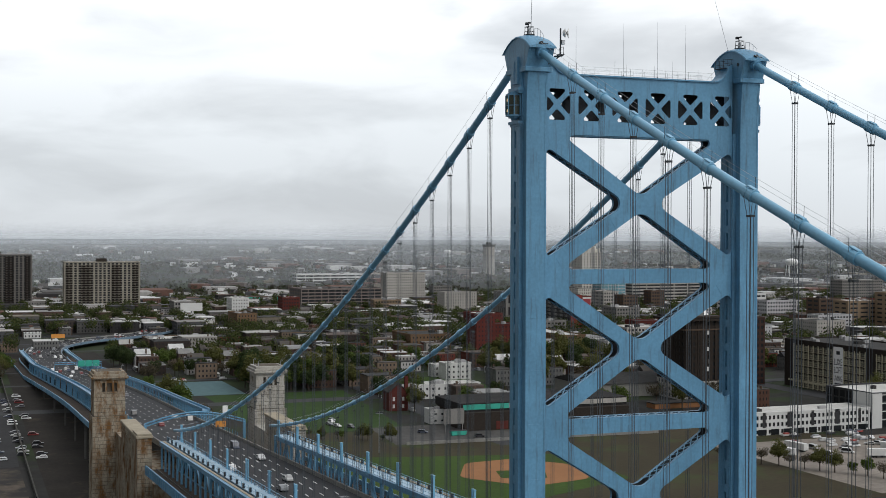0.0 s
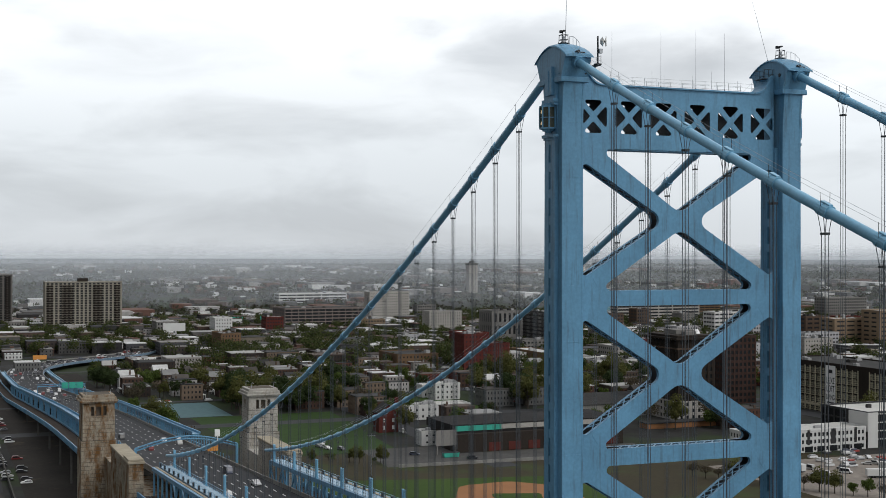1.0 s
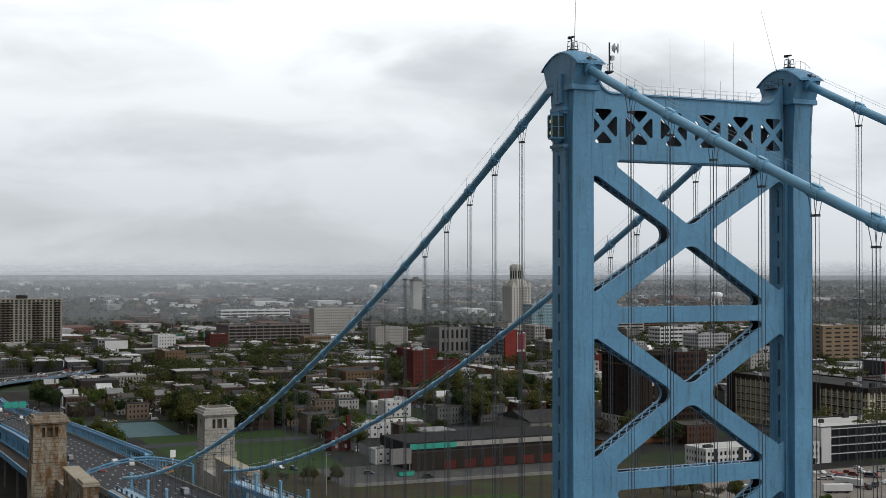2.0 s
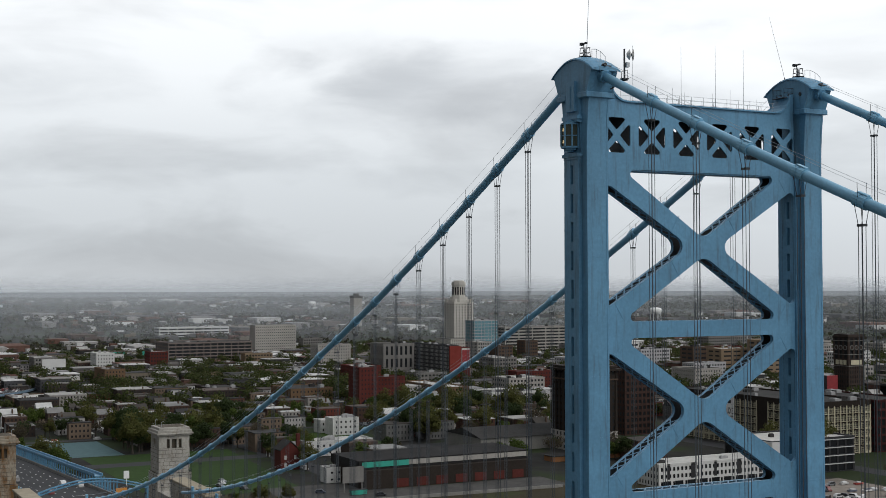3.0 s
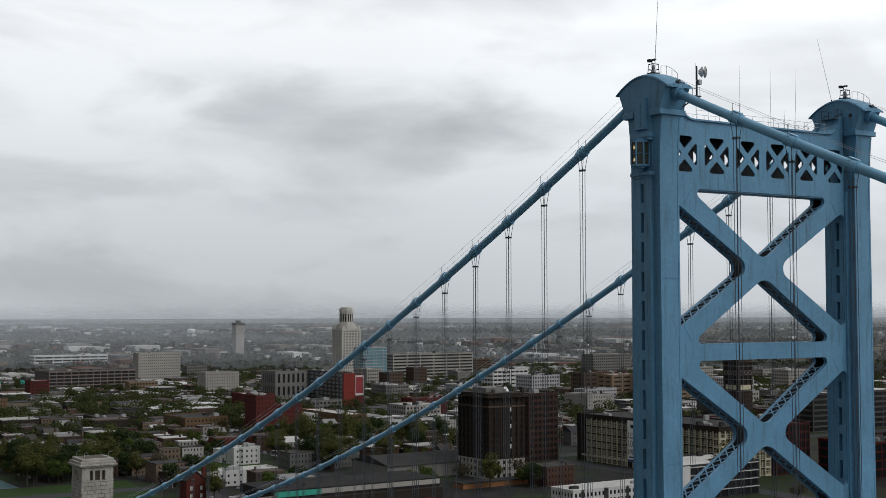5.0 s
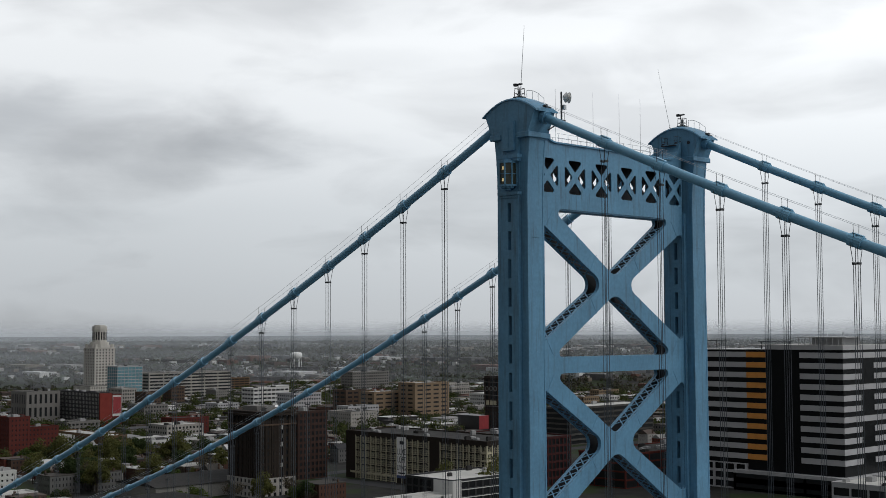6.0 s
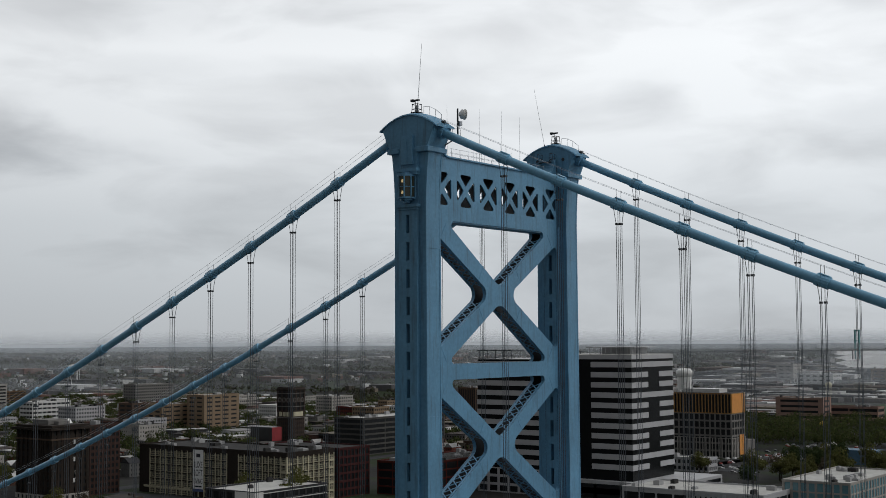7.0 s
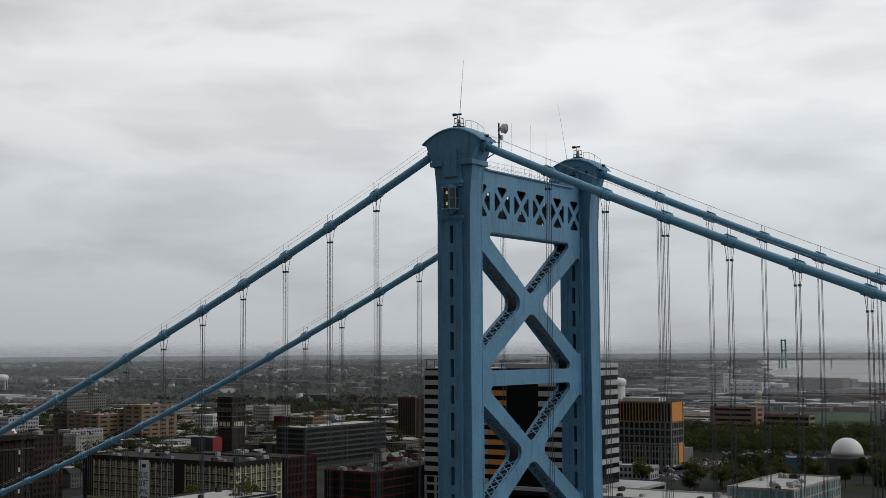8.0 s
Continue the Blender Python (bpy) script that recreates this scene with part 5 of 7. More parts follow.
# twin apartment towers: vertical stacks of balconies and pale ribs
for x1, y0, ly, h, wall, label in ((-1364, 52, 83, 57, material("beige_concrete", (0.26, 0.24, 0.20), 0.9, spread=0.2), "tall apartment block with pale vertical bays and dark balconies"), (-1441, -56, 79, 64, material("grey_brown_concrete", (0.135, 0.125, 0.115), 0.9, spread=0.2), "tall grey-brown apartment block with balconies")):
    apt = thing("apartment_tower", label, "apartment block", at=(x1 - 10, y0 + ly / 2, 4))
    part("glazing", Geo().box(-9.6, 9.6, -ly / 2 + 0.4, ly / 2 - 0.4, 0, h - 0.5), GLASS, apt)
    part("wall", shell(Geo(), 20, ly, h, 2.75, 0.7, 4.6, 1.9), wall, apt)
    for k, (a, b) in enumerate(((0.02, 0.10), (0.22, 0.36), (0.62, 0.74), (0.9, 0.97))):
        bal = Geo()
        for f in range(int(h / 2.75)):
            bal.box(9.8, 11.6, -ly / 2 + ly * a, -ly / 2 + ly * b, 2.75 * f + 0.3, 2.75 * f + 1.5)
        part("balcony_stack", bal, BRICK_DARK, apt, "dark stacked balconies", kind="stuff")
    part("roof", Geo().box(-10.2, 10.2, -ly / 2 - 0.2, ly / 2 + 0.2, h, h + 0.9), wall, apt)
    part("plant_room", Geo().box(-4, 6, -6, 5, h + 0.9, h + 4.5).tube([(1, -2, h + 4.5), (1, -2, h + 8.5)], 0.3, 6).tube([(3, 2, h + 4.5), (3, 2, h + 7.5)], 0.3, 6), BRICK_DARK, apt)

# city hall: stepped shaft and crown
HALL_STONE = material("white_hall_stone", (0.52, 0.50, 0.46), 0.85, spread=0.15, scale=0.06, fine=1.0)
hall = thing("city_hall_tower", "tall pale stone civic tower with a stepped crown", "tower", at=(-1406, 723, 4))
part("podium_glazing", Geo().box(-21, 21, -23, 23, 0, 19), GLASS, hall)
part("podium", shell(Geo(), 43, 47, 20, 4.0, 2.2, 3.4, 1.8), HALL_STONE, hall)
part("podium_roof", Geo().box(-21.5, 21.5, -23.5, 23.5, 20, 21), STONE_GREY, hall)
part("shaft_glazing", Geo().box(-13.5, 13.5, -13.5, 13.5, 20, 66), GLASS, hall)
part("shaft", shell(Geo(), 28, 28, 67, 3.7, 1.7, 4.4, 2.2, z0=20), HALL_STONE, hall)
part("shaft_cornice", Geo().box(-14.4, 14.4, -14.4, 14.4, 67, 68), HALL_STONE, hall, bevel=0.2)
octagon = [(math.cos(math.pi * (k + 0.5) / 4) * 1.05, math.sin(math.pi * (k + 0.5) / 4) * 1.05) for k in range(8)]
for name, w, a, b in (("setback", 13.0, 68, 71.5), ("setback", 11.4, 71.5, 75), ("lantern_stage", 8.6, 75, 90.5), ("lantern_cornice", 9.6, 90.5, 92), ("cap", 8.8, 92, 95), ("cap", 6.5, 95, 96.5)):
    part(name, Geo().prism([(w * p[0], w * p[1]) for p in octagon], "z", a, b), HALL_STONE, hall, bevel=0.15)
for u in (-1, 1):
    for v in (-1, 1):
        part("corner_turret", Geo().prism([(u * 11.6 + 2.0 * p[0], v * 11.6 + 2.0 * p[1]) for p in octagon], "z", 68, 72.5), HALL_STONE, hall)
for k in range(8):
    a = math.pi * k / 4
    c, s2 = math.cos(a), math.sin(a)
    for d in (-1.6, 1.6):
        part("lantern_opening", Geo().beam((c * 8.2 - s2 * d, s2 * 8.2 + c * d, 77.5), (c * 8.2 - s2 * d, s2 * 8.2 + c * d, 88), 1.7, 0.8, up=(c, s2, 0)), GLASS, hall)

# red and white sign tower beside the university block
sign_tower = thing("sign_tower", "white wall panel with a red square emblem", "sign", at=(-936, 476, 4))
part("wall", Geo().box(-6, 0, -1.5, 8, 0, 34), BRICK_RED, sign_tower)
part("red_end_wall", Geo().box(-1.9, 0.0, -13, -1.6, 0, 35), material("bright_red_brick", (0.20, 0.04, 0.032), 0.9, spread=0.2), sign_tower, "red brick end wall")
part("white_panel", Geo().box(0.02, 0.2, -1.0, 7.5, 15, 33), CLAD_WHITE, sign_tower)
part("emblem", Geo().box(0.2, 0.3, -0.6, 7.0, 17, 31.5), RED, sign_tower, "plain red square")

# dark brick office on a stone base
dk = thing("dark_office_tower", "dark brown brick office building on a pale stone base", "building", at=(-497, 316, 4))
part("base_glazing", Geo().box(-14.6, 14.6, -11.6, 11.6, 0, 10), GLASS, dk)
part("stone_base", shell(Geo(), 30, 24, 10.5, 3.5, 1.6, 3.8, 1.9), STONE_PALE, dk)
part("glazing", Geo().box(-14.4, 14.4, -11.4, 11.4, 10.5, 43), GLASS, dk)
part("wall", shell(Geo(), 29.6, 23.6, 44, 3.8, 1.3, 3.6, 1.7, z0=10.5), BRICK_DARK, dk)
part("cornice", Geo().box(-16.8, 16.8, -13.8, 13.8, 43.6, 44.7).box(-15.0, 15.0, -12, 12, 44.9, 46), BRICK_DARK, dk)
for k in range(7):
    part("pilaster", Geo().box(14.8, 15.1, -11.8 + 3.75 * k, -10.7 + 3.75 * k, 10.5, 43.6), BRICK_DARK, dk)
for k in range(8):
    part("pilaster", Geo().box(-14.4 + 3.95 * k, -13.3 + 3.95 * k, -12.1, -11.8, 10.5, 43.6), BRICK_DARK, dk)
part("attic_band", Geo().box(-15.3, 15.3, -12.3, 12.3, 38.4, 39.2), BRICK_BROWN, dk)
part("penthouse", Geo().box(-9, 4, -6, 6, 46, 48.4).box(6, 10, -4, 3, 46, 47.8), STONE_GREY, dk)
part("roof_tent", Geo().prism([(-1.5, 46), (3.5, 46), (1, 48.4)], "y", 6.4, 10), WHITE, dk)
# plain white panels, their brightness painted, for a few lit windows
for k, z in enumerate((16, 20, 27, 31.5, 36)):
    part("lit_window", Geo().box(14.81, 14.86, 2 + (k % 2), 3.2 + (k % 2), z, z + 2.2), CLAD_WHITE, dk, "white panel standing in for a lit window")

# ---------------------------------------------------------------- loft building: every window a piece
LX, LY, LH = 120, 39, 27.5
loft = thing("loft_building", "long dark brick loft building with cream window grids", "building", at=(-411 - LX / 2, 404 + LY / 2, 4))
part("core", Geo().box(-LX / 2 + 0.6, LX / 2 - 0.6, -LY / 2 + 0.6, LY / 2 - 0.6, 0, LH), BRICK_DARK, loft)
lw = Geo()
rows_l = 6
st = (LH - 2.0) / rows_l
nb_x, nb_y = 26, 9
for k in range(rows_l + 1):
    a, b = k * st - (0.3 if k else 0), min(k * st + (0.35 if k < rows_l else 2.0), LH)
    for s in (-1, 1):
        lw.box(-LX / 2, LX / 2, *sorted((s * LY / 2, s * (LY / 2 - 0.6))), a, b)
        lw.box(*sorted((s * LX / 2, s * (LX / 2 - 0.6))), -LY / 2 + 0.6, LY / 2 - 0.6, a, b)
solid_bays = {0, 1, 10, 11, 16, 17}
for k in solid_bays:
    c = -LX / 2 + LX * (k + 0.5) / nb_x
    lw.box(c - 2.3, c + 2.3, -LY / 2 + 0.01, -LY / 2 + 0.5, 0, LH)
part("wall", lw, BRICK_DARK, loft)
pier_x = Geo().box(-0.33, 0.33, -0.12, 0.55, 0, LH - 1.6).mesh("pier", CREAM)
for k in range(nb_x + 1):
    if k in (0, 1, 17):
        continue
    for s in (-1, 1):
        q = part("pier", pier_x, CREAM, loft)
        q.matrix_basis = Matrix.Translation((max(-LX / 2 + 0.33, min(LX / 2 - 0.33, -LX / 2 + LX * k / nb_x)), s * LY / 2, 0)) @ Matrix.Rotation(0 if s < 0 else math.pi, 4, "Z")
for k in range(nb_y + 1):
    q = part("pier", pier_x, CREAM, loft)
    q.matrix_basis = Matrix.Translation((LX / 2, max(-LY / 2 + 0.5, min(LY / 2 - 0.35, -LY / 2 + LY * k / nb_y)), 0)) @ Matrix.Rotation(radians(90), 4, "Z")
bw = LX / nb_x - 0.66
win = Geo().box(-bw / 2, bw / 2, -0.04, 0.04, 0.3, st - 0.25).mesh("window", GLASS)
fr = Geo().box(-0.12, 0.12, -0.2, -0.04, 0.35, st - 0.3).box(-bw / 4 - 0.06, -bw / 4 + 0.06, -0.16, -0.04, 0.36, st - 0.31).box(bw / 4 - 0.06, bw / 4 + 0.06, -0.16, -0.04, 0.36, st - 0.31).box(-bw / 2, bw / 2, -0.3, -0.04, 0.35, 0.62)
for z in (st / 2 - 0.45, st / 2 + 0.75):
    fr.box(-bw / 2, bw / 2, -0.17, -0.04, z - 0.08, z + 0.08)
fr = fr.mesh("window_frame", CREAM)
for r in range(rows_l):
    for k in range(nb_x):
        if k in solid_bays:
            continue
        w = part("window", win, GLASS, loft)
        w.location = (-LX / 2 + LX * (k + 0.5) / nb_x, -LY / 2 + 0.42, r * st)
        part("window_frame", fr, CREAM, w, "cream steel frame")
    for k in range(nb_y):
        w = part("window", win, GLASS, loft)
        w.matrix_basis = Matrix.Translation((LX / 2 - 0.42, -LY / 2 + LY * (k + 0.5) / nb_y, r * st)) @ Matrix.Rotation(radians(90), 4, "Z")
        part("window_frame", fr, CREAM, w, "cream steel frame")
    for k, (px, py, turn) in enumerate(((LX / 2 - 2.3, -LY / 2, 0), (LX / 2, -LY / 2 + 2.5, 90), (LX / 2, LY / 2 - 2.5, 90))):
        q = part("spandrel", Geo().box(-2.0, 2.0, -0.1, 0.02, -0.3, 0.9) if r + k == 0 else bpy.data.objects["spandrel"].data, CREAM, loft)
        q.matrix_basis = Matrix.Translation((px, py, r * st + 0.3)) @ Matrix.Rotation(radians(turn), 4, "Z")
part("yellow_band", Geo().box(-LX / 2 + 4, LX / 2 + 0.12, -LY / 2 - 0.12, -LY / 2 - 0.051, 3.2, 4.4), CREAM, loft, "cream stone string course")
roof_parts(loft, LX, LY, LH, BRICK_DARK, ROOF_DARK, 16, random.Random(5))
banner = thing("banner", "tall white banner with dark lettering on the loft wall", "banner", at=(-411 - LX + LX * 11 / nb_x, 404 - 0.16, 4))
part("cloth", Geo().box(-4.2, 4.2, -0.06, 0.0, 3.0, LH - 0.6), material("white_banner_cloth", (0.82, 0.82, 0.81), 0.8, spread=0.05), banner)
part("foot_stripe", Geo().box(-4.2, 4.2, -0.09, -0.06, 3.0, 4.6), material("blue_print", (0.06, 0.09, 0.2), 0.7), banner)
INK = material("dark_ink", (0.02, 0.02, 0.025), 0.7)
for word, z, size in (("LUXE", 16.6, 3.0), ("LOFT", 12.0, 3.0), ("LIVING", 7.6, 2.4)):
    fc = bpy.data.curves.new("lettering", "FONT")
    fc.body, fc.size, fc.align_x, fc.extrude = word, size * 1.0, "CENTER", 0.03
    fc.materials.append(INK)
    tx = new("lettering", fc)
    tx.parent = banner
    tx.matrix_basis = Matrix.Translation((0, -0.1, z)) @ Matrix.Rotation(radians(90), 4, "X") @ Matrix.Diagonal((1.0, 1.75, 1, 1))
part("small_print", Geo().box(-1.6, 1.6, -0.09, -0.06, 22.6, 24.6).box(-3.0, 3.0, -0.09, -0.06, 5.6, 6.3), INK, banner)

wall_f = thing("field_wall", "low pale concrete wall along the playing field", "wall", at=(-394, 112, 4))
part("coping", Geo().beam((0, 0, 0.7), (6, 120, 0.7), 0.5, 1.4), CONCRETE, wall_f)

# clock tower behind the loft, and the red rooftop box beside it
CLOCK_STONE = material("sooty_brown_stone", (0.06, 0.046, 0.04), 0.9, spread=0.3, scale=0.2, fine=1.0)
ck = thing("clock_tower", "dark stone tower with ornate upper stage and pale arches", "tower", at=(-669, 683, 4))
part("shaft_glazing", Geo().box(-7.4, 7.4, -7.4, 7.4, 0, 48), GLASS, ck)
part("shaft", shell(Geo(), 16, 16, 30, 4.0, 1.5, 2.6, 1.3), CLOCK_STONE, ck)
part("upper_stage", shell(Geo(), 16.6, 16.6, 50, 9.5, 2.4, 5.4, 1.6, z0=30), CLOCK_STONE, ck)
for s in (-1, 1):
    arch2 = Geo()
    for c in (-4.2, 0.0, 4.2):
        arch2.box(c - 1.5, c + 1.5, -8.35, -8.05, 26.5, 30.2)
    part("pale_arch", arch2 if s < 0 else Geo().box(8.05, 8.35, -5.6, 5.6, 26.5, 30.2), CREAM, ck)
RING = [(1.75 * math.cos(2 * math.pi * k / 16), 1.75 * math.sin(2 * math.pi * k / 16)) for k in range(17)]
for c in (-4.8, 0.0, 4.8):
    part("round_window", Geo().tube([(c + p[0], -8.5, 40 + p[1]) for p in RING], 0.32, 6, caps=False), STONE_GREY, ck, "grey stone ring")
    part("round_window", Geo().tube([(8.5, c + p[0], 40 + p[1]) for p in RING], 0.32, 6, caps=False), STONE_GREY, ck, "grey stone ring")
    part("string_course", Geo().box(-8.6, 8.6, -8.6, 8.6, 34.4 + c * 0.02, 34.9 + c * 0.02) if c == 0 else Geo().box(-8.5, 8.5, -8.5, 8.5, 25.2 if c < 0 else 45.2, 25.7 if c < 0 else 45.7), STONE_GREY, ck)
part("cap", Geo().box(-8.8, 8.8, -8.8, 8.8, 47.5, 48.6).box(-8, 8, -8, 8, 48.6, 50.5), BRICK_DARK, ck)
rb = thing("roof_pavilion", "dark rooftop block with a red end wall", "building", at=(-660, 655, 4))
part("body", Geo().box(-24, 0, -4, 7, 0, 19), CLAD_BLACK, rb)
part("red_wall", Geo().box(0.02, 0.3, -4, 7, 8, 19), RED, rb)

# ---------------------------------------------------------------- black and grey striped tower
BX, BY, BH = 59, 50, 78
blk = thing("striped_tower", "black glass tower with pale grey bands and orange panels", "tower", at=(-262 - BX / 2, 520 + BY / 2, 4))
part("glass_body", Geo().box(-BX / 2, BX / 2, -BY / 2, BY / 2, 10, BH), duller(material("black_glass", (0.008, 0.009, 0.010), 0.25, spread=0.2, bump=0), 0.12), blk)
fl = 5.65
for k in range(-1, 10):
    z = 22.5 + fl * k
    full = k % 3 == 0
    part("grey_band", Geo().box(4, BX / 2 + 0.35, -BY / 2 - 0.35, -BY / 2, z, z + 3.0), CLAD_GREY, blk, "pale grey band")
    part("grey_band", Geo().box(BX / 2, BX / 2 + 0.35, -BY / 2, (BY / 2 if full else -6), z, z + 3.0), CLAD_GREY, blk, "pale grey band")
    if not full:
        part("grey_band", Geo().box(BX / 2, BX / 2 + 0.35, 7.5, BY / 2, z, z + 3.0), CLAD_GREY, blk, "pale grey band")
    part("orange_band", Geo().box(-BX / 2, -BX / 2 + 12.5, -BY / 2 - 0.35, -BY / 2, z, z + 3.0), ORANGE, blk, "orange panel band")
    part("grey_band", Geo().box(-BX / 2 - 44.35, -BX / 2 - 44, -BY / 2, BY / 2 - 10, z, z + 3.0), CLAD_GREY, blk, "pale grey band")
    part("grey_band", Geo().box(-BX / 2 - 44.35, -BX / 2, -BY / 2 - 0.35, -BY / 2, z, z + 3.0), CLAD_GREY, blk, "pale grey band")
part("wing_glass", Geo().box(-BX / 2 - 44, -BX / 2, -BY / 2 + 0.02, BY / 2 - 10, 10, BH - 0.6), bpy.data.materials["black_glass"], blk, "black glass wing")
part("wing_roof", Geo().box(-BX / 2 - 44.4, -BX / 2 + 12.4, -BY / 2 - 0.42, BY / 2 - 10, BH - 0.59, BH - 0.2), CLAD_GREY, blk)
part("wing_base", Geo().add(shell(Geo(), 44, BY - 8, 14.5, 4.8, 1.5, 7.3, 1.6), Matrix.Translation((-BX / 2 - 22, -5, 0))), CLAD_GREY, blk, "grey frame round dark panels")
part("wing_base_panel", Geo().box(-BX / 2 - 43.5, -BX / 2 - 0.5, -BY / 2 - 0.4, BY / 2 - 10, 0, 10), GLASS, blk)
wing_canopy = Geo().box(-BX / 2 - 45, -BX / 2 - 20, -BY / 2 + 1, -BY / 2 + 14, BH + 4.4, BH + 4.9)
for k in range(5):
    wing_canopy.box(-BX / 2 - 44 + 5.8 * k, -BX / 2 - 43.7 + 5.8 * k, -BY / 2 + 1.5, -BY / 2 + 1.8, BH - 0.2, BH + 4.4)
part("wing_canopy", wing_canopy, STEEL_DARK, blk, "open dark roof canopy")
part("crown_band", Geo().box(-BX / 2 + 12.4, BX / 2 + 0.4, -BY / 2 - 0.4, BY / 2 + 0.4, BH - 0.2, BH + 2.2), CLAD_GREY, blk)
part("roof", Geo().box(-BX / 2 + 0.5, BX / 2 - 0.5, -BY / 2 + 0.5, BY / 2 - 0.5, BH + 2.2, BH + 2.4), ROOF_PALE, blk)
part("podium_glazing", Geo().box(-BX / 2 - 6, BX / 2 + 23, -BY / 2 - 5.6, BY / 2 + 12, 0, 9.4), GLASS, blk)
part("podium", Geo().add(shell(Geo(), BX + 30, BY + 18, 11, 5.5, 3.2, 22, 1.6), Matrix.Translation((9, 3.4, 0))), CLAD_GREY, blk)
part("podium_roof", Geo().box(-BX / 2 - 5.8, BX / 2 + 23.8, -BY / 2 - 5.4, BY / 2 + 12.2, 9.5, 11.1), CLAD_GREY, blk)
screen = Geo()
for k in range(9):
    screen.box(-2 + 3.4 * k, -1.7 + 3.4 * k, -16, -15.7, BH + 2.4, BH + 6.2)
screen.box(-4, 27, -16.4, 10, BH + 6.2, BH + 6.7).box(4, 22, -12, 8, BH + 2.4, BH + 6.2)
part("roof_screen", screen, CLAD_GREY, blk, "open roof screen over plant")
part("roof_canopy", Geo().box(-26, -14, -18, -2, BH + 3.6, BH + 4.2).box(-25, -24.6, -17, -16.6, BH - 0.2, BH + 3.6).box(-15.4, -15, -3.4, -3, BH + 2.4, BH + 3.6), STEEL_DARK, blk)
part("roof_pipe", Geo().tube([(14, 4, BH + 6.7), (14, 4, BH + 9.5)], 0.4, 6).tube([(10, -6, BH + 2.4), (10, -6, BH + 9.5)], 0.15, 6), STEEL_PALE, blk)

# orange-topped office
yo = thing("orange_topped_office", "grey office building with an orange ribbed top storey", "building", at=(-323 - 26, 788 + 12, 4))
part("glazing", Geo().box(-25.5, 25.5, -11.5, 11.5, 0, 47), GLASS, yo)
part("wall", shell(Geo(), 52, 24, 33, 5.4, 1.3, 4.4, 1.1), STONE_GREY, yo)
part("lower_storey", Geo().add(shell(Geo(), 52.6, 24.6, 15, 15, 0.8, 2.6, 0.6)), STONE_PALE, yo)
part("top_storey", shell(Geo(), 52.4, 24.4, 48, 15, 1.0, 2.6, 0.75, z0=33), material("golden_tan_ribs", (0.36, 0.20, 0.065), 0.7, spread=0.2), yo, "tan ribs on the top storey")
part("orange_panel", Geo().box(26.25, 26.5, -12, 9, 33.5, 47.6), ORANGE, yo, "orange panel")
part("orange_panel", Geo().box(26.31, 26.55, 1, 9, 2, 17), ORANGE, yo, "orange panel")
part("roof", Geo().box(-26, 26, -12, 12, 47.2, 48.1), ROOF_DARK, yo)
part("plant", Geo().box(-16, 14, -6, 8, 48.1, 51).box(-20, -17, -8, 0, 48.1, 49.6), CLAD_WHITE, yo)
part("rear_wing", Geo().box(16, 26, 12.3, 30, 0, 12), STONE_GREY, yo)

# domed hall
dome = thing("domed_hall", "grey hall carrying a smooth white dome", "building", at=(-197, 806, 4))
part("hall", Geo().box(-17, 17, -14, 14, 0, 11).box(17, 30, -9, 14, 0, 7), CONC_DARK, dome)
part("drum", Geo().tube([(0, 0, 11), (0, 0, 13.2)], 11.4, 32), STONE_GREY, dome)
cap_pts = [(0, 0, 13.2 + 11.5 * math.sin(radians(a))) for a in range(0, 90, 9)] + [(0, 0, 24.72)]
part("dome_shell", Geo().tube(cap_pts, [11.2 * math.cos(radians(a)) for a in range(0, 90, 9)] + [0.05], 36), WHITE, dome, "smooth white dome", smooth=True)
part("blue_shed", Geo().box(-52, -20, -12, 4, 0, 10), material("blue_roof", (0.06, 0.13, 0.2), 0.6), dome)

# teal office, and the grey office with raised lettering bars
building("teal_office", "white-roofed office with teal cladding and white piers", -135, 500, 34, 77, 19.0, STONE_PALE, ROOF_PALE, storey=4.4, band=0.8, bay=4.4, pier=1.2, units=12, glass=GLASS_TEAL)
gw = building("grey_waterfront_office", "long grey office with pale roof and raised lettering", -165, 467, 75, 40, 14.5, CLAD_GREY, ROOF_PALE, storey=6.2, band=3.4, bay=9, pier=1.0, units=7)
bars = Geo()
for k in range(13):
    if k != 8:
        bars.box(-2 + 2.7 * k, -0.2 + 2.7 * k, -20.35, -20.15, 11.6, 14.2)
part("lettering_bar", bars, STEEL_PALE, gw, "plain raised bars", kind="stuff")
terrace = building("white_terrace_block", "long white three-storey block with black window strips", -365, 268, 16, 64, 9.6, CLAD_WHITE, ROOF_PALE, storey=3.2, band=1.4, bay=2.3, pier=1.0, units=2)
for k in range(5):
    y = -27.5 + 13.2 * k
    part("black_strip", Geo().box(8.02, 8.12, y, y + (2.6 if k % 2 else 1.5), 3.4, 10.3), CLAD_BLACK, terrace, "black cladding strip")
# thin dark panels on the wall, in place of shaded openings
for k in range(9):
    part("garage_opening", Geo().box(8.01, 8.08, -30 + 6.9 * k, -25.6 + 6.9 * k, 0.1, 2.7), GLASS, terrace, "dark panel standing in for a shaded ground-floor opening")
flats = building("black_white_block", "new black and white apartment block with a pale roof", -366, 334, 34, 52, 16, CLAD_BLACK, ROOF_PALE, storey=3.9, band=0.7, bay=5.2, pier=1.2, units=3)
part("white_corner", Geo().box(17.04, 17.4, -26.2, -20.5, 0, 16.4).box(4, 17.4, -26.5, -26.05, 7.6, 16.4), CLAD_WHITE, flats, "white panelled corner")
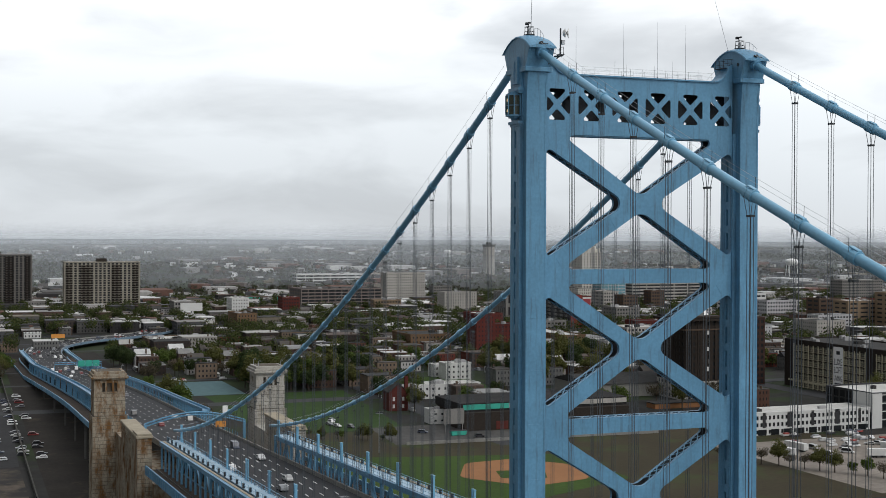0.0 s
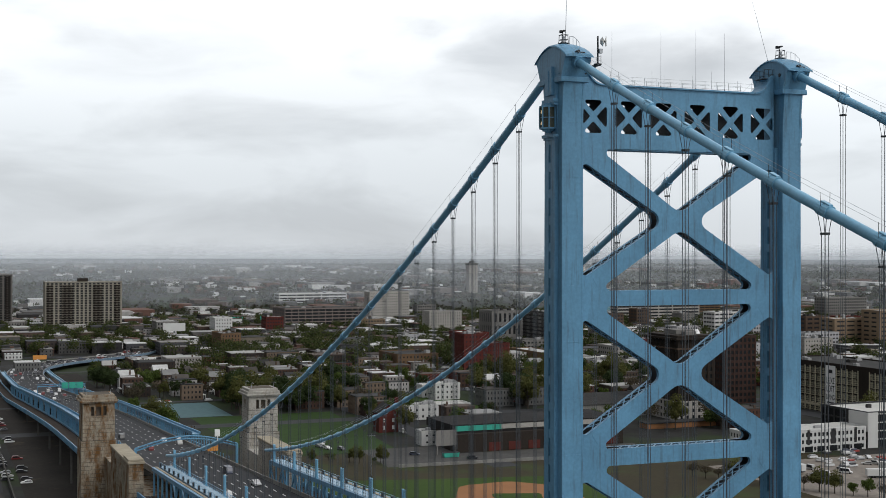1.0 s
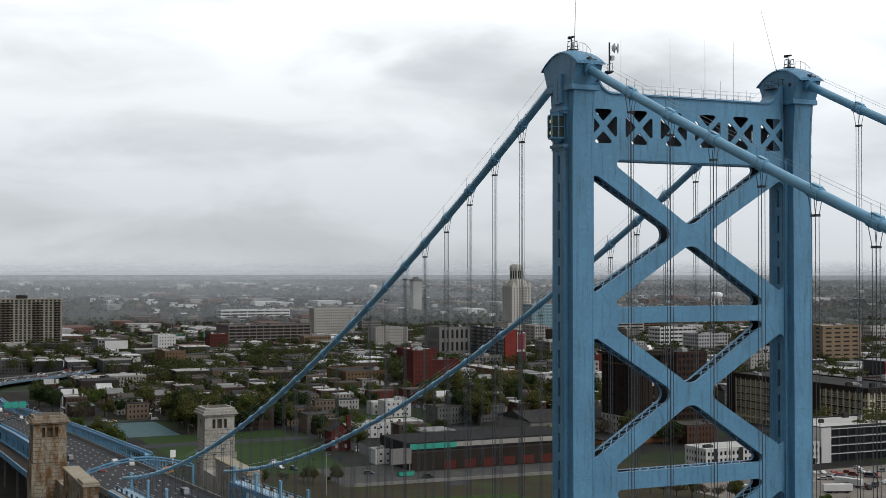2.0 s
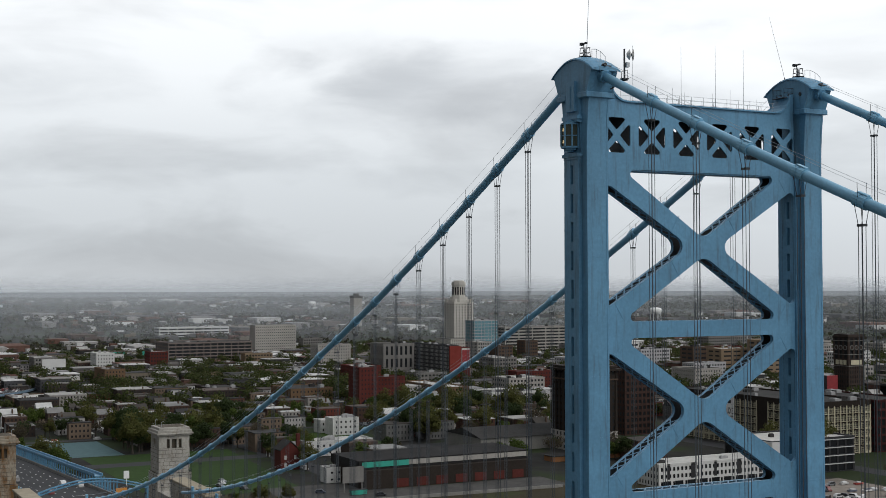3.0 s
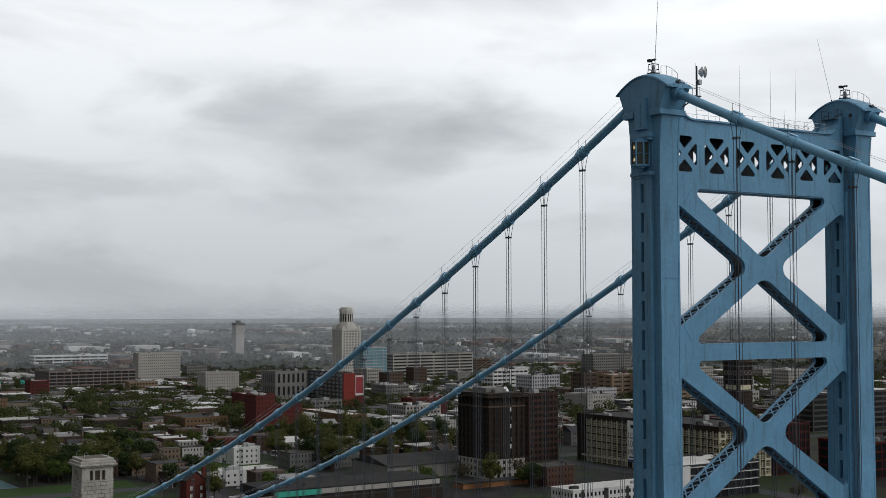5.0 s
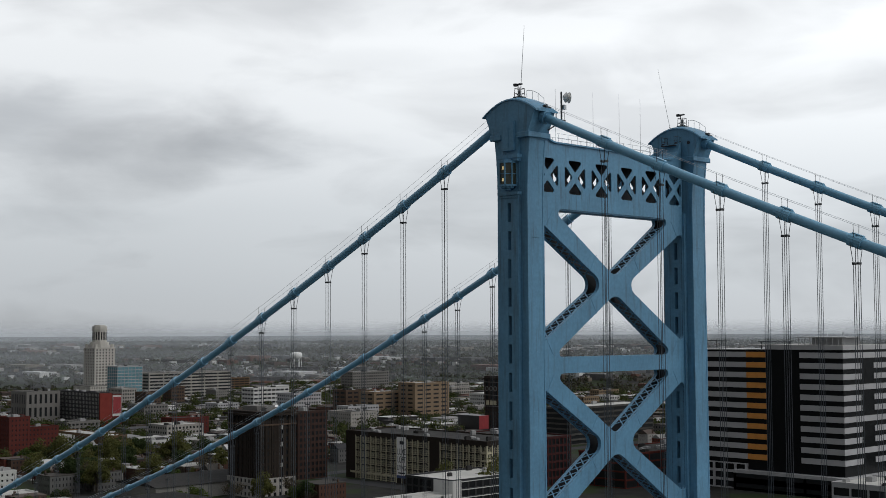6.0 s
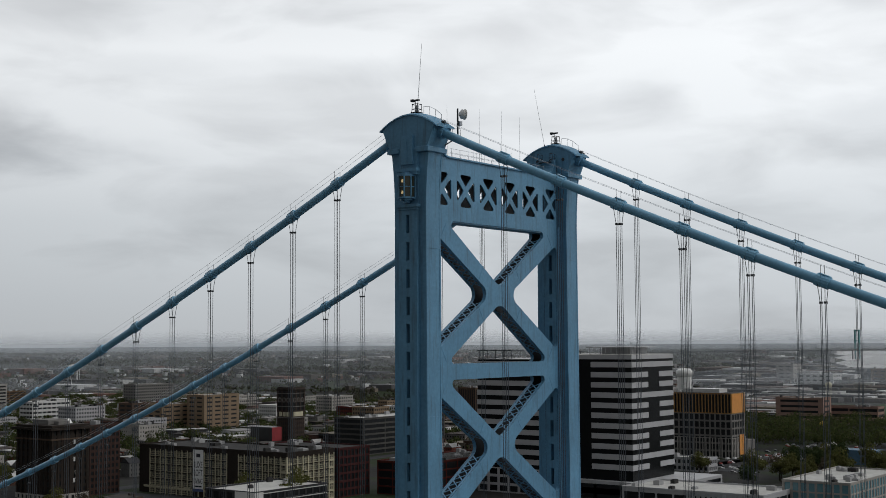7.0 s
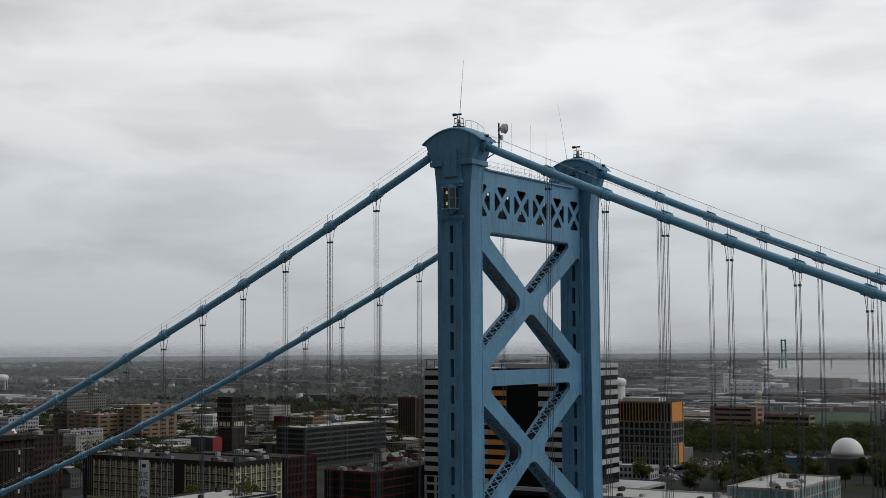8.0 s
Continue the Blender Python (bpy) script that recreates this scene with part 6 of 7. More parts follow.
for k in range(4):
    part("floor_band", Geo().box(17.04, 17.25, -20.4, 26, 3.7 + 3.9 * k, 4.1 + 3.9 * k), CLAD_WHITE, flats, "white floor band")

# long dark sheds by the playing field
shed = thing("field_house", "long dark shed with a teal and white stripe and red doors", "building", at=(-428, 150, 4))
part("body", Geo().box(-30, 6, 0, 86, 0, 8.2), BRICK_DARK, shed)
part("roof", Geo().box(-30.5, 2, -0.5, 86.5, 8.2, 12.2), material("black_felt_roof", (0.024, 0.023, 0.023), 0.95, spread=0.4, scale=0.08, fine=0.6), shed)
part("white_stripe", Geo().box(2.0, 2.2, 24, 86.5, 9.4, 11.6), STONE_PALE, shed)
part("teal_stripe", Geo().box(2.0, 2.25, 1, 24, 9.2, 11.6), GREEN_SIGN, shed)
for k in range(7):
    part("red_door", Geo().box(6.0, 6.15, 16 + 10 * k, 22 + 10 * k, 0.2, 4.0), BRICK_RED, shed)
part("sign_board", Geo().box(8, 8.3, -11, -1, 4.0, 11.0).box(8.1, 8.2, -10.5, -10, 0, 4).box(8.1, 8.2, -2, -1.5, 0, 4), STONE_GREY, shed, "grey sign board")
hall2 = thing("grey_hall", "long grey metal-roofed hall", "building", at=(-520, 258, 4))
part("wall", Geo().box(-30, 10, 0, 76, 0, 7.5), CONCRETE, hall2)
part("roof", Geo().prism([(-31, 7.5), (11, 7.5), (-10, 11.6)], "y", -0.6, 76.6), ROOF_DARK, hall2)
terr = thing("terracotta_shed", "low shed with terracotta walls", "building", at=(-462, 272, 4))
part("body", Geo().box(-6, 3, 0, 50, 0, 2.6), CLAY, terr)
part("roof", Geo().box(-6.4, 3.4, -0.4, 50.4, 2.6, 3.0), ROOF_DARK, terr)
vic = thing("brick_house", "tall red brick house with a steep roof", "house", at=(-502, 144, 4))
part("wall", Geo().box(-5, 5, -5, 5, 0, 9.5).prism([(-5, 9.5), (5, 9.5), (0, 13.5)], "x", -4.9, 4.9), BRICK_RED, vic)
part("roof", Geo().prism([(-5.4, 9.4), (0, 13.9), (5.4, 9.4), (5.4, 9.8), (0, 14.3), (-5.4, 9.8)], "x", -5.3, 5.3), ROOF_DARK, vic)
for y in (-2.5, 2.5):
    for z in (1.5, 5.2):
        part("window", Geo().box(5.0, 5.06, y - 0.6, y + 0.6, z, z + 1.9), CLAD_WHITE, vic)
part("chimney", Geo().box(-1, 0.4, 5, 6.8, 0, 17), BRICK_RED, vic)

# ---------------------------------------------------------------- rows of houses, built once in several kinds and set out in blocks
HOUSE = palette("house_wall", [(0.12, 0.04, 0.03), (0.07, 0.045, 0.035), (0.15, 0.12, 0.09), (0.09, 0.05, 0.038), (0.27, 0.255, 0.235), (0.045, 0.036, 0.032), (0.13, 0.13, 0.127), (0.08, 0.06, 0.05), (0.38, 0.37, 0.355), (0.16, 0.12, 0.09), (0.06, 0.04, 0.034)], 0.9, islands=False)
ROOF_MIX = palette("house_roof", [(0.05, 0.05, 0.05), (0.20, 0.20, 0.195), (0.08, 0.073, 0.066), (0.035, 0.035, 0.035), (0.34, 0.335, 0.32), (0.10, 0.08, 0.07), (0.24, 0.24, 0.235), (0.06, 0.055, 0.05), (0.48, 0.48, 0.47), (0.045, 0.045, 0.048)], 0.9, islands=False)


MID = [STONE_PALE, STONE_GREY, TAN_LIGHT, BRICK_BROWN, CLAD_WHITE, BRICK_RED, CLAD_GREY, STONE_PALE]
rt, placed = random.Random(77), []
while len(placed) < 46:
    d, a = rt.uniform(820, 1750), radians(rt.uniform(122, 172))
    x, y = 100 + d * math.cos(a), -90 + d * math.sin(a)
    clear = all(abs(x - o.location.x) > 46 or abs(y - o.location.y) > 46 for o in scene.objects if o.type == "EMPTY" and o.parent is None and o.get("category", "") in ("building", "tower", "house", "apartment block", "sign"))
    if not clear or x > -700 and y > 300 or any(abs(x - p) < 42 and abs(y - q) < 42 for p, q in placed) or -1000 < x < -560 and -40 < y < 330 or -1720 < x < -1330 and 120 < y < 345 or -40 < y < 165 and x > -1250:
        continue
    placed.append((x, y))
    k = rt.randrange(8)
    building("town_block", ("pale stone", "grey stone", "light tan brick", "brown brick", "white panelled", "red brick", "grey panelled", "pale stone")[k] + " mid-rise town block with flat roof", x, y, rt.uniform(14, 34), rt.uniform(16, 40), rt.uniform(8, 19) if d < 1300 else rt.uniform(10, 26), MID[k],
             rt.choice((ROOF_PALE, ROOF_DARK)), units=rt.randrange(2, 6), group="town blocks", seed=k, **(OFFICE if rt.random() < 0.5 else PUNCH))


def house_kind(w, d, h, gable, porch, seed):
    rnd = random.Random(seed)
    t = thing("row_house", "weathered brick or rendered row house", "house", "row houses", at=(0, 0, -200))
    part("glazing", Geo().box(-d / 2 + 0.25, d / 2 - 0.25, -w / 2 + 0.25, w / 2 - 0.25, 0, h - 0.3), GLASS, t)
    part("wall", shell(Geo(), d, w, h, 3.1, 1.7, 2.4, 1.35, depth=0.22), HOUSE, t)
    if gable:
        part("roof", Geo().prism([(-w / 2 - 0.3, h), (w / 2 + 0.3, h), (0, h + w * 0.36)], "x", -d / 2 - 0.3, d / 2 + 0.3), ROOF_MIX, t)
    else:
        part("roof", Geo().box(-d / 2 - 0.15, d / 2 + 0.15, -w / 2, w / 2, h, h + 0.45).box(-d / 2 + 1, -d / 2 + 2.2, -0.8, 0.6, h + 0.45, h + 1.5), ROOF_MIX, t)
    if porch:
        part("porch", Geo().box(d / 2, d / 2 + 1.8, -w / 2 + 0.2, w / 2 - 0.2, 2.7, 2.95).box(d / 2 + 1.55, d / 2 + 1.75, -w / 2 + 0.3, -w / 2 + 0.5, 0, 2.7).box(d / 2 + 1.55, d / 2 + 1.75, w / 2 - 0.5, w / 2 - 0.3, 0, 2.7), WHITE, t)
    part("chimney", Geo().box(-d / 4, -d / 4 + 0.9, w / 2 - 1.1, w / 2 - 0.2, h - 1, h + 2.0 + (w * 0.15 if gable else 0)), BRICK_BROWN, t)
    return t


KINDS = [house_kind(*a) for a in ((6, 13, 9.3, 0, 1, 1), (7.5, 14, 6.3, 0, 0, 2), (8, 11, 6.5, 1, 1, 3), (11, 16, 9.6, 0, 0, 4), (9, 10, 9, 1, 0, 5), (16, 18, 9.8, 0, 0, 6), (22, 26, 12.6, 0, 0, 7))]
WIDE = [6, 7.5, 8, 11, 9, 16, 22]
TAKEN = [(o.location.x, o.location.y, 60 if o.name.startswith(("loft", "field", "grey_hall", "striped", "grey_glass", "red_band")) else 30)
         for o in scene.objects if o.type == "EMPTY" and o.parent is None and o.location.x < -240 and o.get("category", "") in ("building", "tower", "house", "apartment block") and o.location.z > 0]


def is_free(x, y, margin=0):
    if x > -445 and y > -30 or x > -600 and y > 330 and y < 700:
        return False
    if -34 < y < 34 and x > -880 or math.hypot(x + 960, y - 60) < 95:
        return False
    if -600 < x < -425 and 50 < y < 146 or -665 < x < -588 and 40 < y < 90 or -645 < x < -555 and 186 < y < 236:
        return False
    if x > -650 and -115 < y < -30:
        return False
    return all(abs(x - a) > r + margin - 6 or abs(y - b) > r + margin - 6 for a, b, r in TAKEN)


def eye_distance(p):
    return math.hypot(p[0] - 100, p[1] + 90)


rnd = random.Random(11)
plots, yards = [], []
for bx in range(-1560, -440, 74):
    for by in range(-230, 1180, 54):
        d = eye_distance((bx, by))
        ang = math.degrees(math.atan2(by + 90, bx - 100))
        if not (110 < ang < 186):
            continue
        for side in (0, 1):
            x = bx + 5
            while x < bx + 66:
                k = rnd.choice((0, 0, 1, 1, 2, 3, 4, 5)) if d < 1000 else rnd.choice((1, 1, 3, 4, 4, 5, 5, 6))
                w = WIDE[k]
                cx, cy = x + w / 2, by + (12 if side == 0 else 40)
                if is_free(cx, cy):
                    (plots if rnd.random() < 0.86 else yards).append((cx, cy, k, side))
                x += w + (0.15 if rnd.random() < 0.6 else rnd.uniform(2, 9))
        for k in range(4):
            yards.append((bx + rnd.uniform(2, 72), by + 26 + rnd.uniform(-5, 5), 0, 0))
        for k in range(3):
            yards.append((bx + rnd.uniform(0, 74), by + rnd.choice((0, 1, 51, 52)), 0, 0))
plots.sort(key=eye_distance)
for cx, cy, k, side in plots[:300]:
    copy_thing(KINDS[k], Matrix.Translation((cx, cy, 4.0)) @ Matrix.Rotation(radians(-90 if side == 0 else 90), 4, "Z"))
for k in KINDS:
    k.location = (-600 - 20 * KINDS.index(k), -180 - 6 * KINDS.index(k), 4.0)
FAR_ROOF = palette("far_buildings", [(0.05, 0.05, 0.05), (0.22, 0.21, 0.20), (0.10, 0.097, 0.094), (0.45, 0.45, 0.44), (0.06, 0.05, 0.045), (0.085, 0.06, 0.05), (0.26, 0.255, 0.25), (0.13, 0.075, 0.06), (0.07, 0.07, 0.075), (0.55, 0.55, 0.54), (0.04, 0.038, 0.038), (0.17, 0.15, 0.12), (0.36, 0.35, 0.34)], 0.9)
rest, rest_win = Geo(), Geo()
DEEP, TALL = [13, 14, 11, 16, 10, 18, 26], [9.3, 6.3, 6.5, 9.6, 9, 9.8, 12.6]
for cx, cy, k, side in plots[300:]:
    w, dp, h = WIDE[k], DEEP[k], TALL[k] * rnd.uniform(0.6, 0.95)
    rest.box(cx - w / 2, cx + w / 2, cy - dp / 2, cy + dp / 2, 4, 4 + h, bottom=False)
    rest.box(cx - w / 2 - 0.2, cx + w / 2 + 0.2, cy - dp / 2 - 0.2, cy + dp / 2 + 0.2, 4 + h, 4.5 + h)
    if rnd.random() < 0.5:
        rest.box(cx - 1.5, cx + 1.2, cy - 1, cy + 2, 4.5 + h, 6 + h)
    for f in range(max(2, int(h / 3.2))):
        for q in range(max(2, int(w / 2.6))):
            xw = cx - w / 2 + (q + 0.5) * w / max(2, int(w / 2.6))
            rest_win.box(xw - 0.5, xw + 0.5, cy - dp / 2 - 0.05, cy - dp / 2 + 0.1, 5 + 3.1 * f, 6.6 + 3.1 * f)
        for q in range(int(dp / 2.8)):
            yw = cy - dp / 2 + (q + 0.5) * dp / int(dp / 2.8)
            rest_win.box(cx + w / 2 - 0.1, cx + w / 2 + 0.05, yw - 0.5, yw + 0.5, 5 + 3.1 * f, 6.6 + 3.1 * f)
solid("further_houses", rest, FAR_ROOF, "rows of further brick and rendered houses", "houses", kind="stuff")
solid("further_house_windows", rest_win, GLASS, "small dark windows of the further houses", "windows", kind="stuff")

# ---------------------------------------------------------------- trees
BARK = material("grey_bark", (0.07, 0.06, 0.05), 0.95, spread=0.3, scale=1.0, fine=6)
LEAVES = [palette("spring_leaves", [(0.072, 0.104, 0.024), (0.086, 0.118, 0.028), (0.058, 0.086, 0.021)], 0.8), palette("olive_leaves", [(0.092, 0.096, 0.029), (0.078, 0.084, 0.026), (0.106, 0.105, 0.036)], 0.8),
          palette("budding_twigs", [(0.085, 0.072, 0.05), (0.07, 0.06, 0.045), (0.10, 0.085, 0.05)], 0.9), palette("dark_leaves", [(0.038, 0.057, 0.02), (0.031, 0.046, 0.017), (0.046, 0.065, 0.024)], 0.8)]


def leafy(m, share=0.4):
    """Thin leaves: part of the light passes through."""
    n, l = m.node_tree.nodes, m.node_tree.links
    b, out = n["Principled BSDF"], [x for x in n if x.type == "OUTPUT_MATERIAL"][0]
    thin, mix = n.new("ShaderNodeBsdfTranslucent"), n.new("ShaderNodeMixShader")
    mix.inputs[0].default_value = share
    l.new(b.inputs["Base Color"].links[0].from_socket, thin.inputs["Color"])
    l.new(b.outputs[0], mix.inputs[1])
    l.new(thin.outputs[0], mix.inputs[2])
    l.new(mix.outputs[0], out.inputs["Surface"])
    return m


for m in LEAVES:
    leafy(m)


def crown_mesh(seed, h, spread, leaves, size, mat):
    """Leaf sprays lying over a cluster of lobes, thinner towards the rim."""
    r = np.random.RandomState(seed)
    lobes = []
    for k in range(15):
        a, q = r.uniform(0, 6.28), math.sqrt(r.uniform(0.0, 1.0))
        lobes.append((math.cos(a) * q * spread * 0.62, math.sin(a) * q * spread * 0.62, h * (0.40 + 0.46 * r.uniform(0, 1) * (1.1 - 0.5 * q)), spread * r.uniform(0.24, 0.44)))
    pick = np.array(lobes)[r.randint(len(lobes), size=leaves)]
    d = r.normal(size=(leaves, 3))
    d[:, 2] += 0.25
    d /= np.linalg.norm(d, axis=1, keepdims=True)
    c = pick[:, :3] + d * (pick[:, 3] * r.uniform(0.55, 1.1, leaves))[:, None] * np.array((1, 1, 0.85))
    nrm = d + r.normal(size=(leaves, 3)) * 0.38
    nrm /= np.linalg.norm(nrm, axis=1, keepdims=True)
    u = np.cross(nrm, r.normal(size=(leaves, 3)))
    u /= np.linalg.norm(u, axis=1, keepdims=True)
    w = np.cross(nrm, u)
    sz = (size * r.uniform(0.55, 1.3, leaves))[:, None]
    v = np.stack((c + u * sz, c + w * sz * 0.7, c - u * sz, c - w * sz * 0.7), axis=1).reshape(-1, 3)
    me = bpy.data.meshes.new("crown")
    me.from_pydata(v.tolist(), [], np.arange(len(v)).reshape(-1, 4).tolist())
    me.materials.append(mat)
    return me, lobes


def tree_kind(seed, h, spread, leaves, size, mat, label):
    t = thing("tree", label, "tree", "street and yard trees", at=(0, 0, -200))
    me, lobes = crown_mesh(seed, h, spread, leaves, size, mat)
    g = Geo().tube([(0, 0, -0.3), (0.1, 0.05, h * 0.2), (0.05, 0.1, h * 0.42), (0, 0, h * 0.62)], [h * 0.028, h * 0.022, h * 0.016, h * 0.008], 7)
    for lx, ly, lz, lr in lobes:
        g.tube([(0.05, 0.08, h * 0.3), (lx * 0.5, ly * 0.5, (h * 0.34 + lz) / 2), (lx, ly, lz + lr * 0.4)], [h * 0.012, h * 0.008, h * 0.003], 5)
    part("trunk", g, BARK, t)
    part("crown", me, mat, t)
    return t


TREES = [tree_kind(1, 13, 6.4, 2300, 0.40, LEAVES[0], "broad tree in fresh green spring leaf"), tree_kind(2, 15, 7.4, 2500, 0.44, LEAVES[1], "broad olive-green tree in young leaf"),
         tree_kind(3, 14, 6.8, 900, 0.34, LEAVES[2], "tree with brown budding twigs"), tree_kind(4, 10, 5.0, 1800, 0.34, LEAVES[0], "small tree in fresh green leaf"),
         tree_kind(5, 15, 6.4, 2300, 0.42, LEAVES[3], "tall dark evergreen tree")]


spots = []
rnd.shuffle(yards)
for x, y, *_ in yards:
    if is_free(x, y, -14):
        spots.append((x + rnd.uniform(-3, 3), y + rnd.uniform(-3, 3), rnd.choice((0, 0, 1, 1, 2, 3, 4, 4)), rnd.uniform(0.7, 1.25)))
# thick groves: round the park, behind the sheds, along the field and in the waterfront park
for x0, x1, y0, y1, n, kinds in ((-640, -590, 90, 150, 16, (4, 4, 1)), (-720, -640, 290, 390, 46, (0, 1, 1, 4)), (-930, -850, 330, 420, 40, (0, 0, 1, 4)), (-700, -600, 100, 180, 30, (0, 1, 4)), (-1000, -860, 260, 330, 26, (0, 1)), (-600, -560, 250, 330, 14, (1, 4, 2)), 
                                 (-560, -300, 880, 1160, 210, (0, 1, 4, 4)), (-300, -90, 890, 1180, 190, (0, 1, 4, 4)), (-420, -250, 930, 1010, 60, (0, 1, 4)),
                                 (-1000, -900, 110, 250, 18, (0, 1, 2)), (-1330, -1200, 30, 130, 22, (2, 1, 4)), (-900, -820, 130, 200, 12, (0, 1, 4)), (-1120, -1040, 250, 330, 22, (0, 1, 4)),
                                 (-300, -200, 640, 760, 14, (1, 4, 2)), (-250, -120, 600, 740, 18, (1, 4)), (-420, -330, 360, 396, 8, (2, 1))):
    for _ in range(n):
        spots.append((rnd.uniform(x0, x1), rnd.uniform(y0, y1), rnd.choice(kinds), rnd.uniform(0.8, 1.6)))
for k in range(15):
    spots.append((-330 + 5.2 * k + rnd.uniform(-1, 1), 214 + 3.1 * k + rnd.uniform(-1, 1), rnd.choice((1, 2, 2, 3)), rnd.uniform(0.5, 0.75)))
for k in range(16):
    spots.append((-437 + 2.2 * k + rnd.uniform(-2, 2), 62 + 3.2 * k + rnd.uniform(-3, 3), rnd.choice((1, 2, 2, 3)), rnd.uniform(0.3, 0.5)))
spots.sort(key=eye_distance)
for x, y, k, s in spots[:320]:
    copy_thing(TREES[k], Matrix.Translation((x, y, 4.0)) @ Matrix.Rotation(rnd.uniform(0, 6.28), 4, "Z") @ Matrix.Diagonal((s, s, s * rnd.uniform(0.85, 1.15), 1)))
for k in TREES:
    k.location = (-700 - 15 * TREES.index(k), -200, 4.0)

# ---------------------------------------------------------------- far town, woods and landmarks
def lawn_zone(x, y):
    """The open lawn and the mixed yards kept clear of houses."""
    return -490 < x + (y - 1300) * 0.27 < -300 and 1180 < y < 1660 or -1720 < x < -1330 and 130 < y < 345


def wooded(x, y):
    """Long strips of woodland between the far suburbs."""
    return noise.noise((x / 520 + 3, y / 520, 0.0)) + 0.5 * noise.noise((x / 170, y / 170, 4.0))


far = Geo()
r = random.Random(3)
for k in range(9500):
    d = 1400 + 2100 * r.random() ** 1.35
    a = radians(r.uniform(97, 186))
    x, y = 100 + d * math.cos(a), -90 + d * math.sin(a)
    if 2400 < d < 3680 and a < radians(river_edge(d) + 0.4) or lawn_zone(x, y):
        continue
    if d < 1900 and not is_free(x, y, 8) or d > 1700 and wooded(x, y) > 0.10 - (d - 2000) / 9000:
        continue
    works = a < radians(116)
    big = r.random() < (0.45 if works else 0.09)
    w, l, h = (r.uniform(25, 80), r.uniform(20, 50), r.uniform(5, 9)) if big else (r.uniform(6, 11), r.uniform(6, 16), r.uniform(3.5, 6.5))
    z = ground_z(x, y)
    far.box(x - w / 2, x + w / 2, y - l / 2, y + l / 2, z - 4, z + h, bottom=False)
solid("distant_houses", far, palette("distant_house_tones", [(0.05, 0.05, 0.05), (0.10, 0.097, 0.094), (0.085, 0.06, 0.05), (0.13, 0.075, 0.06), (0.07, 0.07, 0.075), (0.24, 0.235, 0.23), (0.04, 0.038, 0.038), (0.17, 0.15, 0.12), (0.12, 0.12, 0.12), (0.09, 0.08, 0.07), (0.45, 0.45, 0.44), (0.15, 0.13, 0.12), (0.6, 0.6, 0.59), (0.33, 0.32, 0.31)], 0.9), "thousands of small far houses and sheds", "houses", kind="stuff")

FAR_TREES = leafy(duller(palette("far_trees", [(0.058, 0.066, 0.036), (0.072, 0.074, 0.042), (0.07, 0.064, 0.05), (0.046, 0.054, 0.03), (0.082, 0.074, 0.058), (0.06, 0.056, 0.048)], 1.0), 0.05))
rs = np.random.RandomState(9)


def leaf_cloud(centres, sizes, reach, count):
    """Many small leaf patches scattered round each centre."""
    n = len(centres)
    d = rs.normal(size=(n, count, 3))
    d /= np.linalg.norm(d, axis=2, keepdims=True)
    c = centres[:, None, :] + d * rs.uniform(0.5, 1.15, (n, count, 1)) * reach[:, None, :]
    nrm = d + rs.normal(size=(n, count, 3)) * 0.35
    u = np.cross(nrm, rs.normal(size=(n, count, 3)))
    w = np.cross(nrm, u)
    u, w = [q / np.linalg.norm(q, axis=2, keepdims=True) * sizes[:, None, None] for q in (u, w)]
    v = np.stack((c + u, c + w, c - u, c - w), axis=2).reshape(-1, 3)
    return v.tolist(), np.arange(len(v)).reshape(-1, 4).tolist()


near_rest = np.array([(x, y, 4 + 7.5 * s, s) for x, y, k, s in spots[320:]])
v, f = leaf_cloud(near_rest[:, :3], np.full(len(near_rest), 0.8), near_rest[:, 3:] * np.array((5.4, 5.4, 4.4)), 170)
me = bpy.data.meshes.new("park_trees")
me.from_pydata(v, [], f)
me.materials.append(leafy(duller(palette("park_leaves", [(0.062, 0.08, 0.026), (0.05, 0.066, 0.022), (0.078, 0.083, 0.032), (0.04, 0.055, 0.02), (0.06, 0.061, 0.035)], 1.0), 0.05)))
tagged(new("park_trees", me), "dense green trees of the parks and yards", "trees", kind="stuff")
woods = []
for k in range(34000):
    d = 1420 + 3410 * rs.rand() ** 0.8
    a = radians(rs.uniform(97, 186))
    x, y = 100 + d * math.cos(a), -90 + d * math.sin(a)
    if 2400 < d < 3680 and a < radians(river_edge(d) + 0.4) or lawn_zone(x, y) or a < radians(113) and d < 2500 and rs.rand() < 0.75:
        continue
    if d > 1700 and wooded(x, y) < -0.12 and rs.rand() < 0.45:
        continue
    s = rs.uniform(3.0, 6.0) * min(1.0, max(0.25, (5400 - d) / 2600))
    woods.append((x, y, ground_z(x, y) + s * 0.8, s))
woods = np.array(woods)
v2, f2 = leaf_cloud(woods[:, :3], woods[:, 3] * 0.34, woods[:, 3:] * np.array((0.9, 0.9, 0.6)), 13)
me = bpy.data.meshes.new("distant_woods")
me.from_pydata(v2, [], f2)
me.materials.append(FAR_TREES)
tagged(new("distant_woods", me), "grey-green far woods and street trees", "woods", kind="stuff")


# pale see-through sheets that stand in for mist over the far plain
MIST = bpy.data.materials.new("mist_sheet")
MIST.use_nodes = True
mn, ml = MIST.node_tree.nodes, MIST.node_tree.links
mn.clear()
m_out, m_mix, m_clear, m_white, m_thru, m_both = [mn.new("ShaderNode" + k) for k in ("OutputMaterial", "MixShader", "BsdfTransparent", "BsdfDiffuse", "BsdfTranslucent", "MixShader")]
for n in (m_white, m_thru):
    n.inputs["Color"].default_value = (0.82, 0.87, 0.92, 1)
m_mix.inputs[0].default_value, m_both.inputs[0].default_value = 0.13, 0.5
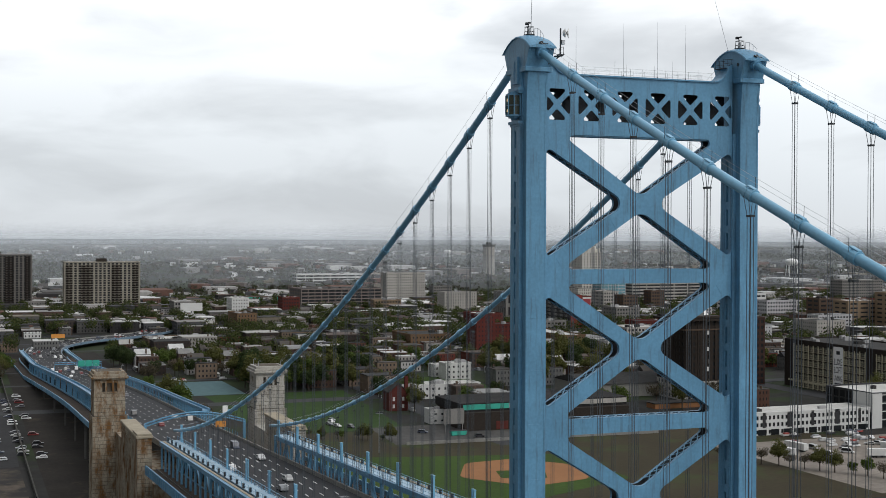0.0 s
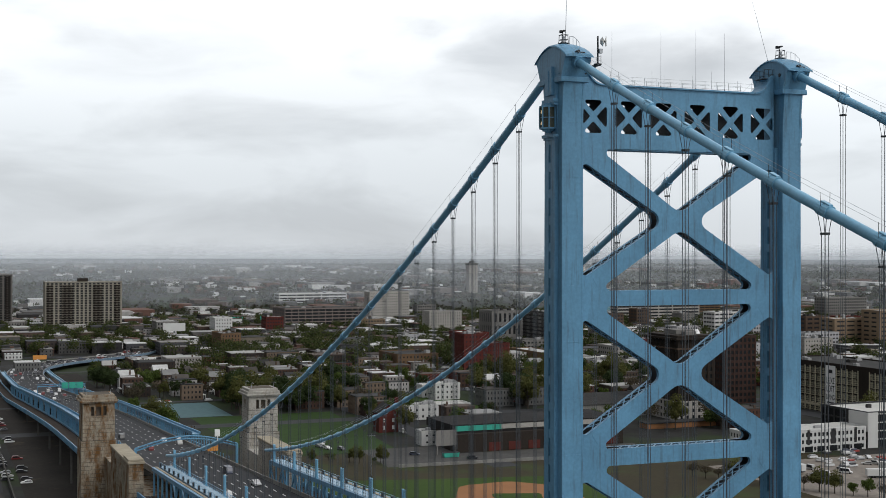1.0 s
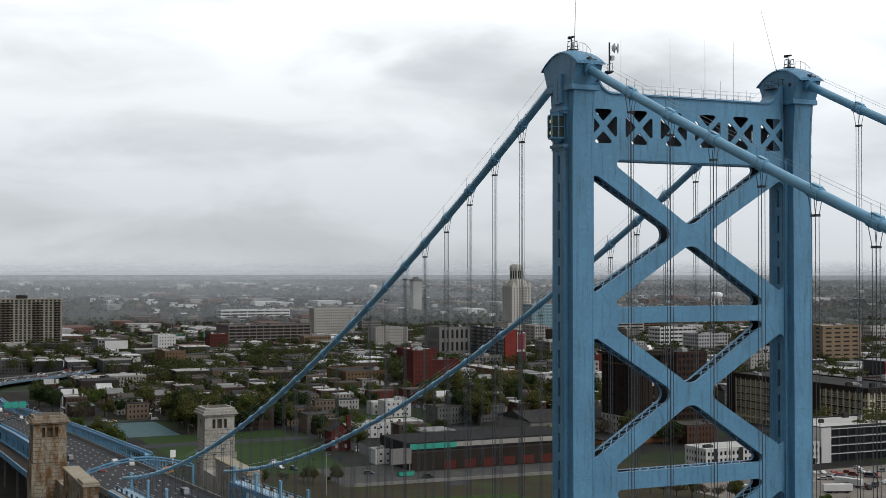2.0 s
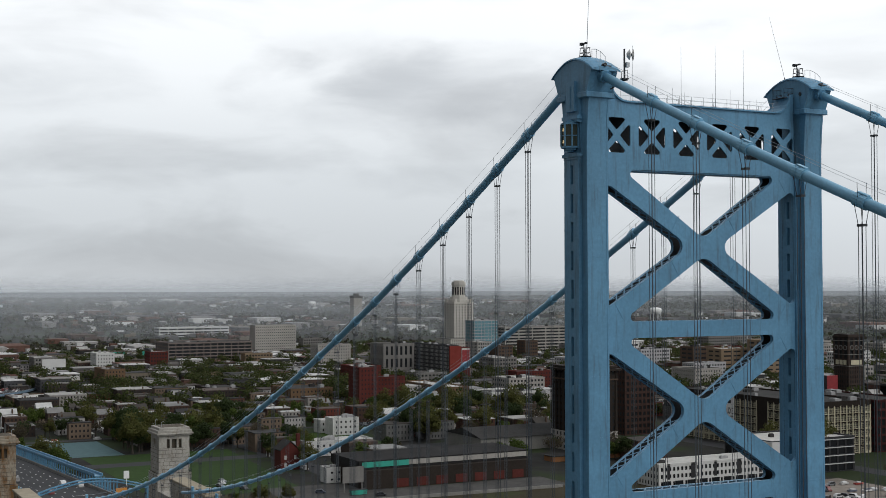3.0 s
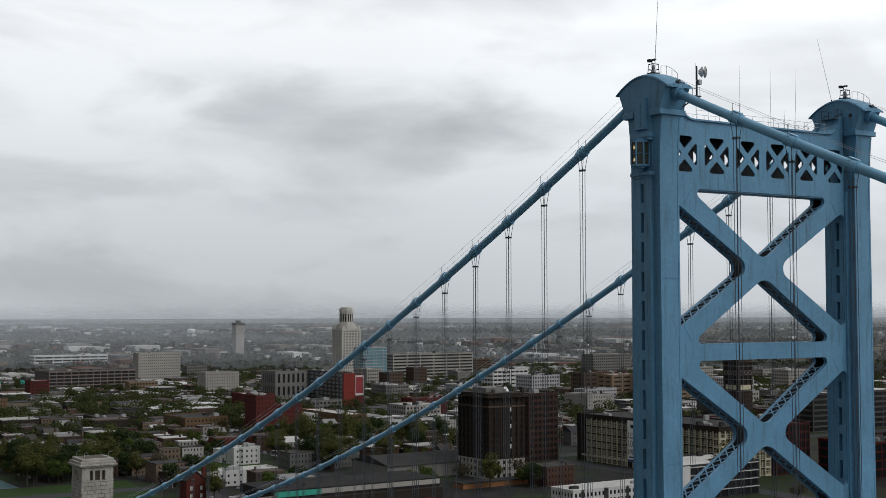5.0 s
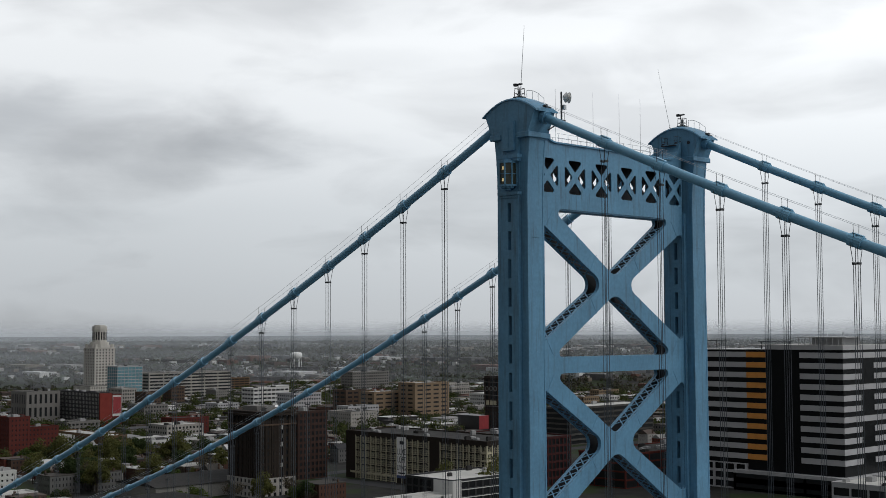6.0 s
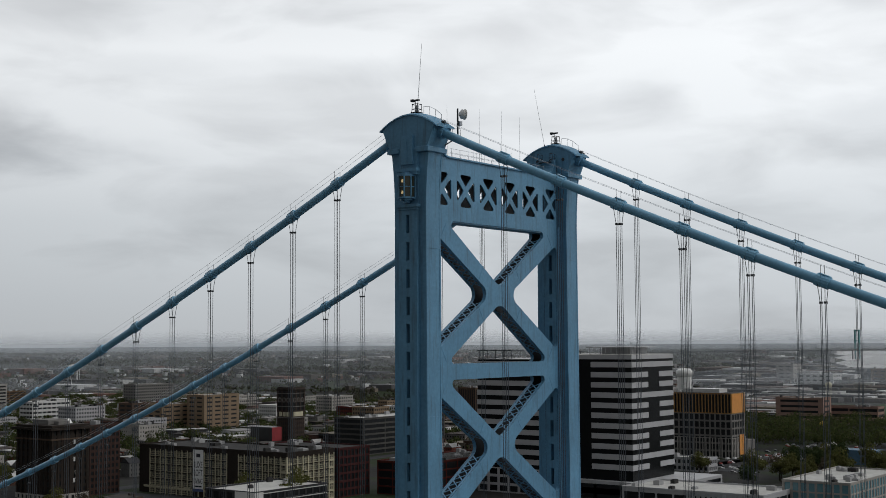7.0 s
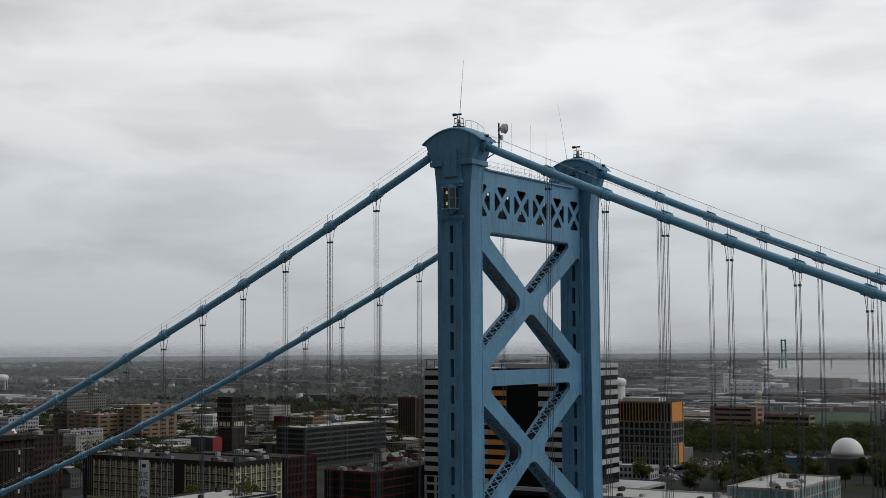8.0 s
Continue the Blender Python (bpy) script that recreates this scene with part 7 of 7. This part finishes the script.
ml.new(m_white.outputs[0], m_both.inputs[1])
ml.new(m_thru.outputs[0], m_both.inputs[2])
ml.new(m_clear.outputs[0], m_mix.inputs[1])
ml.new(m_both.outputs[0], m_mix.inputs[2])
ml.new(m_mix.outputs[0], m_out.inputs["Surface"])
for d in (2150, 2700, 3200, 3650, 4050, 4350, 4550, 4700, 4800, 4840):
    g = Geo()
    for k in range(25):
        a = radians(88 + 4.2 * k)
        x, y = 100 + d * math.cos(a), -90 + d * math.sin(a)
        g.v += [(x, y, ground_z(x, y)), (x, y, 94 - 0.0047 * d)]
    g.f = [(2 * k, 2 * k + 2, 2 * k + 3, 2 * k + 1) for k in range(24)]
    veil = solid("backdrop", g, MIST, "see-through sheet standing in for mist over the far plain", "mist", kind="structure")
    veil.visible_shadow = False


# sheets fading upwards, in place of haze, to soften the horizon line
HAZE = MIST.copy()
HAZE.name = "horizon_haze"
hn, hl = HAZE.node_tree.nodes, HAZE.node_tree.links
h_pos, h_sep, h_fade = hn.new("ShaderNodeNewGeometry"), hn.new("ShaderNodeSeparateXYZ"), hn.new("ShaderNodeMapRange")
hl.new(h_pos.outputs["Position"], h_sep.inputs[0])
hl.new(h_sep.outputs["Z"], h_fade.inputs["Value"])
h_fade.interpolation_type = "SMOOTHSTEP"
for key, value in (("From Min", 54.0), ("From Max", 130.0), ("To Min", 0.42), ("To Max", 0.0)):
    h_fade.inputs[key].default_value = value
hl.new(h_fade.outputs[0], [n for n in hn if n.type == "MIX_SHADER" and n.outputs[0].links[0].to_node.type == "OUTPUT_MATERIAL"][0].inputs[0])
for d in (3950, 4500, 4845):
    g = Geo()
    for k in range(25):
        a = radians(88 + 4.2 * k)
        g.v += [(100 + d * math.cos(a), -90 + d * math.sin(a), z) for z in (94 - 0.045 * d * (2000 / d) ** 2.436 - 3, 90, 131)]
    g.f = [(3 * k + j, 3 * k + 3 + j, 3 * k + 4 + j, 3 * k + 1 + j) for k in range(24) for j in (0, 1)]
    veil = solid("backdrop", g, HAZE, "fading sheet standing in for haze along the horizon", "haze", kind="structure")
    veil.visible_shadow = False

# extra sheets added to brighten the far west
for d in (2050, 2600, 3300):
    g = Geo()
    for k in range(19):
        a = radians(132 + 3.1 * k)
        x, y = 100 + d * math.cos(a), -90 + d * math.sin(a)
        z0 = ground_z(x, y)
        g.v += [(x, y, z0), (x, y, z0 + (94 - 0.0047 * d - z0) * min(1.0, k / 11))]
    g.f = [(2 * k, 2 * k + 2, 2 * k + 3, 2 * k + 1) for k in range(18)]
    veil = solid("backdrop", g, MIST, "extra mist sheet added over the western plain", "mist", kind="structure")
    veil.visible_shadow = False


# extra sheets added to brighten the distance on the river side
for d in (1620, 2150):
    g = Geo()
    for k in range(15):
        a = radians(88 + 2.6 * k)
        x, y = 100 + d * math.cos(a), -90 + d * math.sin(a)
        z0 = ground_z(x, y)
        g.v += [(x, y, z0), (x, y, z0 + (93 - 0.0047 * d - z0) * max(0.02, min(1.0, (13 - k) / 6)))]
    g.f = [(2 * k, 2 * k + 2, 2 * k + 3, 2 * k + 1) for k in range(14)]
    veil = solid("backdrop", g, MIST, "extra mist sheet added on the river side", "mist", kind="structure")
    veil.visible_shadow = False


def water_tower(d, ray, r, label, column):
    x, y, zc = 83.4 + d * ray[0], -112.5 + d * ray[1], 93.5 + d * ray[2]
    g0 = ground_z(x, y)
    t = thing("water_tower", label, "water tower", "water towers", at=(x, y, g0))
    z = zc - g0
    part("tank", Geo().tube([(0, 0, z - r * 0.62), (0, 0, z - r * 0.5), (0, 0, z - r * 0.15), (0, 0, z + r * 0.2), (0, 0, z + r * 0.45), (0, 0, z + r * 0.52)], [r * 0.55, r * 0.85, r, r, r * 0.7, r * 0.1], 20), WHITE, t, smooth=True)
    if column:
        part("column", Geo().tube([(0, 0, 0), (0, 0, z - r * 0.3)], r * 0.85, 18), WHITE, t)
    else:
        for k in range(6):
            a = k * math.pi / 3
            part("leg", Geo().tube([(r * math.cos(a), r * math.sin(a), 0), (r * 0.8 * math.cos(a), r * 0.8 * math.sin(a), z - r * 0.3)], 0.5, 5), WHITE, t)


water_tower(2300, (-0.7922, 0.61, -0.0192), 10.5, "white far water tower on legs", False)
water_tower(2000, (-0.4395, 0.8978, -0.0262), 13.0, "white far water tank on a broad column", True)
water_tower(2900, (-0.925, 0.38, -0.0135), 9, "white far water tower on legs", False)
stack = thing("far_tower_slab", "slim beige far tower slab", "tower", at=(-2035, 850, ground_z(-2035, 850)))
part("shaft", Geo().box(-8, 8, -8, 8, -3, 50), STONE_PALE, stack)
part("top", Geo().box(-9, 9, -9, 9, 50, 54).tube([(0, 0, 54), (0, 0, 58)], 5, 12), CONC_DARK, stack)

far_bridge = thing("far_suspension_bridge", "pale teal far suspension bridge with two-legged tower", "bridge", at=(0, 0, 0))
TEAL_FAR = material("far_teal_steel", (0.12, 0.30, 0.31), 0.7)
fb = Vector((-894, 2749))
zb = 43.9
for d in (-1, 1):
    part("tower_leg", Geo().prism([(fb.x + d * 4.5 - 1.5, fb.y - 2), (fb.x + d * 4.5 + 1.5, fb.y - 2), (fb.x + d * 4.5 + 1.5, fb.y + 2), (fb.x + d * 4.5 - 1.5, fb.y + 2)], "z", zb - 6, zb + 66), TEAL_FAR, far_bridge)
part("tower_strut", Geo().box(fb.x - 6.5, fb.x + 6.5, fb.y - 1.9, fb.y + 1.9, zb + 63, zb + 65.5).box(fb.x - 3, fb.x + 3, fb.y - 1.9, fb.y + 1.9, zb + 40, zb + 42), TEAL_FAR, far_bridge)
part("deck", Geo().beam((fb.x - 420, fb.y - 190, zb + 17), (fb.x + 520, fb.y + 235, zb + 26), 6, 2.4), CONC_DARK, far_bridge)
for k in range(9):
    u = -0.9 + 0.22 * k
    part("deck_pier", Geo().box(fb.x + 470 * u - 1.2, fb.x + 470 * u + 1.2, fb.y + 212 * u - 1.2, fb.y + 212 * u + 1.2, zb - 8, zb + 20 + 4.5 * u), CONC_DARK, far_bridge)

# works on the near bank of the far reach
EARTH = material("dark_earth_heap", (0.03, 0.027, 0.024), 0.95, spread=0.3, scale=0.05)
patch("pavement", [(-520, 1850), (-300, 1960), (-300, 2300), (-560, 2180)], PALE_GROUND, "pale gravel works yard", 0.4, "yard")
for x, y, lx, ly, h, wall, label in ((-590, 2045, 74, 40, 24, BRICK_TAN, "large beige far warehouse"), (-560, 1700, 60, 46, 9, CLAD_GREY, "long grey far shed"), (-492, 1730, 56, 60, 8, STONE_PALE, "pale flat-roofed far shed"),
                                     (-425, 1745, 50, 50, 10, CLAD_WHITE, "plain white far storage shed"), (-470, 1980, 26, 30, 16, CLAD_WHITE, "white far works building"), (-430, 2040, 30, 20, 12, CLAD_WHITE, "white far works building"),
                                     (-690, 1960, 60, 40, 20, CLAD_WHITE, "white far works building"), (-760, 2010, 30, 40, 30, STONE_PALE, "tall pale far silo block"), (-640, 1800, 90, 26, 8, CLAD_WHITE, "long white far shed"),
                                     (-800, 1760, 80, 30, 9, CLAD_GREY, "long grey far shed"), (-720, 1640, 90, 30, 8, CLAD_WHITE, "long white far shed"), (-640, 1500, 70, 40, 9, STONE_PALE, "pale flat-roofed far shed")):
    w = building("far_works", label, x + lx / 2, y - ly / 2, lx, ly, h, wall, ROOF_PALE, storey=6, band=4.4, bay=12, pier=5, units=2, group="far works")
for x, y, w, h in ((-497, 1822, 52, 16), (-560, 1845, 40, 9)):
    heap = Geo().tube([(0, 0, -1), (0, 0, h * 0.5), (0, 0, h * 0.85), (0, 0, h)], [w, w * 0.62, w * 0.3, w * 0.06], 18)
    t = thing("earth_heap", "dark smooth heap of earth", "heap", at=(x, y, 4))
    part("mound", heap, EARTH, t, smooth=True)
yt = thing("water_tower", "small cream water tower on slim legs", "water tower", "water towers", at=(-569, 1669, 4))
part("tank", Geo().tube([(0, 0, 19), (0, 0, 20), (0, 0, 23), (0, 0, 25.5), (0, 0, 27)], [1.5, 4.2, 4.6, 4.2, 0.4], 16), CREAM, yt, smooth=True)
for k in range(4):
    a = math.pi * (k + 0.5) / 2
    part("leg", Geo().tube([(4 * math.cos(a), 4 * math.sin(a), 0), (3.6 * math.cos(a), 3.6 * math.sin(a), 20.5)], 0.35, 5), CREAM, yt)

# ---------------------------------------------------------------- highway, signs and vehicles
hw = thing("highway", "pale concrete elevated highway with green signs", "highway", at=(-1420, 300, 4))
part("deck", Geo().box(-8, 8, -120, 60, 5.5, 7).box(7.6, 8, -120, 60, 7, 8).box(-90, -75, -160, 120, 4.5, 6), CONCRETE, hw)
for k in range(7):
    part("pier", Geo().box(-2, 2, -110 + 26 * k, -108 + 26 * k, 0, 5.5), CONCRETE, hw)
for y in (-40, 5):
    part("sign_panel", Geo().box(8.2, 8.6, y, y + 24, 8.5, 13.5), GREEN_SIGN, hw, "green sign panel")
bill = thing("billboard", "blank white billboard on a dark post", "billboard", at=(-1180, 160, 4))
part("panel", Geo().box(0, 0.8, -11, 11, 12, 20), CLAD_WHITE, bill)
part("post", Geo().box(-0.6, -0.1, -0.6, 0.6, 0, 13), STEEL_DARK, bill)

CAR_PAINT = palette("car_paint", [(0.55, 0.55, 0.55), (0.03, 0.03, 0.035), (0.20, 0.21, 0.22), (0.6, 0.6, 0.6), (0.05, 0.06, 0.09), (0.10, 0.10, 0.11), (0.35, 0.35, 0.34), (0.14, 0.02, 0.02), (0.02, 0.02, 0.022)], 0.3, spread=0.04, islands=False)
TYRE = material("tyre_rubber", (0.02, 0.02, 0.02), 0.9)


def car_kind(l, h, nose, wheels=True):
    t = thing("car", "car or van seen from above", "car", "cars", at=(0, 0, -200))
    side = [(-l / 2, 0.3), (l / 2, 0.3), (l / 2, 0.75), (l / 2 - nose, 0.95), (l / 2 - nose - 0.7, h), (-l / 2 + 0.75, h), (-l / 2 + 0.1, 0.95)]
    part("body", Geo().prism(side, "y", -0.9, 0.9), CAR_PAINT, t, bevel=0.06)
    part("windows", Geo().prism([(l / 2 - nose - 0.12, 0.98), (l / 2 - nose - 0.72, h - 0.12), (-l / 2 + 0.8, h - 0.12), (-l / 2 + 0.35, 0.98)], "y", -0.915, 0.915), GLASS, t)
    for x in (-l / 2 + 0.85, l / 2 - 0.9) if wheels else ():
        for y in (-0.82, 0.82):
            part("wheel", Geo().tube([(x, y - 0.12, 0.33), (x, y + 0.12, 0.33)], 0.33, 10), TYRE, t)
    return t


CARS = [car_kind(4.6, 1.45, 1.3), car_kind(4.8, 1.75, 1.1), car_kind(5.6, 2.2, 0.7)]
FAR_CARS = [car_kind(4.6, 1.45, 1.3, False), car_kind(4.8, 1.75, 1.1, False), car_kind(5.6, 2.2, 0.7, False)]
rc = random.Random(21)
# on the bridge
for x, y, k in ((-196, -5.2, 1), (-172, 3.4, 0), (-158, -1.5, 0), (-132, 5.5, 1), (-100, 2.0, 0), (-215, 6.8, 0), (-228, -4.9, 0), (-150, -8.5, 0), (-60, -3, 1)):
    copy_thing(CARS[k], Matrix.Translation((x, y, road_z(x) + 0.01)) @ Matrix.Rotation(math.atan(-0.05), 4, "Y") @ Matrix.Rotation(0 if y > 0 else math.pi, 4, "Z"))
for i in range(len(APP) - 1):
    p, q = APP[i], APP[i + 1]
    d = (q - p)
    n = max(1, int(d.length / 14))
    for k in range(n):
        for off in (-9.5, -6.2, -3.0, 3.0, 6.2, 9.5):
            if rc.random() < (0.34 if p.x < -520 else 0.10):
                u = (k + rc.random() * 0.7) / n
                c = p + d * u
                nr = Vector((d.y, -d.x)).normalized()
                c = c + nr * off
                copy_thing(FAR_CARS[rc.choice((0, 0, 1, 1, 2))], Matrix.Translation((c.x, c.y, app_z(p.x + d.x * u) - 0.2)) @ Matrix.Rotation(math.atan2(d.y, d.x) + (0 if off < 0 else math.pi), 4, "Z"))
# in the car parks and the yard
for row, (y, dy) in enumerate(((-36, 0), (-43, 0), (-52, 0), (-60, 0), (-76, 0))):
    for k in range(24):
        if rc.random() < 0.62:
            copy_thing(FAR_CARS[rc.choice((0, 0, 1))], Matrix.Translation((-620 + 9 * k, y + rc.uniform(-0.5, 0.5), 3.85)) @ Matrix.Rotation(math.pi / 2 + rc.choice((0, math.pi)), 4, "Z"))
for k in range(30):
    copy_thing(CARS[rc.choice((0, 1, 2))], Matrix.Translation((rc.uniform(-345, -300), rc.uniform(262, 345), 4.06)) @ Matrix.Rotation(rc.uniform(0, 6.28), 4, "Z"))
for k in range(40):
    x = -318 + rc.uniform(-14, 60)
    copy_thing(FAR_CARS[rc.choice((0, 1))], Matrix.Translation((x, 700 + rc.uniform(-10, 170), 3.85)) @ Matrix.Rotation(rc.choice((0, 1.57)), 4, "Z"))
for k in CARS:
    k.location = (-560 - 8 * CARS.index(k), -100, 4.05)
for k in FAR_CARS:
    k.location = (-600 - 8 * FAR_CARS.index(k), -100, 3.85)
for x, y, a in ((-318, 250, 0.1), (-326, 262, 0.1), (-300, 285, 1.2), (-310, 300, 0.4)):
    t = thing("trailer", "white box trailer parked in the yard", "trailer", "site trailers", at=(x, y, 4.05))
    t.rotation_euler = (0, 0, a)
    part("box", Geo().box(-6, 6, -1.3, 1.3, 0.9, 3.6), CLAD_WHITE, t, bevel=0.05)
    part("chassis", Geo().box(-5.5, 5.5, -1.0, 1.0, 0.5, 0.9), STEEL_DARK, t)
    for xw in (-4, -2.8, 4):
        part("wheel", Geo().tube([(xw, -1.2, 0.45), (xw, 1.2, 0.45)], 0.45, 10), TYRE, t)

for x, y, a in ((-454, 99, 0.3), (-461, 97, 0.3), (-468, 100, 0.2), (-474, 102, 0.4), (-423, 130, 1.1), (-404, 150, 1.5), (-449, 104, 0.3)):
    copy_thing(CARS[0 if x < -450 else 1], Matrix.Translation((x, y, 4.08)) @ Matrix.Rotation(a, 4, "Z"))
box_green = thing("skip_container", "green steel waste container by the shed", "container", at=(-412, 143, 4.06))
part("bin", Geo().prism([(-3.4, 0.15), (3.4, 0.15), (3.8, 2.1), (-3.8, 2.1)], "x", -1.3, 1.3), GREEN_SIGN, box_green, bevel=0.05)
part("rim", Geo().box(-1.4, 1.4, -3.9, 3.9, 2.1, 2.25), STEEL_DARK, box_green)
part("skid", Geo().box(-1.1, 1.1, -3.2, 3.2, 0.0, 0.15), STEEL_DARK, box_green)
mast = thing("light_mast", "slim grey floodlight mast beside the field", "lamp post", at=(-380, 95, 4.0))
part("pole", Geo().tube([(0, 0, 0), (0, 0, 8), (0, 0, 17)], [0.22, 0.17, 0.1], 8), STEEL_PALE, mast)
part("cross_arm", Geo().box(-0.1, 0.1, -1.6, 1.6, 16.2, 16.4), STEEL_PALE, mast)
for d in (-1.4, -0.5, 0.5, 1.4):
    part("floodlight", Geo().box(-0.25, 0.3, d - 0.3, d + 0.3, 16.4, 17.0), STEEL_DARK, mast)
building("white_corner_house", "small white rendered house with a flat roof", -448, 143, 8, 9, 6.2, CLAD_WHITE, ROOF_DARK, storey=3.6, band=2.2, bay=3.6, pier=2.2, units=1, category="house")

# streets, pale lots and tents of the waterfront
for pts, mat, label in (([(-330, 700), (-318, 700), (-296, 830), (-312, 950), (-330, 1090), (-342, 1090), (-324, 950), (-308, 832)], ASPHALT, "grey waterfront street"), ([(-306, 846), (-150, 880), (-150, 894), (-308, 860)], ASPHALT, "grey waterfront street"),
                        ([(-296, 780), (-250, 790), (-250, 830), (-290, 826)], PALE_GROUND, "pale paved lot"), ([(-310, 890), (-270, 896), (-270, 930), (-308, 926)], PALE_GROUND, "pale paved lot"),
                        ([(-340, 700), (-304, 700), (-290, 790), (-320, 790)], LOT, "dark asphalt car park")):
    patch("pavement", pts, mat, label, 0.085, "street")
for x, y, w in ((-284, 811, 7), (-272, 818, 5), (-290, 908, 6)):
    t = thing("tent", "white peaked event tent on the lot", "tent", "event tents", at=(x, y, 4.08))
    part("canopy", Geo().tube([(0, 0, 3.0), (0, 0, 3.3), (0, 0, 4.2), (0, 0, 6.0)], [w, w * 0.95, w * 0.45, 0.1], 8), WHITE, t)
    for k in range(4):
        a = math.pi * (k + 0.5) / 2
        part("pole", Geo().tube([(w * 0.8 * math.cos(a), w * 0.8 * math.sin(a), 0), (w * 0.8 * math.cos(a), w * 0.8 * math.sin(a), 3.2)], 0.08, 5), STEEL_PALE, t)
pin = thing("pin_sign", "tall yellow pin-shaped sign on a post", "sign", at=(-333, 1002, 4))
part("post", Geo().tube([(0, 0, 0), (0, 0, 9)], 0.4, 6), STEEL_PALE, pin)
part("pin", Geo().tube([(0, 0, 8), (0, 0, 11), (0, 0, 13.5), (0, 0, 15), (0, 0, 15.8)], [0.3, 1.6, 2.6, 2.0, 0.3], 14), material("yellow_paint", (0.62, 0.36, 0.03), 0.6), pin, smooth=True)

# cars standing along the town's streets, too many to count
street_cars = Geo()
for k in range(1500):
    if rc.random() < 0.5:
        x, y, along = rc.uniform(-1450, -480), 207 + 54 * rc.randrange(-2, 17) + rc.choice((-2.6, 2.6)), True
    else:
        x, y, along = -1484 + 74 * rc.randrange(0, 14) + rc.choice((-2.6, 2.6)), rc.uniform(40, 1150), False
    if not is_free(x, y, -16):
        continue
    a, b, hgt = (2.3, 0.9, rc.uniform(1.4, 2.1)) if along else (0.9, 2.3, rc.uniform(1.4, 2.1))
    street_cars.box(x - a, x + a, y - b, y + b, 4.25, 5.0)
    street_cars.box(x - a * 0.62, x + a * 0.55, y - b * 0.62, y + b * 0.62 if not along else y + b * 0.9, 5.0, 4.0 + hgt)
for k in range(170):
    x, y = rc.choice(((-312, 800), (-300, 835), (-318, 930), (-330, 745), (-280, 805), (-290, 905), (-250, 870), (-200, 885), (-345, 300), (-320, 330)))
    x, y = x + rc.uniform(-16, 22), y + rc.uniform(-24, 24)
    street_cars.box(x - 0.9, x + 0.9, y - 2.2, y + 2.2, 4.3, 5.0).box(x - 0.8, x + 0.8, y - 1.3, y + 1.2, 5.0, 5.6)
solid("parked_cars", street_cars, palette("parked_car_paint", [(0.6, 0.6, 0.6), (0.04, 0.04, 0.045), (0.3, 0.31, 0.32), (0.7, 0.7, 0.7), (0.10, 0.11, 0.14), (0.3, 0.05, 0.04), (0.45, 0.45, 0.44)], 0.4, spread=0.05), "small parked cars along the streets", "cars", kind="stuff")
